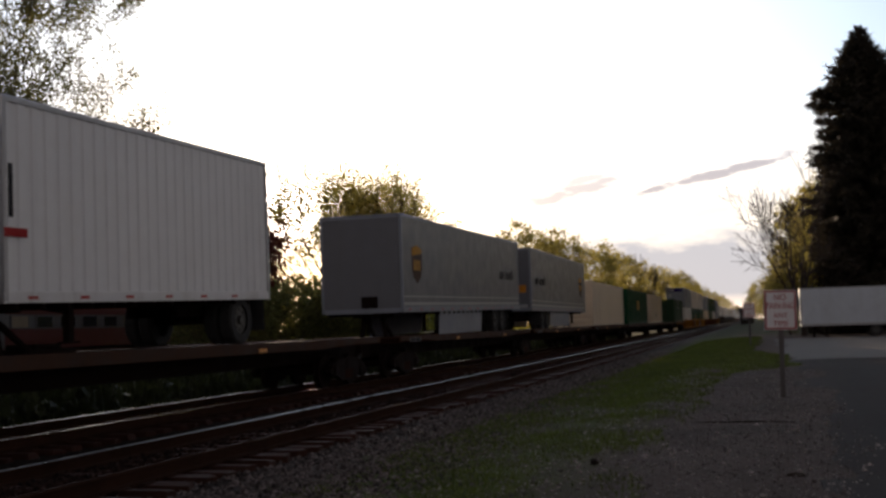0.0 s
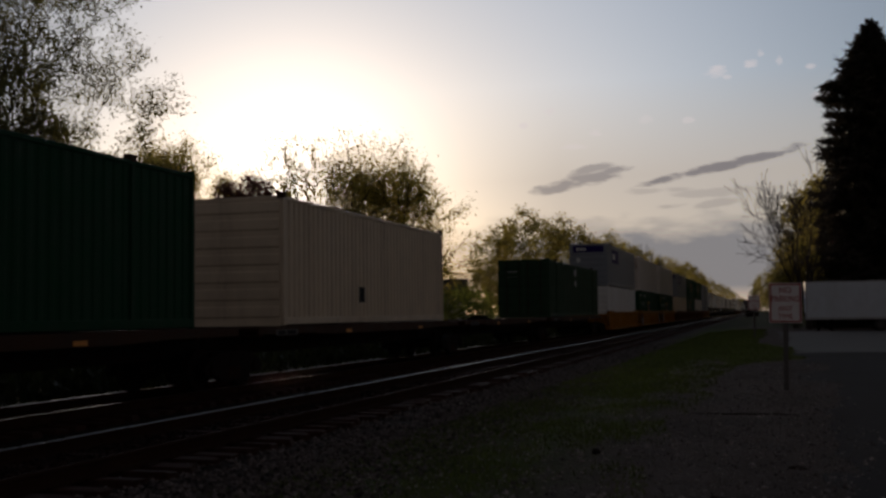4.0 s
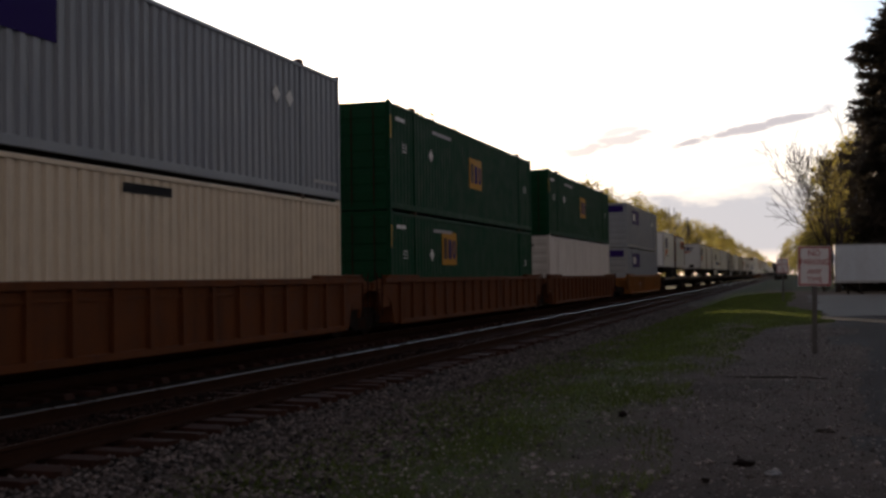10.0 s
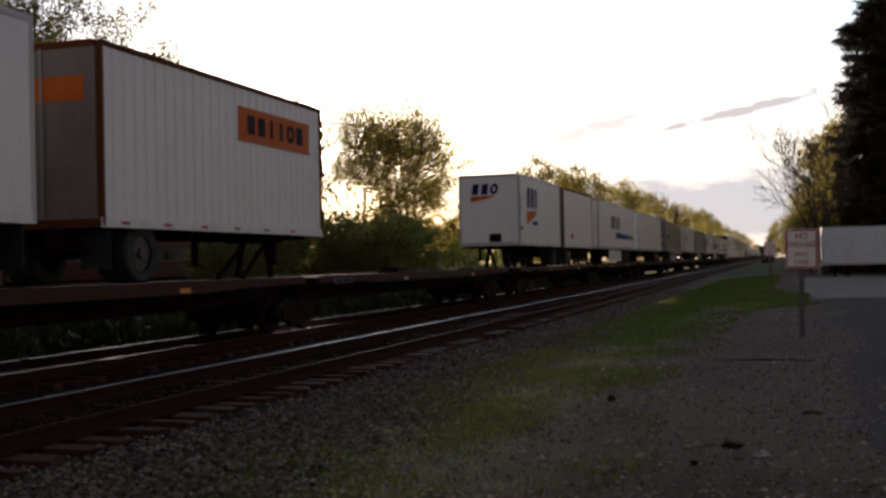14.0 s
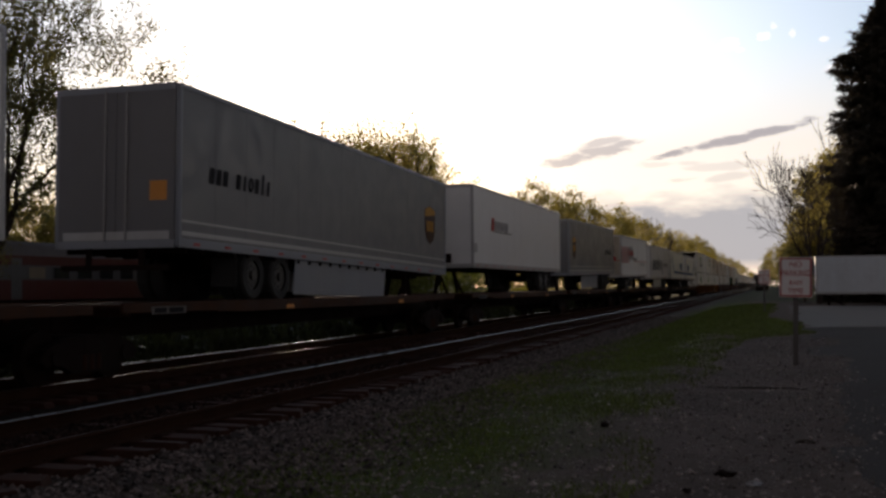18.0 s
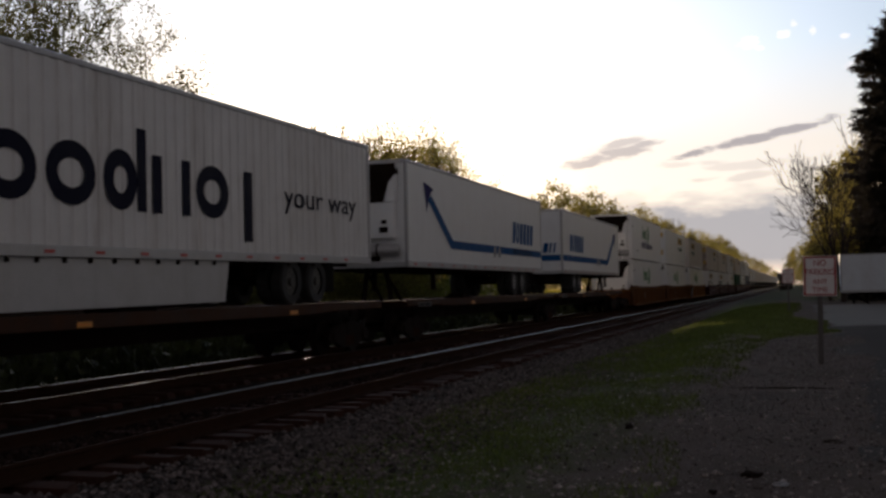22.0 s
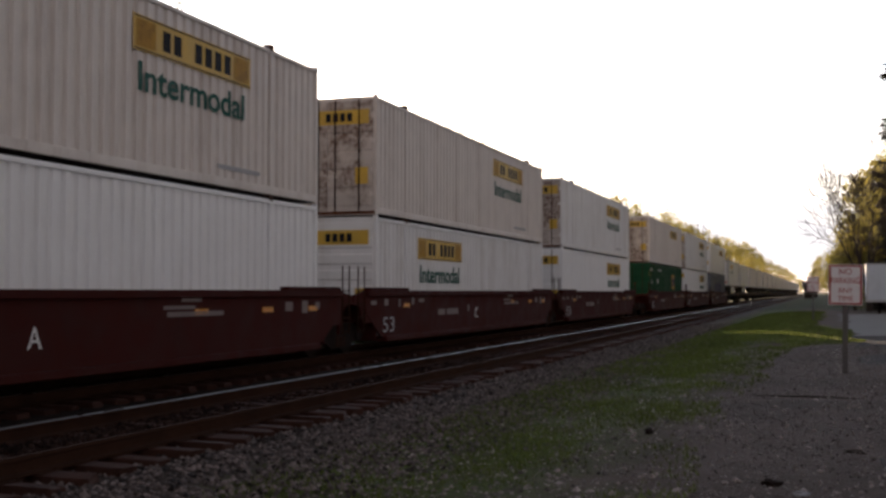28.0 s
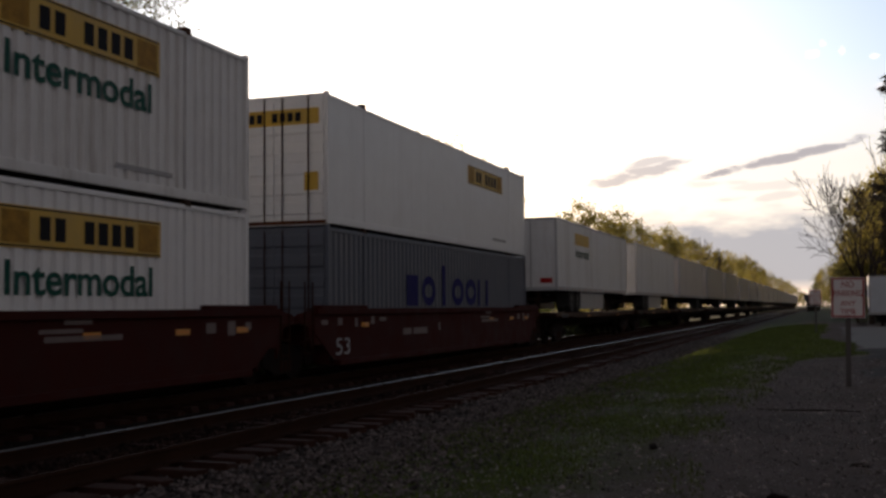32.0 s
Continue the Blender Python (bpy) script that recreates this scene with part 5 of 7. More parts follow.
    shapes(ob, 4.15, 6.4, 2.47, 2.84, "bbbibbbbb", RED, 0.0)
    words(ob, "TRUCKING INC.", "side", 6.75, 2.16, 0.2, INK, 2.1, 0.0)
    blocks(ob, "side", 11.0, 12.6, 1.78, 1.92, 7, MARK_GREY, 0, 0.004)
    blocks(ob, "side", 13.1, 14.2, 1.78, 1.92, 6, MARK_GREY, 0, 0.004)
    mark(ob, "name_plate", "end", -0.95, 0.75, 2.7, 3.12, WHITE, 0.0, "white framed name plate")
    for u0, u1, v0, v1 in ((-0.95, 0.75, 2.67, 2.7), (-0.95, 0.75, 3.12, 3.15), (-0.98, -0.95, 2.67, 3.15), (0.75, 0.78, 2.67, 3.15), (-0.9, -0.3, 3.24, 3.28), (0.0, 0.5, 3.24, 3.28), (-0.9, -0.3, 2.52, 2.56), (0.0, 0.5, 2.52, 2.56)):
        mark(ob, "plate_edge", "end", u0, u1, v0, v1, INK, 0.0)
    shapes(ob, -0.88, 0.68, 2.79, 3.03, "bbbibbbbb", RED, -0.008, face="end")
    blocks(ob, "end", -0.95, -0.3, 3.4, 3.62, 4, INK, depth=-0.004)
    mark(ob, "red_stripe", "end", -1.2, 1.2, 2.06, 2.1, RED, 0.0)
    oval = tube(bmesh.new(), (0, -0.024, 0), (0, -0.012, 0), 0.19, n=18)
    for v in oval.verts:
        v.co = Vector((0.62 + v.co.x * 1.7, v.co.y, 2.2 + v.co.z))
    part("red_seal", oval, RED, ob, "red oval seal")
    ob = P(lean(T(480.4, WHITE, "white ribbed road trailer with large dark lettering blocks", skirt=(2.7, 9.4, PALE_GREY), ribs=0.31), -0.12, 0.03))
    shapes(ob, 1.3, 10.6, 1.66, 2.62, "booduoj", DARK_NAVY, 0.008)
    words(ob, "your way", "side", 11.45, 1.9, 0.46, DARK_NAVY, 3.8, 0.006)
    blocks(ob, "end", 0.1, 0.95, 2.75, 3.0, 5, INK)
    P(reefer_trailer(499.2, "front"))
    P(reefer_trailer(519.6, "rear"))
    for s0 in (304.0, 342.4, 381.4, 421.6, 460.3, 498.5):
        nxt = {304.0: 341.0, 342.4: 380.4, 381.4: 420.2, 421.6: 458.9, 460.3: 497.4, 498.5: 536.6}[s0]
        half = (nxt - s0) / 2
        P(spine_car(s0, half, "rusty brown low flat car", (1.8,), (True, False)))
        P(spine_car(s0 + half, half, "rusty brown low flat car", (0.0, half - 1.8), (False, True)))
    # yellow well car with cooling containers
    for i, s0 in enumerate((540.9, 560.2, 580.1)):
        w = P(W(s0, WORN_YELLOW if i == 2 else RUSTED_CAR, "ribbed", "faded rusty yellow-brown ribbed well car" if i == 2 else "badly rusted brown ribbed well car", (i == 0, i == 2), (-1.55, 17.8) if i == 2 else (-1.55,)))
        well_marks(w, 2 if i == 2 else 0)
        a = P(C(s0, low, WHITE_CLEAN, "white smooth refrigerated container with green lettering blocks", smooth=True, recess=0.5))
        reefer_unit(a, 0.1, BOX_H - 0.02, WHITE_CLEAN, 0.42)
        tiger_marks(a, False)
        if i == 0:
            b = P(C(s0, high, WHITE_CLEAN, "white smooth refrigerated container with green and blue lettering", smooth=True, recess=0.5))
            reefer_unit(b, 0.1, BOX_H - 0.02, WHITE_CLEAN, 0.42)
            tiger_marks(b, True)
        else:
            b = P(C(s0, high, WHITE_CLEAN if i == 1 else TAN_WHITE, "white container with a yellow name panel", lead="door" if i == 1 else "front", smooth=i == 1))
            hunt_marks(b, 9.7 if i == 1 else 3.05, door=i == 1, skin=0.012 if i == 1 else 0.02)
    # red oxide well cars with stacked white containers
    for i, s0 in enumerate((603.93, 623.26, 642.8, 666.5, 685.8, 705.32)):
        first = i % 3 == 0
        w = P(W(s0, RED_CAR, "smooth", "dark red smooth-sided well car with white stencils", (first, i % 3 == 2), (-1.55, 17.8) if i % 3 == 2 else (-1.55,)))
        red_marks(w, i)
        if i == 3:
            a = P(C(s0, low, GREEN, "green ribbed container with a yellow emblem square", lead="door"))
            rail_marks(a, 10.35, 1.35)
        elif i == 5:
            a = P(C(s0, low, STEEL_BLUE, "slate grey ribbed container with blue lettering blocks", lead="door"))
            shapes(a, 4.4, 11.7, 1.15, 1.95, "botoou", NAVY, 0.016)
        else:
            a = P(C(s0, low, WHITE_CLEAN if i in (0, 2, 4) else WHITE, "white ribbed container under another one", lead="door" if i in (2, 4) else "front"))
            hunt_marks(a, {0: 2.76, 1: 2.82, 2: 9.7, 4: 9.75}[i], door=i in (1, 2, 4))
        b = P(C(s0, high, WHITE_CLEAN if i == 5 else (TAN_WHITE if i in (0, 1, 3) else WHITE), "white ribbed container with a yellow name panel", lead="door", smooth=i == 5))
        hunt_marks(b, 9.7, small=i not in (3, 5), skin=0.012 if i == 5 else 0.02)
        mark(b, "rust_sill", "end", -1.25, 1.25, 0.02, 0.1, BROWN_CAR, 0.0)
    # the trailers behind
    r = random.Random(5)
    s0 = 726.3
    while s0 < 1130:
        i = round(s0) % 5
        paint = (TAN_WHITE, WHITE, CREAM, PALE_GREY, TAN_WHITE)[i] if s0 > 730 else WHITE
        ob = P(T(s0, paint, "pale road trailer with a yellow panel" if s0 < 730 else "pale road trailer on a flat car", lead="rear" if i % 2 else "front", skirt=(4.5, 10.0, PALE_GREY) if i in (1, 3) else None))
        if s0 < 730:
            mark(ob, "name_panel", "side", 3.4, 6.3, 2.9, 3.4, YELLOW, 0.008, "yellow name panel")
            words(ob, "Intermodal", "side", 3.5, 2.35, 0.42, DARK_GREEN_TEXT, 2.7, 0.008)
            mark(ob, "red_tag", "end", 0.6, 1.1, 1.2, 1.4, RED, 0.0)
        elif i == 2:
            mark(ob, "name_panel", "side", 8.0, 11.0, 2.6, 3.2, GREY, 0.008)
        P(spine_car(s0 - 0.9, 19.1, "rusty brown low flat car", (1.8,) if s0 > 730 else (1.8, 17.0), (False, False)))
        s0 += 19.4 if i % 2 else 20.0


def well_marks(w, i):
    X = WELL_X - 0.078
    part("data_plate", boxes((X - 0.01, X + 0.004, 5.0, 5.55, 0.64, 1.06)), MARK_GREY, w, "pale data plate")
    for u in ((), (-0.08, 15.3), (-0.08,))[i]:
        part("black_panel", boxes((X - 0.01, X + 0.078, u, u + 0.92, 0.32, 1.42)), INK, w, "black lettered panel")
        words(w, "125T", "side", u + 0.1, 0.44, 0.3, MARK_WHITE, 0.74, x=X + 0.074)
        for k in range(4):
            part("stencil_bar", boxes((X + 0.07, X + 0.084, u + 0.2, u + 0.7 - 0.1 * (k % 2), 0.86 + k * 0.075, 0.895 + k * 0.075)), MARK_WHITE, w)
    for u in (0.95, 14.2):
        part("red_reflector", boxes((X - 0.01, X + 0.006, u, u + 0.45, 0.34, 0.45)), REFLECTOR, w)
    part("stencil_panel", boxes((X - 0.01, X + 0.006, 13.6, 14.1, 0.62, 0.98)), INK, w)
    if i == 1:
        part("blue_plate", boxes((X - 0.01, X + 0.006, 11.05, 11.6, 0.72, 1.16)), PALE_GREY, w, "pale blue-grey plate")
        for u in (8.8, 9.55, 10.3):
            part("red_emblem_shape", boxes((X - 0.01, X + 0.006, u + 0.1, u + 0.5, 0.5, 1.1)), FADED_RED, w, "faded red emblem block")


def red_marks(w, i):
    X = WELL_X - 0.082
    words(w, "53", "side", 0.1, 0.46, 0.36, MARK_GREY, 0.72, x=X)
    for u, wd, z, h in ((-0.6, 0.3, 1.12, 0.1), (1.1, 0.12, 1.05, 0.2), (4.0, 0.55, 0.8, 0.16), (4.7, 1.0, 0.8, 0.16), (6.6, 0.12, 0.86, 0.2), (10.9, 0.6, 1.26, 0.07), (10.5, 1.7, 1.02, 0.08), (10.4, 0.9, 1.14, 0.06), (14.5, 0.3, 1.05, 0.18), (15.2, 0.25, 1.0, 0.25), (15.8, 0.2, 1.08, 0.14), (0.2, 0.22, 1.1, 0.16), (2.0, 0.18, 1.1, 0.18), (2.5, 0.4, 1.16, 0.09)):
        part("stencil_bar", boxes((X, X + 0.012, u, u + wd, z, z + h)), FADED, w)
    for u in (1.45, 11.3, 13.6, 15.5):
        part("amber_reflector", boxes((X, X + 0.012, u, u + 0.4, 1.04, 1.14)), LAMP_AMBER, w)
    if i in (0, 1):
        words(w, "AC"[i], "side", 7.3, 0.66, 0.3, MARK_WHITE, 0.28, x=X)


build_train()

# ---- ground ----
def smooth(a, b, x):
    k = min(max((x - a) / (b - a), 0), 1)
    return k * k * (3 - 2 * k)


def level(x, y):
    """Height of the ground: the ballast bed of the tracks, a shallow grassy dip beside it, the flat lot."""
    bed = -0.265
    side = -0.30 + 0.22 * smooth(-4.2, -1.2, x)
    h = bed + (side - bed) * smooth(-5.9, -4.6, x)
    if x < -13:
        h = bed + (-0.45 - bed) * smooth(-13.2, -14.8, x)
    return h + 0.03 * noise.noise((x * 0.5, y * 0.35, 3.3)) + 0.015 * noise.noise((x * 1.7, y * 1.1, 1.0))


def ground_mat():
    """Gravelly earth, grass and ballast in one sheet, told apart by place and broken up by noise."""
    m = bpy.data.materials.new("ground_earth")
    m.use_nodes = True
    nt = m.node_tree
    bsdf = nt.nodes["Principled BSDF"]
    tc = nt.nodes.new("ShaderNodeTexCoord")
    sep = nt.nodes.new("ShaderNodeSeparateXYZ")
    nt.links.new(tc.outputs["Object"], sep.inputs[0])

    def noise_(sc, det=5, rough=0.6):
        n = nt.nodes.new("ShaderNodeTexNoise")
        n.inputs["Scale"].default_value, n.inputs["Detail"].default_value, n.inputs["Roughness"].default_value = sc, det, rough
        nt.links.new(tc.outputs["Object"], n.inputs["Vector"])
        return n.outputs["Fac"]

    def mth(op, a, b, clamp=False):
        n = nt.nodes.new("ShaderNodeMath")
        n.operation, n.use_clamp = op, clamp
        for i, v in enumerate((a, b)):
            if isinstance(v, (int, float)):
                n.inputs[i].default_value = v
            else:
                nt.links.new(v, n.inputs[i])
        return n.outputs[0]

    def rng(src, lo, hi):
        r = nt.nodes.new("ShaderNodeMapRange")
        r.inputs[1].default_value, r.inputs[2].default_value = lo, hi
        nt.links.new(src, r.inputs[0])
        return r.outputs[0]

    def mixc(f, a, b):
        n = nt.nodes.new("ShaderNodeMix")
        n.data_type = "RGBA"
        nt.links.new(f, n.inputs["Factor"])
        for s, v in ((n.inputs[6], a), (n.inputs[7], b)):
            if isinstance(v, tuple):
                s.default_value = (*v, 1)
            else:
                nt.links.new(v, s)
        return n.outputs[2]

    x = sep.outputs[0]
    big, mid, fine, grit = noise_(0.25), noise_(1.3), noise_(9), noise_(60, 3)
    xw = mth("ADD", x, mth("MULTIPLY", mth("SUBTRACT", mid, 0.5), 2.6))
    soil = mixc(rng(mid, 0.35, 0.65), (0.046, 0.031, 0.025), (0.096, 0.07, 0.06))
    soil = mixc(rng(grit, 0.5, 0.72), soil, (0.2, 0.175, 0.16))
    soil = mixc(mth("MULTIPLY", rng(big, 0.48, 0.6), 0.7), soil, (0.042, 0.032, 0.027))
    grass = mixc(rng(fine, 0.35, 0.65), (0.032, 0.046, 0.011), (0.083, 0.11, 0.022))
    strip = mth("MULTIPLY", rng(xw, -5.4, -4.3), rng(xw, -1.3, -2.4))
    patch = rng(mth("ADD", mid, mth("MULTIPLY", fine, 0.35)), 0.44, 0.74)
    g = mth("MULTIPLY", strip, mth("MAXIMUM", patch, rng(sep.outputs[1], 16, 45)), True)
    far = mth("MAXIMUM", rng(x, -15, -17), rng(sep.outputs[1], 90, 110), True)
    col = mixc(g, soil, grass)
    # Grass beyond the tracks is darkened: tree shade is put into its colour.
    col = mixc(far, col, mixc(rng(mid, 0.3, 0.7), (0.018, 0.026, 0.009), (0.04, 0.05, 0.016)))
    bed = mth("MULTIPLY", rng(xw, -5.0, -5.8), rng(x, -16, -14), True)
    # Bed stone near black: the shade round the train is put into its colour.
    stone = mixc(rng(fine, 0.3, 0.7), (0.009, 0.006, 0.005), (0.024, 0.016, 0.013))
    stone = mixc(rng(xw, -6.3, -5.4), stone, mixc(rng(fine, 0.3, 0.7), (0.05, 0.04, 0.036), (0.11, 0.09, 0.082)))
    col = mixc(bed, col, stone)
    nt.links.new(col, bsdf.inputs["Base Color"])
    bsdf.inputs["Roughness"].default_value = 0.95
    bsdf.inputs["Specular IOR Level"].default_value = 0.08
    b = nt.nodes.new("ShaderNodeBump")
    b.inputs["Strength"].default_value, b.inputs["Distance"].default_value = 0.7, 0.03
    nt.links.new(mth("ADD", mth("MULTIPLY", grit, 0.7), fine), b.inputs["Height"])
    nt.links.new(b.outputs[0], bsdf.inputs["Normal"])
    return m


def sheet(name, xs, ys, z, material):
    verts = [(x, y, z(x, y)) for y in ys for x in xs]
    n = len(xs)
    faces = [(j * n + i, j * n + i + 1, (j + 1) * n + i + 1, (j + 1) * n + i) for j in range(len(ys) - 1) for i in range(n - 1)]
    me = from_arrays(name, verts, faces, material)
    me.shade_smooth()
    return me


def spread(*stops):
    out = []
    for a, b, st in stops:
        out += list(np.arange(a, b, st))
    return [float(v) for v in out] + [float(stops[-1][1])]


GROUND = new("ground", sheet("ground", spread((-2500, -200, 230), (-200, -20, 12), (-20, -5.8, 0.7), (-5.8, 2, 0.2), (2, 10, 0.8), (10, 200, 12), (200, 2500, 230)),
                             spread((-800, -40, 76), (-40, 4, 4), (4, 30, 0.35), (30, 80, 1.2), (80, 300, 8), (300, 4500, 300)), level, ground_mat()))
tagged(GROUND, "gravelly earth with a grass strip beside the tracks", "ground", kind="structure")


def lot_edge(y):
    return 0.45 + 0.012 * max(y - 9, 0) + 0.1 * noise.noise((y * 0.45, 2.0, 0.0)) + 0.05 * noise.noise((y * 2.1, 5.0, 0.0))


def pavement(name, rows, left, right, z, material, label):
    """A slab with a ragged left edge and a real thickness."""
    verts, faces = [], []
    cols = 7
    for y in rows:
        a, b = left(y), right(y)
        for i in range(cols):
            x = a + (b - a) * (i / (cols - 1)) ** 2
            verts.append((x, y, z - 0.05 * (1 - smooth(a, a + 1.6, x)) + 0.012 * noise.noise((x * 0.6, y * 0.6, 9))))
        verts.append((a - 0.02, y, z - 0.12))
    n = cols + 1
    for j in range(len(rows) - 1):
        for i in range(cols - 1):
            faces.append((j * n + i, j * n + i + 1, (j + 1) * n + i + 1, (j + 1) * n + i))
        faces.append((j * n + cols, j * n, (j + 1) * n, (j + 1) * n + cols))
    me = from_arrays(name, verts, faces, material)
    return tagged(new(name, me), label, "pavement", kind="structure")


pavement("road", spread((-12, 39.4, 0.6)), lot_edge, lambda y: 40, -0.045, ASPHALT, "worn dark asphalt lane beside the gravel")
pavement("pavement", spread((39.5, 77, 1.5)), lambda y: 0.8 + 0.35 * noise.noise((y * 0.3, 0, 7)), lambda y: 60, -0.04, CONCRETE, "pale worn concrete apron")


# ---- tracks ----
def rail_profile(worn=False):
    """A rail's section; on a little-used rail only a narrow band of the head is bright."""
    top = [(0.003, 0.0006), (-0.003, 0.0006)] if worn else []
    return [(-0.066, -0.172), (0.066, -0.172), (0.066, -0.155), (0.012, -0.14), (0.012, -0.045), (0.037, -0.035), (0.037, -0.006), (0.026, 0.0), *top, (-0.026, 0.0), (-0.037, -0.006), (-0.037, -0.035), (-0.012, -0.045), (-0.012, -0.14), (-0.066, -0.155)]


def make_track(x, name, y0, y1, near_ties):
    tr = thing(name, "railway track with rusty rails on dark wooden ties", "railway track", kind="structure", at=pose(x, 0, 0))
    for sx in (-0.753, 0.753):
        bm = bmesh.new()
        worn = x == NEAR and sx > 0
        prof = rail_profile(worn)
        ys = spread((y0, 60, 12), (60, y1, 60))
        rows = [[bm.verts.new((sx + a, y, b)) for a, b in prof] for y in ys]
        n = len(prof)
        for r0, r1 in zip(rows, rows[1:]):
            for i in range(n):
                f = bm.faces.new((r0[i], r0[(i + 1) % n], r1[(i + 1) % n], r1[i]))
                f.material_index = int(i == 8 if worn else i == 7 or sx < 0 and i == 6)
        bmesh.ops.recalc_face_normals(bm, faces=bm.faces)
        me = finish("rail", bm, RAIL_SIDE)
        me.materials.append(RAIL_TOP)
        rail = new("rail", me)
        rail.parent = tr
    r = random.Random(len(name))
    tie = []
    for k in range(5):
        bm = boxes((-1.32, 1.32, -0.115, 0.115, -0.36, -0.175), bevel=0.015)
        for v in bm.verts:
            v.co += Vector((r.uniform(-0.05, 0.05), r.uniform(-0.012, 0.012), r.uniform(-0.012, 0.008)))
        tie.append(finish("tie", bm, TIE))
    plate = shared("tie_plate", lambda: boxes((-0.1, 0.1, -0.17, 0.17, -0.176, -0.165), (-0.085, -0.07, -0.12, -0.09, -0.165, -0.145), (0.07, 0.085, 0.09, 0.12, -0.165, -0.145)), RAIL_SIDE)
    rest_v, rest_f = [], []
    y, i = y0, 0
    while y < y1:
        if near_ties[0] <= y <= near_ties[1]:
            ob = part_at("tie", tie[i % 5], tr, r.uniform(-0.06, 0.06), y, r.uniform(-0.012, 0.004), rz=r.uniform(-0.02, 0.02))
            if y < 32:
                for sx in (-0.753, 0.753):
                    part_at("tie_plate", plate, ob, sx, material=RAIL_SIDE)
        elif y < 260:
            b = len(rest_v)
            rest_v += [(-1.3, y - 0.11, -0.18), (1.3, y - 0.11, -0.18), (1.3, y + 0.11, -0.18), (-1.3, y + 0.11, -0.18), (1.3, y - 0.11, -0.3), (1.3, y + 0.11, -0.3), (-1.3, y - 0.11, -0.3)]
            rest_f += [(b, b + 1, b + 2, b + 3), (b + 1, b + 4, b + 5, b + 2), (b, b + 6, b + 4, b + 1)]
        y += 0.52 + r.uniform(-0.025, 0.025)
        i += 1
    ob = new("far_tie", from_arrays("far_tie", rest_v, rest_f, TIE))
    ob.parent = tr
    ob["kind"] = "stuff"
    return tr


make_track(NEAR, "near_track", -30, 1500, (5, 75))
make_track(FAR, "far_track", -30, 1500, (10, 40))


def rocks(name, n, place, size, material, label, seed, kind="stuff", lift=0.0):
    """Many small angular stones, joined."""
    rr = np.random.RandomState(seed)
    base = np.array([(1, 0, 0), (-1, 0, 0), (0, 1, 0), (0, -1, 0), (0, 0, 1), (0, 0, -0.6)], float)
    tri = np.array([(0, 2, 4), (2, 1, 4), (1, 3, 4), (3, 0, 4), (2, 0, 5), (1, 2, 5), (3, 1, 5), (0, 3, 5)])
    V, F = [], []
    for i in range(n):
        x, y = place(rr)
        s = size(rr)
        v = base * (s * rr.uniform(0.6, 1.25, (6, 1))) * (1, 1, 0.7)
        a = rr.uniform(0, 6.28)
        c, q = math.cos(a), math.sin(a)
        v = np.stack([v[:, 0] * c - v[:, 1] * q, v[:, 0] * q + v[:, 1] * c, v[:, 2]], 1)
        v += (x, y, level(x, y) + s * 0.25 + lift)
        F.append(tri + 6 * i)
        V.append(v)
    me = from_arrays(name, np.concatenate(V).tolist(), np.concatenate(F).tolist(), material)
    return tagged(new(name, me), label, "stones", kind=kind)


def near_y(rr, a, b):
    """More places close by than far off."""
    return a * (b / a) ** rr.uniform(0, 1)


rocks("ballast_stones", 15000, lambda rr: (rr.uniform(-6.4, -5.6) if rr.rand() < 0.1 else min(rr.normal(-4.9, 0.75), -3.2 + rr.uniform(-0.6, 0.6)), near_y(rr, 5.5, 60)), lambda rr: rr.uniform(0.018, 0.045), STONE, "grey angular ballast stones by the ties", 1)
# Stones over the ties, darkened to carry the shade between the rails.
rocks("cinder_stones", 9000, lambda rr: (NEAR + rr.uniform(-0.68, 0.66), near_y(rr, 6, 55)), lambda rr: rr.uniform(0.025, 0.055), SHADED_BALLAST, "dark ballast between the rails, the shade there put into its colour", 9, lift=0.065)
rocks("gravel_stones", 13000, lambda rr: (rr.uniform(-4.4, 1.4), near_y(rr, 5, 32)), lambda rr: rr.uniform(0.006, 0.022) * (1.8 if rr.rand() < 0.14 else 1), PEBBLE, "loose gravel on bare earth", 2)


def grass_stuff():
    rr = np.random.RandomState(4)
    V, F = [], []
    k = 0
    while k < 70000:
        y = near_y(rr, 6, 85)
        x = rr.uniform(-5.0, -1.2 + 1.8 * smooth(29, 36, y) * (1 - 0.8 * smooth(43, 50, y)) + 0.6 * noise.noise((y * 0.3, 3.0, 1.0))) + 0.012 * y
        d = noise.noise((x * 0.8, y * 0.45, 2.0)) + 0.5 * noise.noise((x * 2.3, y * 1.4, 5.0))
        if 33 < y < 54 and x > -4.6:
            d += 0.6 * smooth(33, 36, y) * (1 - smooth(44, 52, y))
        if d + rr.normal(0, 0.25) < 0.12 - 0.008 * y + 0.25 * smooth(-2.4, -1.2, x) * (1 - smooth(28, 38, y)) or rr.rand() > min(1, 0.2 + y / 28):
            continue
        h = rr.uniform(0.02, 0.065) * (1 + 0.014 * y)
        a = rr.uniform(0, 6.28)
        w = 0.006 * (1 + 0.05 * y)
        z = level(x, y) - 0.01
        lx, ly = rr.uniform(-0.5, 0.5, 2) * h
        V += [(x - w * math.cos(a), y - w * math.sin(a), z), (x + w * math.cos(a), y + w * math.sin(a), z), (x + lx, y + ly, z + h)]
        F.append((3 * k, 3 * k + 1, 3 * k + 2))
        k += 1
    ob = new("grass", from_arrays("grass", V, F, GRASS))
    tagged(ob, "short spring grass along the track bed", "grass", kind="stuff")


grass_stuff()


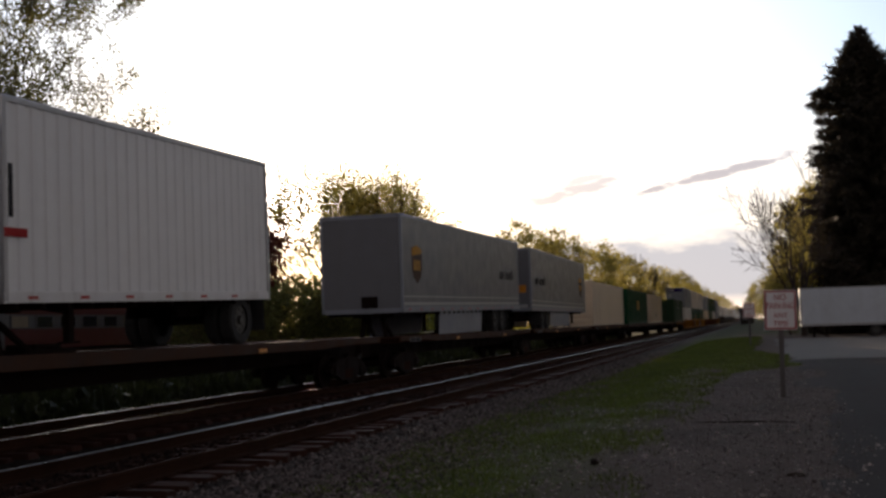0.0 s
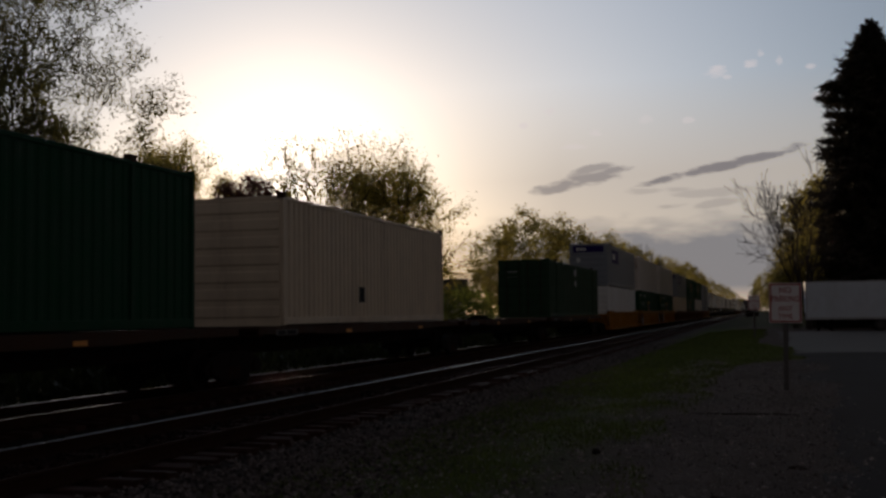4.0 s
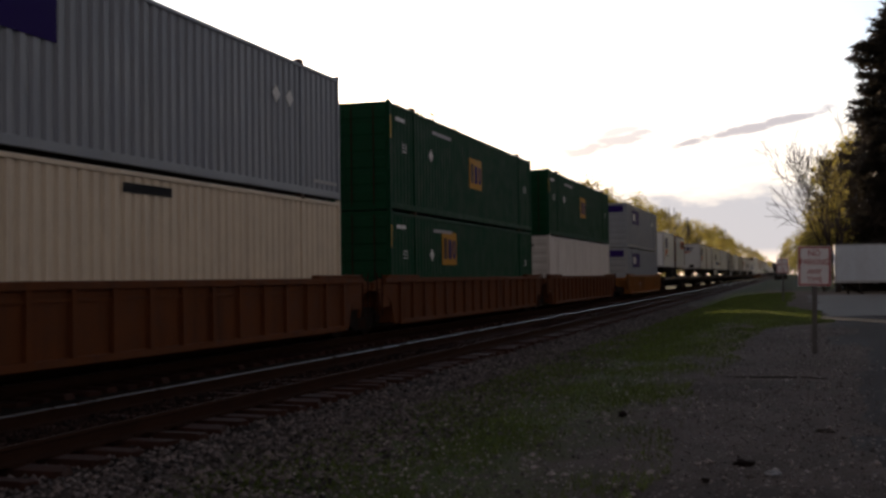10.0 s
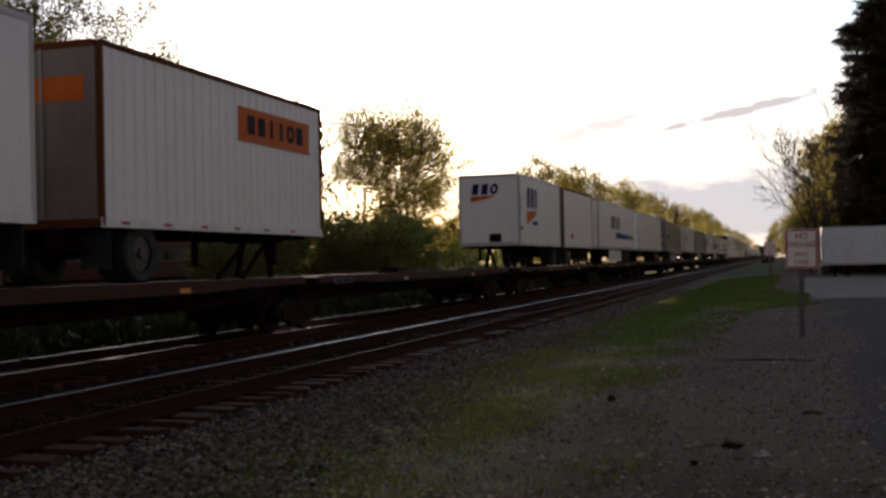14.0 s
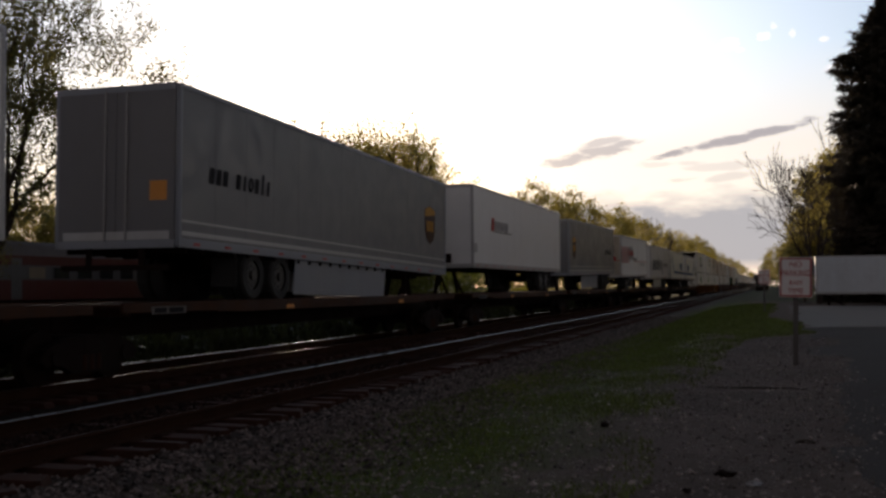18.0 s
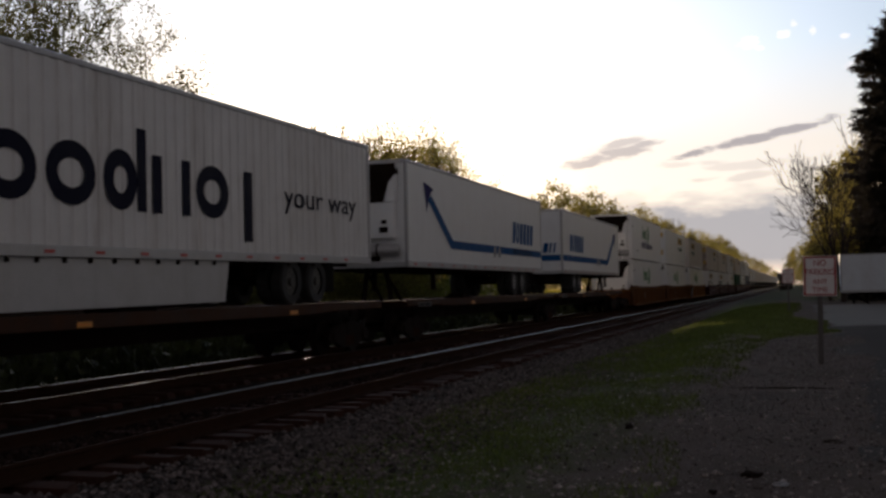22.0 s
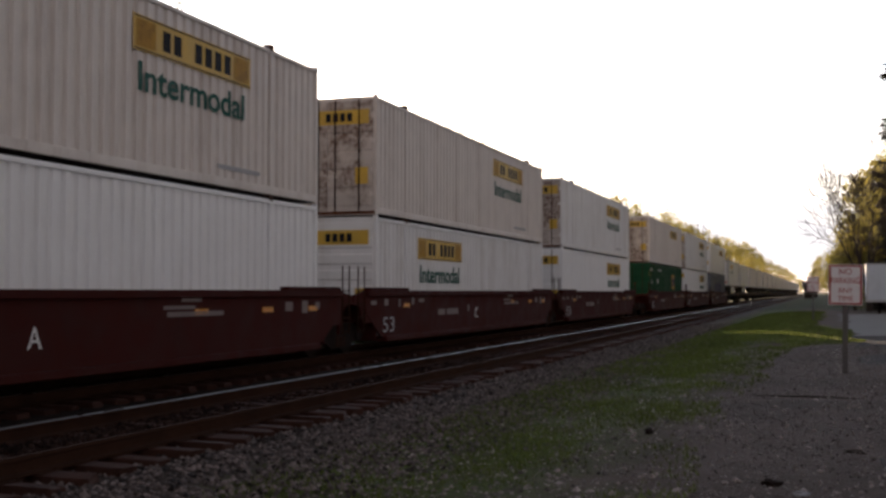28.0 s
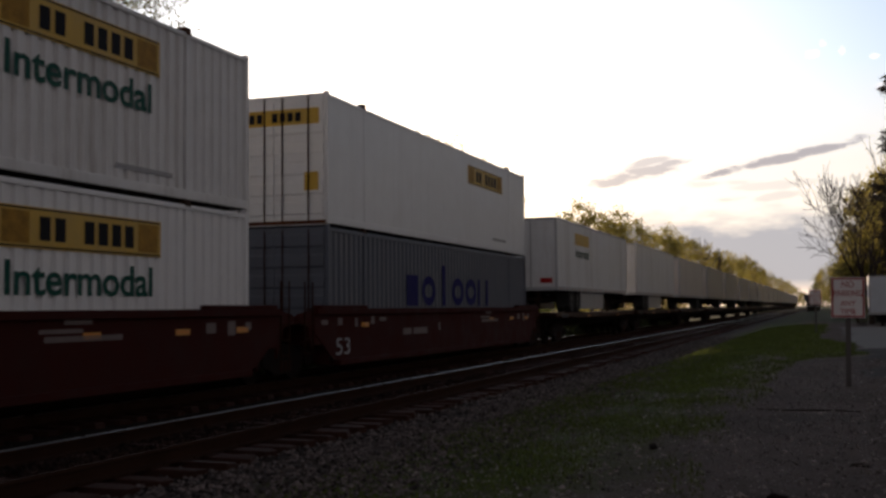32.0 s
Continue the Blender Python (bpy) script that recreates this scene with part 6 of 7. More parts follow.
def shading_scrub_stuff():
    """Low weeds and brambles along the far side of the bed, added to shade bright ground."""
    rr = np.random.RandomState(14)
    P = []
    while len(P) < 700:
        x, y = rr.uniform(-19.5, -14.4), rr.uniform(14, 120)
        h = 0.75 + 0.6 * noise.noise((x * 0.5, y * 0.2, 7.0)) + 0.35 * smooth(-15, -18, x)
        if h > 0.35:
            P.append((x, y, h))
    V, F = [], []
    for x, y, h in P:
        n = 60
        c = np.stack([x + rr.normal(0, 0.45, n), y + rr.normal(0, 0.6, n), level(x, y) + rr.uniform(0, 1, n) ** 0.8 * h], 1)
        d = rr.normal(0, 1, (n, 3)) * (0.05, 0.05, 0.12) + (0, 0, 0.05)
        s = rr.normal(0, 1, (n, 3)) * 0.06
        b = len(V)
        V += np.stack([c - s, c + d, c + s, c - d], 1).reshape(-1, 3).tolist()
        F += (np.arange(n * 4).reshape(-1, 4) + b).tolist()
    tagged(new("scrub", from_arrays("scrub", V, F, SCRUB)), "dark weeds and brambles added behind the tracks to shade the ground", "weeds", kind="stuff")


shading_scrub_stuff()


def tall_grass(at, n, size, label):
    """A clump of tall blades; the low sun on it is put into a bright leaf colour."""
    rr = np.random.RandomState(round(at[1]))
    V, F = [], []
    for k in range(n):
        x, y = rr.normal(0, size[0], 1)[0], rr.normal(0, size[1], 1)[0]
        h = size[2] * rr.uniform(0.5, 1.1) * math.exp(-0.25 * (y / size[1]) ** 2)
        a, lx, ly = rr.uniform(0, 6.28), *(rr.uniform(-0.3, 0.3, 2) * h)
        w = 0.02
        V += [(x - w * math.cos(a), y - w * math.sin(a), 0), (x + w * math.cos(a), y + w * math.sin(a), 0), (x + lx * 0.4 + w * math.cos(a), y + ly * 0.4, h * 0.6), (x + lx, y + ly, h)]
        F += [(4 * k, 4 * k + 1, 4 * k + 2), (4 * k, 4 * k + 2, 4 * k + 3)]
    ob = new("tall_grass", from_arrays("tall_grass", V, F, SUNNY))
    ob.location = at
    tagged(ob, label, "grass", kind="stuff")


tall_grass((-18.6, 84.0, -0.45), 3200, (0.7, 3.4, 1.9), "tall yellow-green grass with the low sun put into its colour")


# ---- trees ----
def grow(seed, height, width, low, tips, vase=0.0, shell=0.45, stems=1, twig=0.0065):
    """A branching skeleton that fills a crown: points are joined one by one to the limb that reaches them by the shortest way."""
    rr = np.random.RandomState(seed)
    mid, half = height * (low + 1) / 2, height * (1 - low) / 2
    pts = []
    while len(pts) < tips:
        p = rr.uniform(-1, 1, 3)
        d = np.linalg.norm(p)
        if d > 1 or d < rr.uniform(0, 1) ** 0.5 * shell:
            continue
        k = 1 - vase * max(0, -p[2]) ** 1.2
        bulge = 0.8 + 0.4 * noise.noise((p[0] * 1.6 + seed, p[1] * 1.6, p[2] * 1.6))
        pts.append((p[0] * width / 2 * k * bulge, p[1] * width / 2 * k * bulge, mid + p[2] * half * (0.92 + 0.16 * bulge - 0.08)))
    pts = np.array(pts)
    n0 = 6
    lean = rr.uniform(-0.03, 0.03, 2)
    fork = height * max(low * 0.8, 0.08)
    nodes = [np.array([lean[0] * z, lean[1] * z, z]) for z in np.linspace(0, fork if stems > 1 else height * (0.4 + 0.35 * low), n0)]
    parent = [-1] + list(range(n0 - 1))
    if stems > 1:
        for i in range(stems):
            a = 2 * math.pi * (i + rr.uniform(-0.2, 0.2)) / stems
            last = n0 - 1
            for k in (1, 2, 3):
                q = np.array([math.cos(a) * width * 0.07 * k ** 1.3, math.sin(a) * width * 0.07 * k ** 1.3, fork + (height * 0.5 - fork) * k / 3])
                nodes.append(q)
                parent.append(last)
                last = len(nodes) - 1
    length = [0.0]
    for i in range(1, len(nodes)):
        length.append(length[parent[i]] + float(np.linalg.norm(nodes[i] - nodes[parent[i]])))
    order = np.argsort(np.linalg.norm(pts - np.array([0, 0, fork]), axis=1))
    N = np.zeros((len(nodes) + 2 * len(pts), 3))
    LN = np.zeros(len(N))
    N[:len(nodes)] = nodes
    LN[:len(nodes)] = length
    n = len(nodes)
    for i in order:
        p = pts[i]
        D = N[:n] - p
        cost = np.sqrt((D ** 2).sum(1)) + 0.5 * LN[:n] * 0.55 + np.maximum(D[:, 2], 0) * 0.8
        j = int(np.argmin(cost))
        m = (N[j] * 0.5 + p * 0.5) + rr.normal(0, 0.07, 3) * np.linalg.norm(p - N[j]) + np.array([0, 0, -0.05 * np.linalg.norm(p - N[j])])
        for q in (m, p):
            N[n], LN[n] = q, LN[j] + np.linalg.norm(q - N[j])
            parent.append(j)
            j = n
            n += 1
    rad = np.zeros(n)
    kids = [0] * n
    for i in range(n - 1, 0, -1):
        if kids[i] == 0:
            rad[i] = 0.0085
        else:
            rad[i] = rad[i] ** (1 / 2.1)
        rad[parent[i]] += rad[i] ** 2.1
        kids[parent[i]] += 1
    rad[0] = rad[0] ** (1 / 2.1)
    grow_k = min(1.0, (0.013 * height + 0.03) / max(rad[0], 1e-6))
    rad = np.maximum(rad * max(grow_k, 0.35), twig)
    depth = [0] * n
    segs = []
    for i in range(1, n):
        depth[i] = 0 if i < n0 else max(1, min(4, int(4 - rad[i] / 0.05)))
        segs.append((Vector(N[parent[i]]), Vector(N[i]), float(min(rad[parent[i]], rad[i] * 1.6 + 0.004)), float(rad[i]), depth[i]))
    ends = [Vector(N[i]) for i in range(n) if kids[i] == 0]
    more = [Vector(N[i] * 0.6 + N[parent[i]] * 0.4) for i in range(n) if kids[i] == 0]
    return segs, ends + more


def forked(seed, height, width, depth=8, stems=3, fork_at=0.16, angle=26, lift=0.025, twig=0.008, tilt=(0, 0), droop=1.4, side=0.5, first=0.17):
    """A tree whose limbs split again and again, each straighter than it is bent, brought to the crown's height and width."""
    rr = np.random.RandomState(seed)
    raw, tips = [], []

    def limb(p, d, length, r, left, lev, stem):
        for i in range(3):
            d = d + rr.normal(0, 0.075, 3) + np.array([0, 0, lift])
            d /= np.linalg.norm(d)
            q = p + d * length / 3
            raw.append((p, q, r, r * 0.9, lev, stem))
            p, r = q, r * 0.9
            if left <= 1 and (i or left == 0):
                tips.append(p)
            if 0 < left and i < 2 and rr.rand() < side:
                e = d * 0.7 + rr.normal(0, 0.6, 3) - np.array([0, 0, 0.15])
                limb(p, e / np.linalg.norm(e), length * 0.8, r * 0.5, max(left - 2, 0), min(lev + 2, 4), stem)
        if left == 0:
            return
        for j in range(2 if rr.rand() < 0.85 else 3):
            e = np.cross(d, rr.normal(0, 1, 3))
            a = radians(angle) * rr.uniform(0.5, 1.35) * (0.6 if j == 0 else 1)
            limb(p, d * math.cos(a) + e / np.linalg.norm(e) * math.sin(a), length * rr.uniform(0.72, 0.95), r * (0.74 if j == 0 else 0.6), left - 1, min(lev + 1, 4), stem)

    base = height * fork_at
    r0 = 0.011 * height + 0.03
    raw.append((np.zeros(3), np.array([0.02 * base, 0.0, base]), r0 * 1.25, r0, 0, 0))
    for j in range(stems):
        a = 2 * math.pi * (j + rr.uniform(-0.25, 0.25)) / stems
        lean_ = rr.uniform(0.3, 0.9)
        d = np.array([math.cos(a) * lean_ + tilt[0], math.sin(a) * lean_ + tilt[1], 1.0])
        limb(np.array([0.02 * base, 0.0, base]), d / np.linalg.norm(d), height * first, r0 * rr.uniform(0.6, 0.8), depth - 1, 1, j)
    top = max(t[2] for t in tips)
    half = np.percentile([math.hypot(t[0], t[1]) for t in tips], 95)
    k = width / 2 / half

    def fit(p):
        return Vector((p[0] * k, p[1] * k, p[2] if p[2] <= base else base + (height - base) * ((p[2] - base) / (top - base)) ** droop))

    segs = [(fit(a), fit(b), max(u, twig), max(v, twig), lev) for a, b, u, v, lev, _ in raw]
    return segs, [fit(t) for t in tips], [q[5] for q in raw]


def tube_arrays(segs, sides=(8, 6, 4, 3, 3)):
    V, F = [], []
    for a, b, r0, r1, lev in segs:
        n = sides[min(lev, 4)]
        q = (b - a).to_track_quat("Z", "Y")
        base = len(V)
        for c, rr in ((a, r0), (b, r1)):
            for i in range(n):
                t = 2 * math.pi * i / n
                V.append(tuple(c + q @ Vector((math.cos(t) * rr, math.sin(t) * rr, 0))))
        for i in range(n):
            F.append((base + i, base + (i + 1) % n, base + n + (i + 1) % n, base + n + i))
    return V, F


def leaf_arrays(tips, count, size, jitter, seed, hang=0.0):
    """Small two-triangle leaves scattered round the twig ends."""
    rr = np.random.RandomState(seed)
    P = np.array([tuple(t) for t in tips])
    idx = rr.randint(0, len(P), count)
    C = P[idx] + rr.normal(0, jitter, (count, 3))
    A = rr.normal(0, 1, (count, 3))
    A /= np.linalg.norm(A, axis=1)[:, None]
    B = np.cross(A, rr.normal(0, 1, (count, 3)))
    B /= np.linalg.norm(B, axis=1)[:, None]
    s = (size * rr.uniform(0.6, 1.4, count))[:, None]
    V = np.stack([C - A * s, C + B * s * 0.55, C + A * s, C - B * s * 0.55], 1).reshape(-1, 3)
    F = np.arange(count * 4).reshape(-1, 4)
    return V.tolist(), F.tolist()


def tree(at, seed, height, width, leaf, per_tip, size, label, low=0.2, tips=450, jitter=0.2, vase=0.3, shell=0.45, stems=1, name="tree", group="trees behind the railway", twig=0.0065, thin=None, split=None):
    """thin: a direction in which leaves are sparser, partly to imitate sun glare washing out the crown. split: settings
    of forked(), for a tree whose limbs show; its leaves are then counted in thousands.
    """
    ob = thing(name, label, "tree", group, at=pose(*at))
    if split:
        segs, ends, stem = forked(seed, height, width, twig=twig, **split)
    else:
        segs, ends = grow(seed, height, width, low, tips, vase, shell, stems, twig)
        stem = [0] * len(segs)
    V, F = tube_arrays([s for s in segs if s[4] == 0])
    part("trunk", from_arrays("trunk", V, F, BARK), BARK, ob)
    for j in range(max(stem) + 1):
        V, F = tube_arrays([q for q, k in zip(segs, stem) if q[4] > 0 and k == j])
        part("bough", from_arrays("bough", V, F, BARK), BARK, ob)
    if thin:
        rl = random.Random(seed)
        ends = [e for e in ends if e.x * thin[0] + e.y * thin[1] < -0.04 * width or rl.random() < 0.6]
    if per_tip:
        V, F = leaf_arrays(ends, int(per_tip * (1000 if split else len(ends))), size, jitter, seed)
        part("crown", from_arrays("crown", V, F, leaf), leaf, ob)
    return ob


def polar(az, dist, z=-0.45):
    return (-dist * math.sin(radians(az)), dist * math.cos(radians(az)), z)


SPRING = "tall tree in thin spring leaf behind the tracks"
tree(polar(40.2, 37), 11, 18.2, 11.4, LEAF_NEAR, 135, 0.051, SPRING, jitter=0.2, twig=0.011, split=dict(depth=6, stems=4, fork_at=0.15, angle=31, side=0.75, first=0.14, droop=1.25))
tree(polar(47.5, 38), 12, 17, 11, LEAF_NEAR, 95, 0.052, SPRING, jitter=0.2, twig=0.011, split=dict(depth=6, stems=3, fork_at=0.18, angle=31, side=0.75, first=0.14, droop=1.25))
tree(polar(30.6, 88), 13, 16.4, 10.6, LEAF_SPRING, 34, 0.085, "slender tree in thin spring leaf", jitter=0.42, twig=0.018, split=dict(depth=5, stems=5, fork_at=0.2, angle=28, side=0.6, droop=0.95))
tree(polar(26.9, 70), 14, 11.2, 7.6, LEAF_RED, 85, 0.08, "dense dark red-leaved tree", 0.03, 700, 0.33, 0.0, 0.3)
tree(polar(21.6, 78), 15, 15.4, 16.4, LEAF_SPRING, 44, 0.08, "broad backlit tree in thin spring leaf", jitter=0.34, twig=0.022, thin=(-0.93, -0.37), split=dict(depth=6, stems=7, fork_at=0.07, angle=28, side=0.55, droop=1.1))
tree(polar(19.3, 80), 16, 15.0, 8.6, LEAF_SPRING, 17, 0.085, "broad backlit tree in thin spring leaf", jitter=0.42, twig=0.018, split=dict(depth=5, stems=5, fork_at=0.2, angle=28, side=0.6, droop=1.0))
tree(polar(19.6, 62), 17, 4.6, 7.5, LEAF_GREEN, 22, 0.08, "low round green tree", 0.05, 350, 0.25, 0.0, 0.3)
tree(polar(23.2, 66), 18, 3.6, 7.0, LEAF_GREEN, 20, 0.08, "low round green bush", 0.03, 300, 0.25, 0.0, 0.3, name="bush")
tree(polar(15.6, 70), 21, 3.6, 6.0, LEAF_GREEN, 20, 0.08, "low round green bush", 0.03, 300, 0.25, 0.0, 0.3, name="bush")
for seed, az, d, h, w in ((61, 25.4, 60, 4.6, 6.5), (62, 23.6, 63, 5.2, 6.5), (63, 21.8, 60, 4.8, 6.5), (64, 20.2, 66, 5.4, 6.5), (66, 28.6, 64, 4.2, 6.0)):
    tree(polar(az, d), seed, h, w, LEAF_UNDER, 36, 0.085, "tangled brown-green undergrowth below the trees", 0.02, 300, 0.3, 0.0, 0.2, name="bush")
tree(polar(34.4, 95), 19, 9.5, 5.5, LEAF_SPRING, 26, 0.1, "young tree at the edge of the wood", 0.3, 220, 0.3)
tree(polar(32.4, 92), 20, 7.6, 9.5, LEAF_GREEN, 55, 0.1, "green bushy tree at the edge of the wood", 0.1, 300, 0.35, 0.0)
tree(polar(36.6, 98), 22, 8.8, 5.0, LEAF_SPRING, 26, 0.1, "young tree at the edge of the wood", 0.3, 220, 0.3)

far_tree = [tree((0, 0, -500), 30 + i, 14, (11, 13, 10)[i], LEAF_FAR, 22, 0.17, "far deciduous tree in spring leaf", 0.1, 420, 0.38, 0.25, 0.45, name="far_tree", group="woods along the railway") for i in range(3)]
rt = random.Random(8)


def far_copy(i, x, y, h, label=None):
    ob = copy_thing(far_tree[i], Matrix.Translation((x, y, -0.45)) @ Matrix.Rotation(rt.uniform(0, 6.28), 4, "Z"))
    ob.scale = (h / 14 * rt.uniform(0.9, 1.15), h / 14 * rt.uniform(0.9, 1.15), h / 14)
    if label:
        ob["label"] = label
    return ob


for az, d, h in ((13.6, 112, 11.2), (12.0, 122, 13.6), (10.6, 130, 13.4), (9.2, 138, 13.0), (8.0, 150, 12.8), (6.9, 172, 13.0), (5.6, 200, 12.8), (4.9, 230, 13.4), (4.2, 260, 14.2), (3.7, 290, 14.4), (3.2, 330, 13.6), (2.7, 370, 13.2), (2.2, 420, 12.6), (1.8, 480, 11.6), (1.4, 560, 11), (1.0, 680, 10), (0.7, 850, 10), (0.3, 1000, 10),
                 (14.6, 104, 7.0), (13.0, 116, 7.0), (11.2, 124, 7.5), (9.9, 132, 7.5), (8.6, 144, 7.5), (7.4, 160, 8.0), (6.3, 186, 8.5), (37.5, 104, 10), (40, 100, 10), (43, 96, 11), (46, 92, 12), (50, 88, 13), (54, 84, 13), (29, 118, 9.5), (26.5, 122, 9), (24, 125, 8), (21, 122, 8), (18.5, 118, 7.5), (16.5, 110, 7.0), (34, 110, 9), (31.5, 115, 8), (27.6, 92, 7.4), (29.4, 96, 8.6), (33.2, 90, 8.0), (35.2, 92, 9.6), (36.8, 88, 8.6), (38.6, 92, 9.8), (40.6, 86, 9.0), (42.4, 90, 10)):
    far_copy(rt.randrange(3), -d * math.sin(radians(az)), d * math.cos(radians(az)), h)
# From (36, 70) on: unseen trees added around the lens to cut skylight.
for i, (x, y, h) in enumerate(((6.5, 112, 9.5), (5.0, 150, 9.0), (5.5, 175, 11), (3.0, 240, 11), (2.0, 300, 12), (-1.0, 420, 11), (9.5, 130, 12), (14, 125, 16), (24, 120, 17), (36, 110, 16), (50, 100, 15),
                               (36, 70, 12), (40, 45, 12), (40, 20, 11), (40, -5, 11), (30, -38, 10), (12, -45, 10), (-6, -48, 10))):
    far_copy(i % 3, x, y, h)
# Unseen tree belt added behind the spruces to darken the far train.
for k in range(64):
    y = 112 + 9 * k + rt.uniform(-2, 2)
    far_copy(k % 3, 0.042 * y + 3 + (k % 3) * 4 + rt.uniform(-1, 1), y, rt.uniform(16, 20))
for ob in far_tree:
    for o in ob.children_recursive:
        bpy.data.objects.remove(o)
    bpy.data.objects.remove(ob)

tree((3.5, 89, -0.1), 41, 15.0, 12.6, LEAF_SPRING, 0, 0.07, "bare tree with a fan of fine twigs", group="trees beside the lot", twig=0.019, split=dict(depth=6, stems=6, fork_at=0.12, side=0.5, angle=25, lift=0.02, droop=1.1, tilt=(-0.12, 0)))
tree(polar(6.0, 180), 42, 13.4, 10, LEAF_SPRING, 0, 0.1, "bare tree far along the railway", twig=0.03, split=dict(depth=6, stems=4, fork_at=0.2))

tree((2.6, 94, -0.1), 43, 8.0, 4.6, LEAF_FAR, 26, 0.09, "bushy young tree in thin yellow leaf", 0.05, 500, 0.3, 0.2, 0.3, 3, group="trees beside the lot", twig=0.012)


def spruce(at, seed, height, radius, label):
    ob = thing("spruce", label, "tree", "spruces beside the lot", at=pose(*at))
    r = random.Random(seed)
    V, F = tube_arrays([(Vector((0, 0, 0)), Vector((0, 0, height * 0.6)), 0.3, 0.15, 0), (Vector((0, 0, height * 0.6)), Vector((0, 0, height)), 0.15, 0.01, 0)])
    part("trunk", from_arrays("trunk", V, F, BARK), BARK, ob)
    segs, NV, NF = [], [], []
    steps = ((0.0, 0.0), (0.03, 0.09), (0.09, 0.24), (0.15, 0.46), (0.23, 0.7), (0.42, 0.84), (0.64, 1.0), (1.0, 1.0))
    count = int(height * 62)
    for i in range(count):
        z = height * (0.015 + 0.98 * (1 - (1 - (i + r.random()) / count) ** 0.86))
        k = max(1 - z / height, 0.0)
        lo, hi = next((p, q) for p, q in zip(steps, steps[1:]) if k <= q[0])
        reach = radius * (lo[1] + (hi[1] - lo[1]) * (k - lo[0]) / (hi[0] - lo[0])) + 0.12
        a = r.uniform(0, 6.28)
        lump = 0.9 + 0.32 * noise.noise((math.cos(a) * 1.4, math.sin(a) * 1.4, z * 0.38 + seed))
        ln = reach * lump * r.uniform(0.55, 1.0) ** 0.5
        rise = (0.5 - 1.9 * min(k, 0.5)) * ln * 0.45 + r.uniform(-0.1, 0.1) * ln
        p0 = Vector((0, 0, z))
        mid = Vector((math.cos(a) * ln * 0.6, math.sin(a) * ln * 0.6, z + rise * 0.8 - 0.05 * ln))
        p1 = Vector((math.cos(a) * ln, math.sin(a) * ln, z + rise + 0.05 * ln))
        segs += [(p0, mid, 0.03, 0.018, 3), (mid, p1, 0.018, 0.006, 3)]
        m = max(4, int(ln * 7))
        out = Vector((math.cos(a), math.sin(a), 0.15))
        for j in range(m):
            t = 0.15 + 0.85 * (j + r.random()) / m
            c = p0.lerp(mid, t / 0.6) if t < 0.6 else mid.lerp(p1, (t - 0.6) / 0.4)
            for _ in range(5):
                wv = 0.6 * min(1, 0.35 + reach / 3)
                d = Vector((r.uniform(-1, 1), r.uniform(-1, 1), r.uniform(-0.8, 0.75))) * wv + out * 0.2 * wv
                side = d.cross(Vector((r.uniform(-1, 1), r.uniform(-1, 1), r.uniform(-1, 1)))).normalized() * 0.07
                b = len(NV)
                NV += [tuple(c - side), tuple(c + side), tuple(c + d)]
                NF.append((b, b + 1, b + 2))
    V, F = tube_arrays(segs)
    part("branch_frame", from_arrays("branch_frame", V, F, BARK), BARK, ob)
    part("needle_mass", from_arrays("needle_mass", NV, NF, NEEDLE), NEEDLE, ob)
    return ob


spruce((9.5, 96, -0.1), 5, 26.1, 6.1, "tall dense dark spruce with a ragged top")
spruce((17.5, 99, -0.1), 6, 24.0, 6.4, "dense dark spruce beside a taller one")
spruce((7.2, 97, -0.1), 7, 12.5, 3.6, "dense dark spruce beside a taller one")

# ---- beside the lot ----
def no_parking(at, size, yaw, label, tilt=0.0, post=None):
    """A red-lettered sign on a post; its face looks back along the track."""
    x, y, z = at
    w, h = size
    ob = thing("no_parking_sign", label, "sign", "signs beside the lot", at=pose(x, y, z, 0, tilt, yaw))
    top, base = 1.15 + h if post is None else post + h, 0.0
    lo = top - h
    bm = boxes((-0.03, 0.03, 0.02, 0.055, -0.3, top - 0.1), (-0.045, -0.03, 0.03, 0.036, -0.3, top - 0.1), (0.03, 0.045, 0.03, 0.036, -0.3, top - 0.1))
    part("post", bm, POST, ob, "dull steel post")
    part("panel", boxes((-w / 2, w / 2, 0.0, 0.012, lo, top), bevel=0.004), SIGN_FACE, ob, "pale sign panel")
    b = 0.028 * w / 0.6
    part("border", boxes((-w / 2 + 0.012, w / 2 - 0.012, -0.004, 0.0, lo + 0.012, lo + 0.012 + b), (-w / 2 + 0.012, w / 2 - 0.012, -0.004, 0.0, top - 0.012 - b, top - 0.012), (-w / 2 + 0.012, -w / 2 + 0.012 + b, -0.004, 0.0, lo + 0.012 + b, top - 0.012 - b), (w / 2 - 0.012 - b, w / 2 - 0.012, -0.004, 0.0, lo + 0.012 + b, top - 0.012 - b)), RED, ob, "red border line")
    for text, fw, v, fh in (("NO", 0.36, 0.75, 0.15), ("PARKING", 0.86, 0.53, 0.15), ("ANY", 0.44, 0.3, 0.125), ("TIME", 0.46, 0.1, 0.125)):
        words(ob, text, "end", -fw * w / 2, lo + v * h, fh * h, RED, fw * w, depth=0.026)
    for zz in (lo + 0.06 * h, top - 0.05 * h):
        part("bolt", tube(bmesh.new(), (0, -0.008, zz), (0, 0.0, zz), 0.012, n=8), GALV, ob)
    return ob


no_parking((0.4, 21.2, -0.1), (0.59, 0.75), -2, "red and white no-parking sign on a thin dull steel post", 1.0, 1.29)
no_parking((-0.4, 59.5, -0.15), (0.6, 0.77), -2, "faded red and white no-parking sign farther along the lot", 0.0, 1.6)


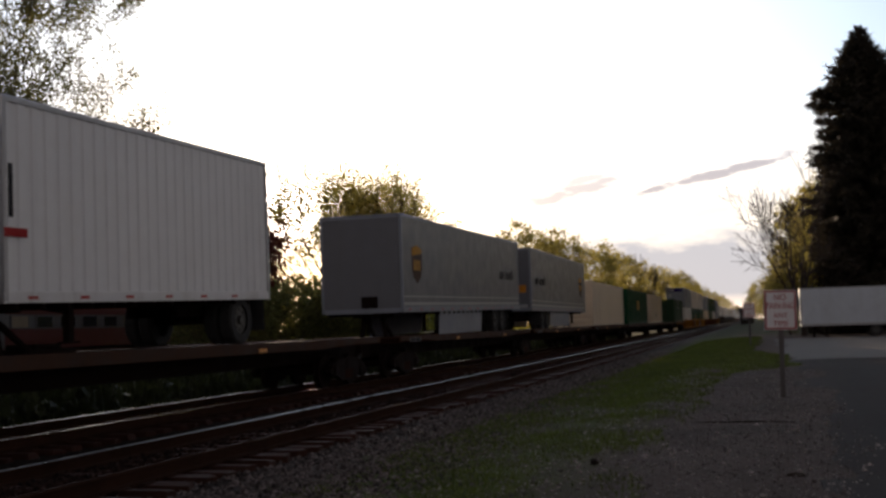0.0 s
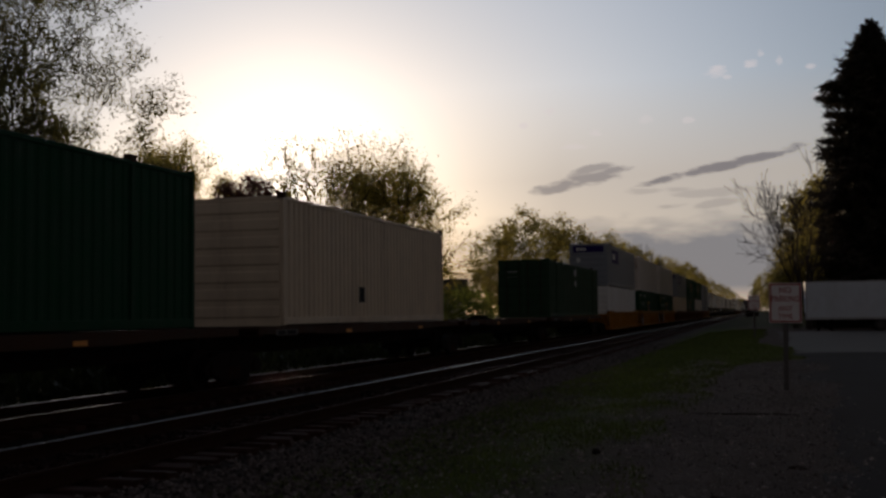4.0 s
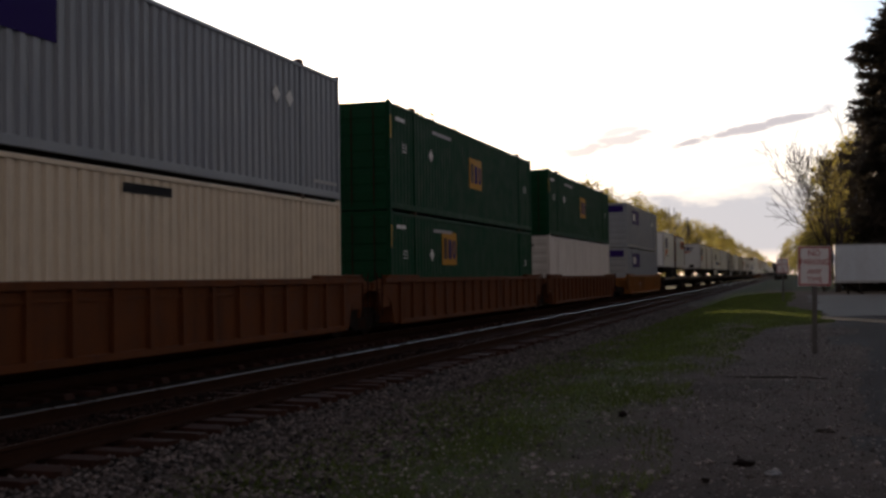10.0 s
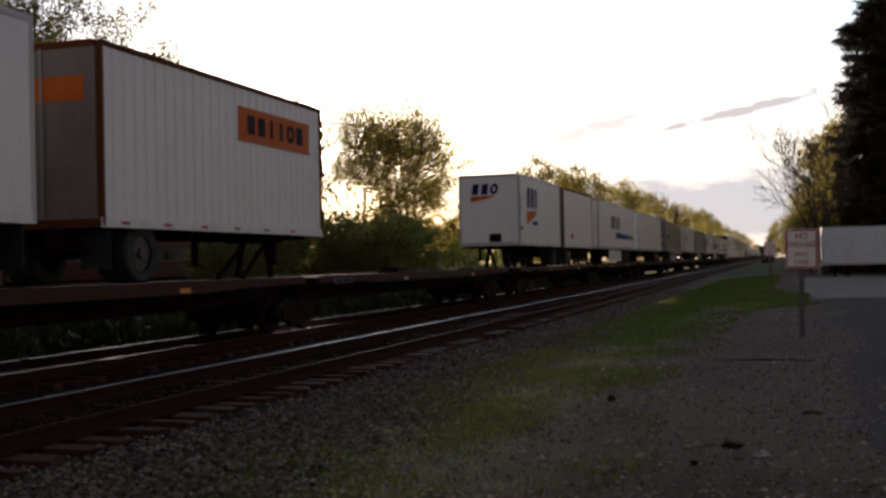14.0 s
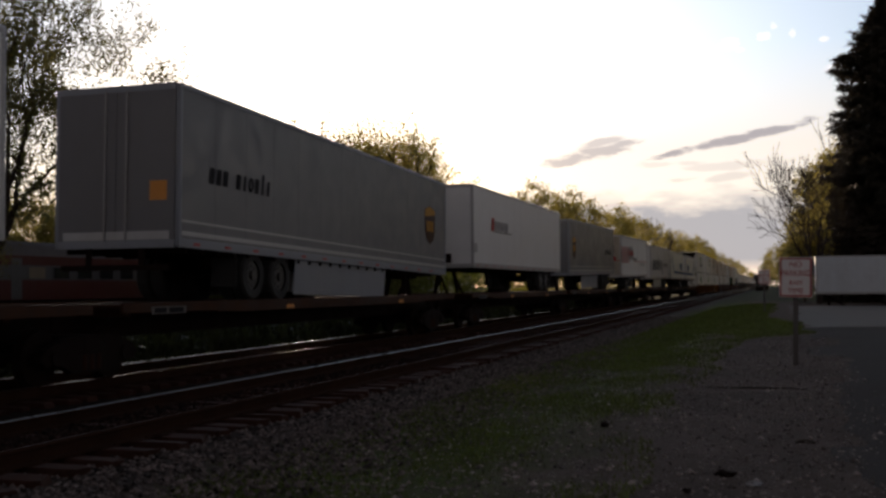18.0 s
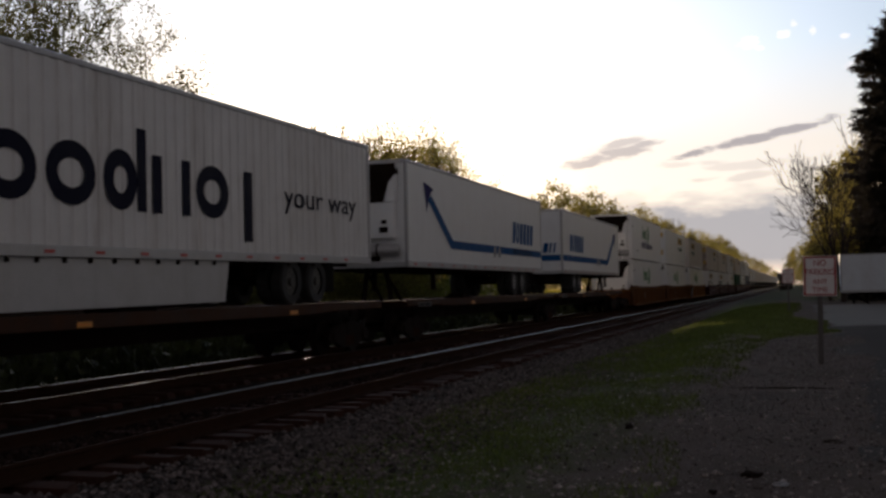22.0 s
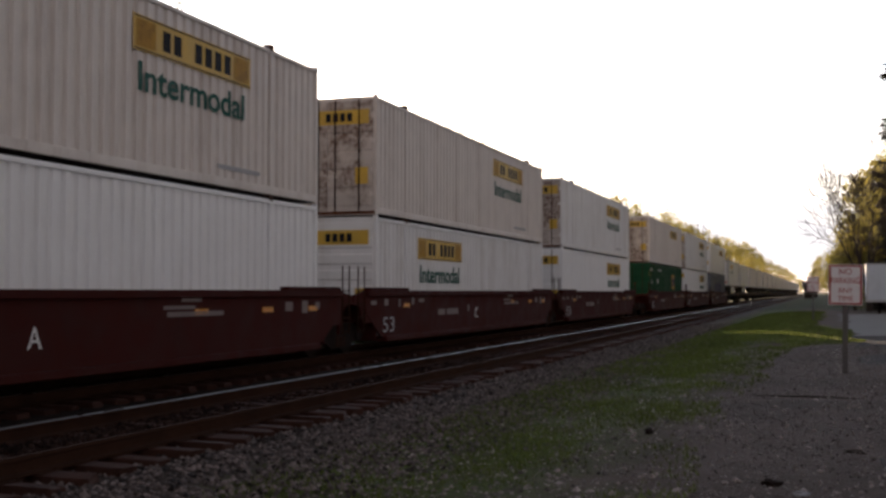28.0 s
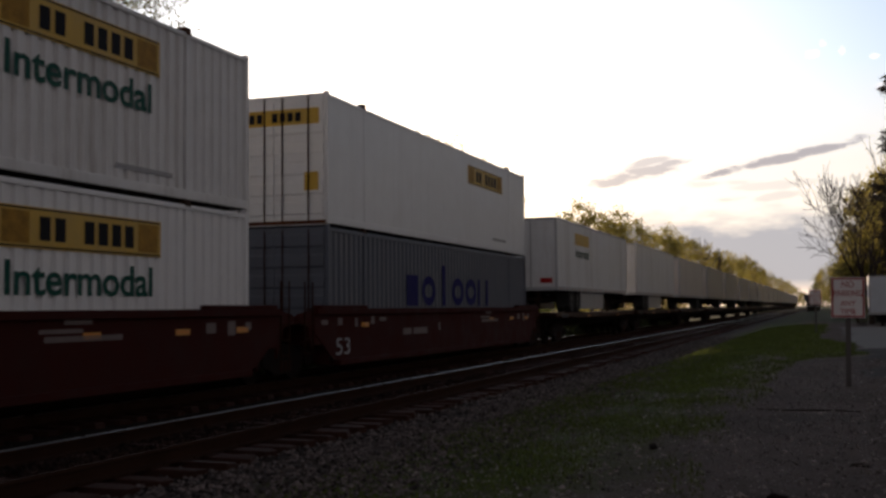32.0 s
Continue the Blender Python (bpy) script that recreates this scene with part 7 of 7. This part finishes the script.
def box_truck():
    """A white truck box seen from its side behind the lot."""
    ob = trailer(0, PARKED, "white box trailer parked beyond the concrete apron", length=6.6, lead="front", dots=False, deck=0, group="parked vehicles", x=0)
    ob.name = "parked_trailer"
    ob.matrix_basis = pose(2.95, 80, -0.08, 0, 0, -90)
    ob.scale = (0.86, 0.9, 0.9)
    return ob


box_truck()


def parked_car(at, paint, label, lights=True, yaw=0.0):
    ob = thing("parked_car", label, "car", "parked vehicles", at=pose(*at, 0, 0, yaw))
    bm = bmesh.new()
    prism(bm, [(-2.2, 0.35), (2.2, 0.35), (2.25, 0.7), (1.95, 0.88), (1.05, 0.98), (0.45, 1.42), (-1.1, 1.45), (-1.75, 1.02), (-2.2, 0.95)], -0.86, 0.86)
    bmesh.ops.bevel(bm, geom=bm.edges[:], offset=0.05, segments=2, affect="EDGES", profile=0.5)
    body = part("body", bm, paint, ob, smooth=False)
    part("side_glass", prism(bmesh.new(), [(0.98, 1.0), (0.42, 1.38), (-1.05, 1.4), (-1.6, 1.04)], -0.875, 0.875), GLASS, ob, "dark side windows")
    part("windscreen", boxes((-0.7, 0.7, 0.62, 0.66, 1.05, 1.3)), GLASS, ob, "dark windscreen")
    for sx in (-1, 1):
        for yy in (-1.35, 1.35):
            w = part_at("wheel", shared("tyre", tyre_mesh), ob, sx * 0.8, yy, 0.33, RUBBER)
            w.scale = (0.8, 0.64, 0.64)
            part_at("rim", shared("rim", rim_mesh), w, x=0.03 * sx, material=ALLOY, rz=0 if sx > 0 else math.pi)
        part("headlight", tube(bmesh.new(), (sx * 0.62, 2.2, 0.68), (sx * 0.62, 2.3, 0.68), 0.1, n=10), HEADLIGHT if lights else GLASS, ob, "round headlight")
        part("tail_light", boxes((sx * 0.68 - 0.1, sx * 0.68 + 0.1, -2.26, -2.2, 0.72, 0.86)), TAILLIGHT if not lights else REFLECTOR, ob, "red tail light")
    part("bumper", boxes((-0.85, 0.85, 2.18, 2.3, 0.38, 0.56), bevel=0.03), BLACK, ob)
    return ob


parked_car((10.6, 84, -0.08), WHITE_CLEAN, "pale car with one headlight on, parked beyond the trailer", True, 175)
parked_car((10.9, 79, -0.08), CAR_RED, "small red car parked beside the trailer", False, 10)


# ---- behind the railway ----
def coach(y_end, label):
    """An old coach on a siding: rounded roof, window band, doors, trucks."""
    ob = thing("railway_coach", label, "railway coach", "coaches on the siding", at=pose(-38.2, y_end, 0))
    L, w = 25.6, 1.52
    body = part("body", boxes((-w, w, -L, 0, 0.95, 2.0), bevel=0.03), COACH_RED, ob, "maroon lower body")
    part("window_band", boxes((-w + 0.02, w - 0.02, -L + 0.02, -0.02, 2.0, 2.75)), COACH_SILVER, ob, "silver window band")
    part("letter_board", boxes((-w, w, -L, 0, 2.75, 3.25), bevel=0.02), COACH_RED, ob, "maroon letter board")
    bm = bmesh.new()
    prof = [(-w, 3.25), (-w + 0.08, 3.5), (-w + 0.4, 3.82), (-0.6, 4.02), (0.6, 4.02), (w - 0.4, 3.82), (w - 0.08, 3.5), (w, 3.25)]
    a = [bm.verts.new((x, -L + 0.05, z)) for x, z in prof]
    b = [bm.verts.new((x, -0.05, z)) for x, z in prof]
    for i in range(len(prof) - 1):
        bm.faces.new((a[i], b[i], b[i + 1], a[i + 1]))
    bm.faces.new(a)
    bm.faces.new(b[::-1])
    bmesh.ops.recalc_face_normals(bm, faces=bm.faces)
    part("roof", bm, COACH_ROOF, ob, "rounded grey roof", True)
    r = random.Random(round(y_end))
    for i in range(11):
        y = -2.6 - i * 2.02
        # Some panes are pale: light seen through the coach is put into their colour.
        bright_pane = r.random() < 0.4
        win = part_at("window", shared("coach_frame", lambda: boxes((w - 0.02, w + 0.015, -0.72, 0.72, 2.02, 2.08), (w - 0.02, w + 0.015, -0.72, 0.72, 2.66, 2.72), (w - 0.02, w + 0.015, -0.72, -0.66, 2.08, 2.66), (w - 0.02, w + 0.015, 0.66, 0.72, 2.08, 2.66))), ob, y=y, material=COACH_SILVER)
        part_at("pane", shared("coach_pane", lambda: boxes((w - 0.015, w - 0.005, -0.66, 0.66, 2.08, 2.66))), win, material=PALE_PANE if bright_pane else GLASS, label="window pane painted pale for the light seen through it" if bright_pane else "dark window pane")
    for y in (-1.2, -L + 1.2):
        part("door", boxes((w - 0.02, w + 0.01, y - 0.4, y + 0.4, 1.0, 3.1)), COACH_SILVER, ob, "grey vestibule door")
    part("skirting", boxes((-w + 0.15, w - 0.15, -L + 1, -1, 0.55, 0.95)), BLACK, ob)
    for y in (-3.4, -L + 3.4):
        bogie(ob, y)
    return ob


coach(70.0, "maroon and silver coach standing on a siding")
coach(43.2, "maroon and silver coach standing on a siding")
make_track(-38.2, "siding_track", -20, 140, (1000, 1001))


def house(at, yaw, size, wall_h, ridge, label, paint=None):
    ob = thing("house", label, "house", "houses behind the railway", at=pose(*at, 0, 0, yaw))
    w, d = size
    part("wall", boxes((-w / 2, w / 2, -d / 2, d / 2, -0.5, wall_h)), paint or SIDING, ob, "painted wooden siding")
    bm = bmesh.new()
    o = 0.5
    v = [bm.verts.new(p) for p in ((-w / 2 - o, -d / 2 - o, wall_h - 0.15), (w / 2 + o, -d / 2 - o, wall_h - 0.15), (w / 2 + o, d / 2 + o, wall_h - 0.15), (-w / 2 - o, d / 2 + o, wall_h - 0.15), (-w / 2 - o, 0, ridge), (w / 2 + o, 0, ridge))]
    for f in ((0, 1, 5, 4), (2, 3, 4, 5), (1, 2, 5), (3, 0, 4), (3, 2, 1, 0)):
        bm.faces.new([v[i] for i in f])
    part("roof", bm, SHINGLE, ob, "dark shingled gable roof")
    for xx in (-w / 4, w / 4):
        win = part("window", boxes((xx - 0.55, xx + 0.55, -d / 2 - 0.05, -d / 2, 1.0, 2.3)), WHITE, ob, "white window frame")
        part("pane", boxes((xx - 0.47, xx + 0.47, -d / 2 - 0.06, -d / 2 - 0.05, 1.08, 2.22)), GLASS, win)
    win = part("window", boxes((w / 2, w / 2 + 0.05, -0.6, 0.6, 1.0, 2.3)), WHITE, ob, "white window frame")
    part("pane", boxes((w / 2 + 0.05, w / 2 + 0.06, -0.5, 0.5, 1.08, 2.22)), GLASS, win)
    part("chimney", boxes((w / 4 - 0.3, w / 4 + 0.3, -0.3, 0.3, wall_h, ridge + 0.7)), BROWN_CAR, ob, "brick chimney")
    return ob


house((-35.5, 30.0, 0), -12, (11, 8), 3.5, 5.7, "dark gabled house behind the coaches")
house((-2.6, 300, 0), 4, (3.2, 4), 2.9, 4.3, "small brown house far along the line")
house((-34, 104, 0), 10, (10, 7), 2.6, 5.0, "pale low house seen under the trees", WHITE)


# ---- litter on the gravel ----
def scraps():
    r = random.Random(3)
    for x, y, sx, sy, h, m, label in ((-0.38, 8.75, 0.075, 0.035, 0.035, BLACK, "dark broken lump on the gravel"), (-0.16, 8.4, 0.065, 0.035, 0.022, GALV, "pale flat scrap on the gravel"), (-0.2, 16.3, 0.7, 0.03, 0.018, BARK, "thin dark branch lying on the gravel"), (-1.75, 11.6, 0.05, 0.04, 0.04, BLACK, "small dark stone on the gravel"), (-0.62, 8.05, 0.035, 0.03, 0.02, BLACK, "small dark stone on the gravel"), (0.28, 10.9, 0.09, 0.03, 0.02, BARK, "dark chip of wood")):
        bm = bmesh.new()
        bmesh.ops.create_icosphere(bm, subdivisions=2, radius=1.0)
        for v in bm.verts:
            v.co *= 1 + r.uniform(-0.45, 0.35)
            v.co = Vector((v.co.x * sx, v.co.y * sy, v.co.z * h))
        ob = new("scrap", finish("scrap", bm, m))
        ob.location = (x, y, level(x, y) + h * 0.5)
        tagged(ob, label, "debris")


scraps()


# ---- what moves ----
def motions():
    ahead = [(0, 0.0), (4, 85.89), (8, 171.81), (12, 257.71), (16, 343.52), (20, 429.17), (24, 514.6), (28, 599.75), (32, 684.54)]
    for ob, p, rx in TRAIN:
        walk(ob, [(t, pose(p.x, p.y - d, p.z, rx)) for t, d in ahead])


motions()
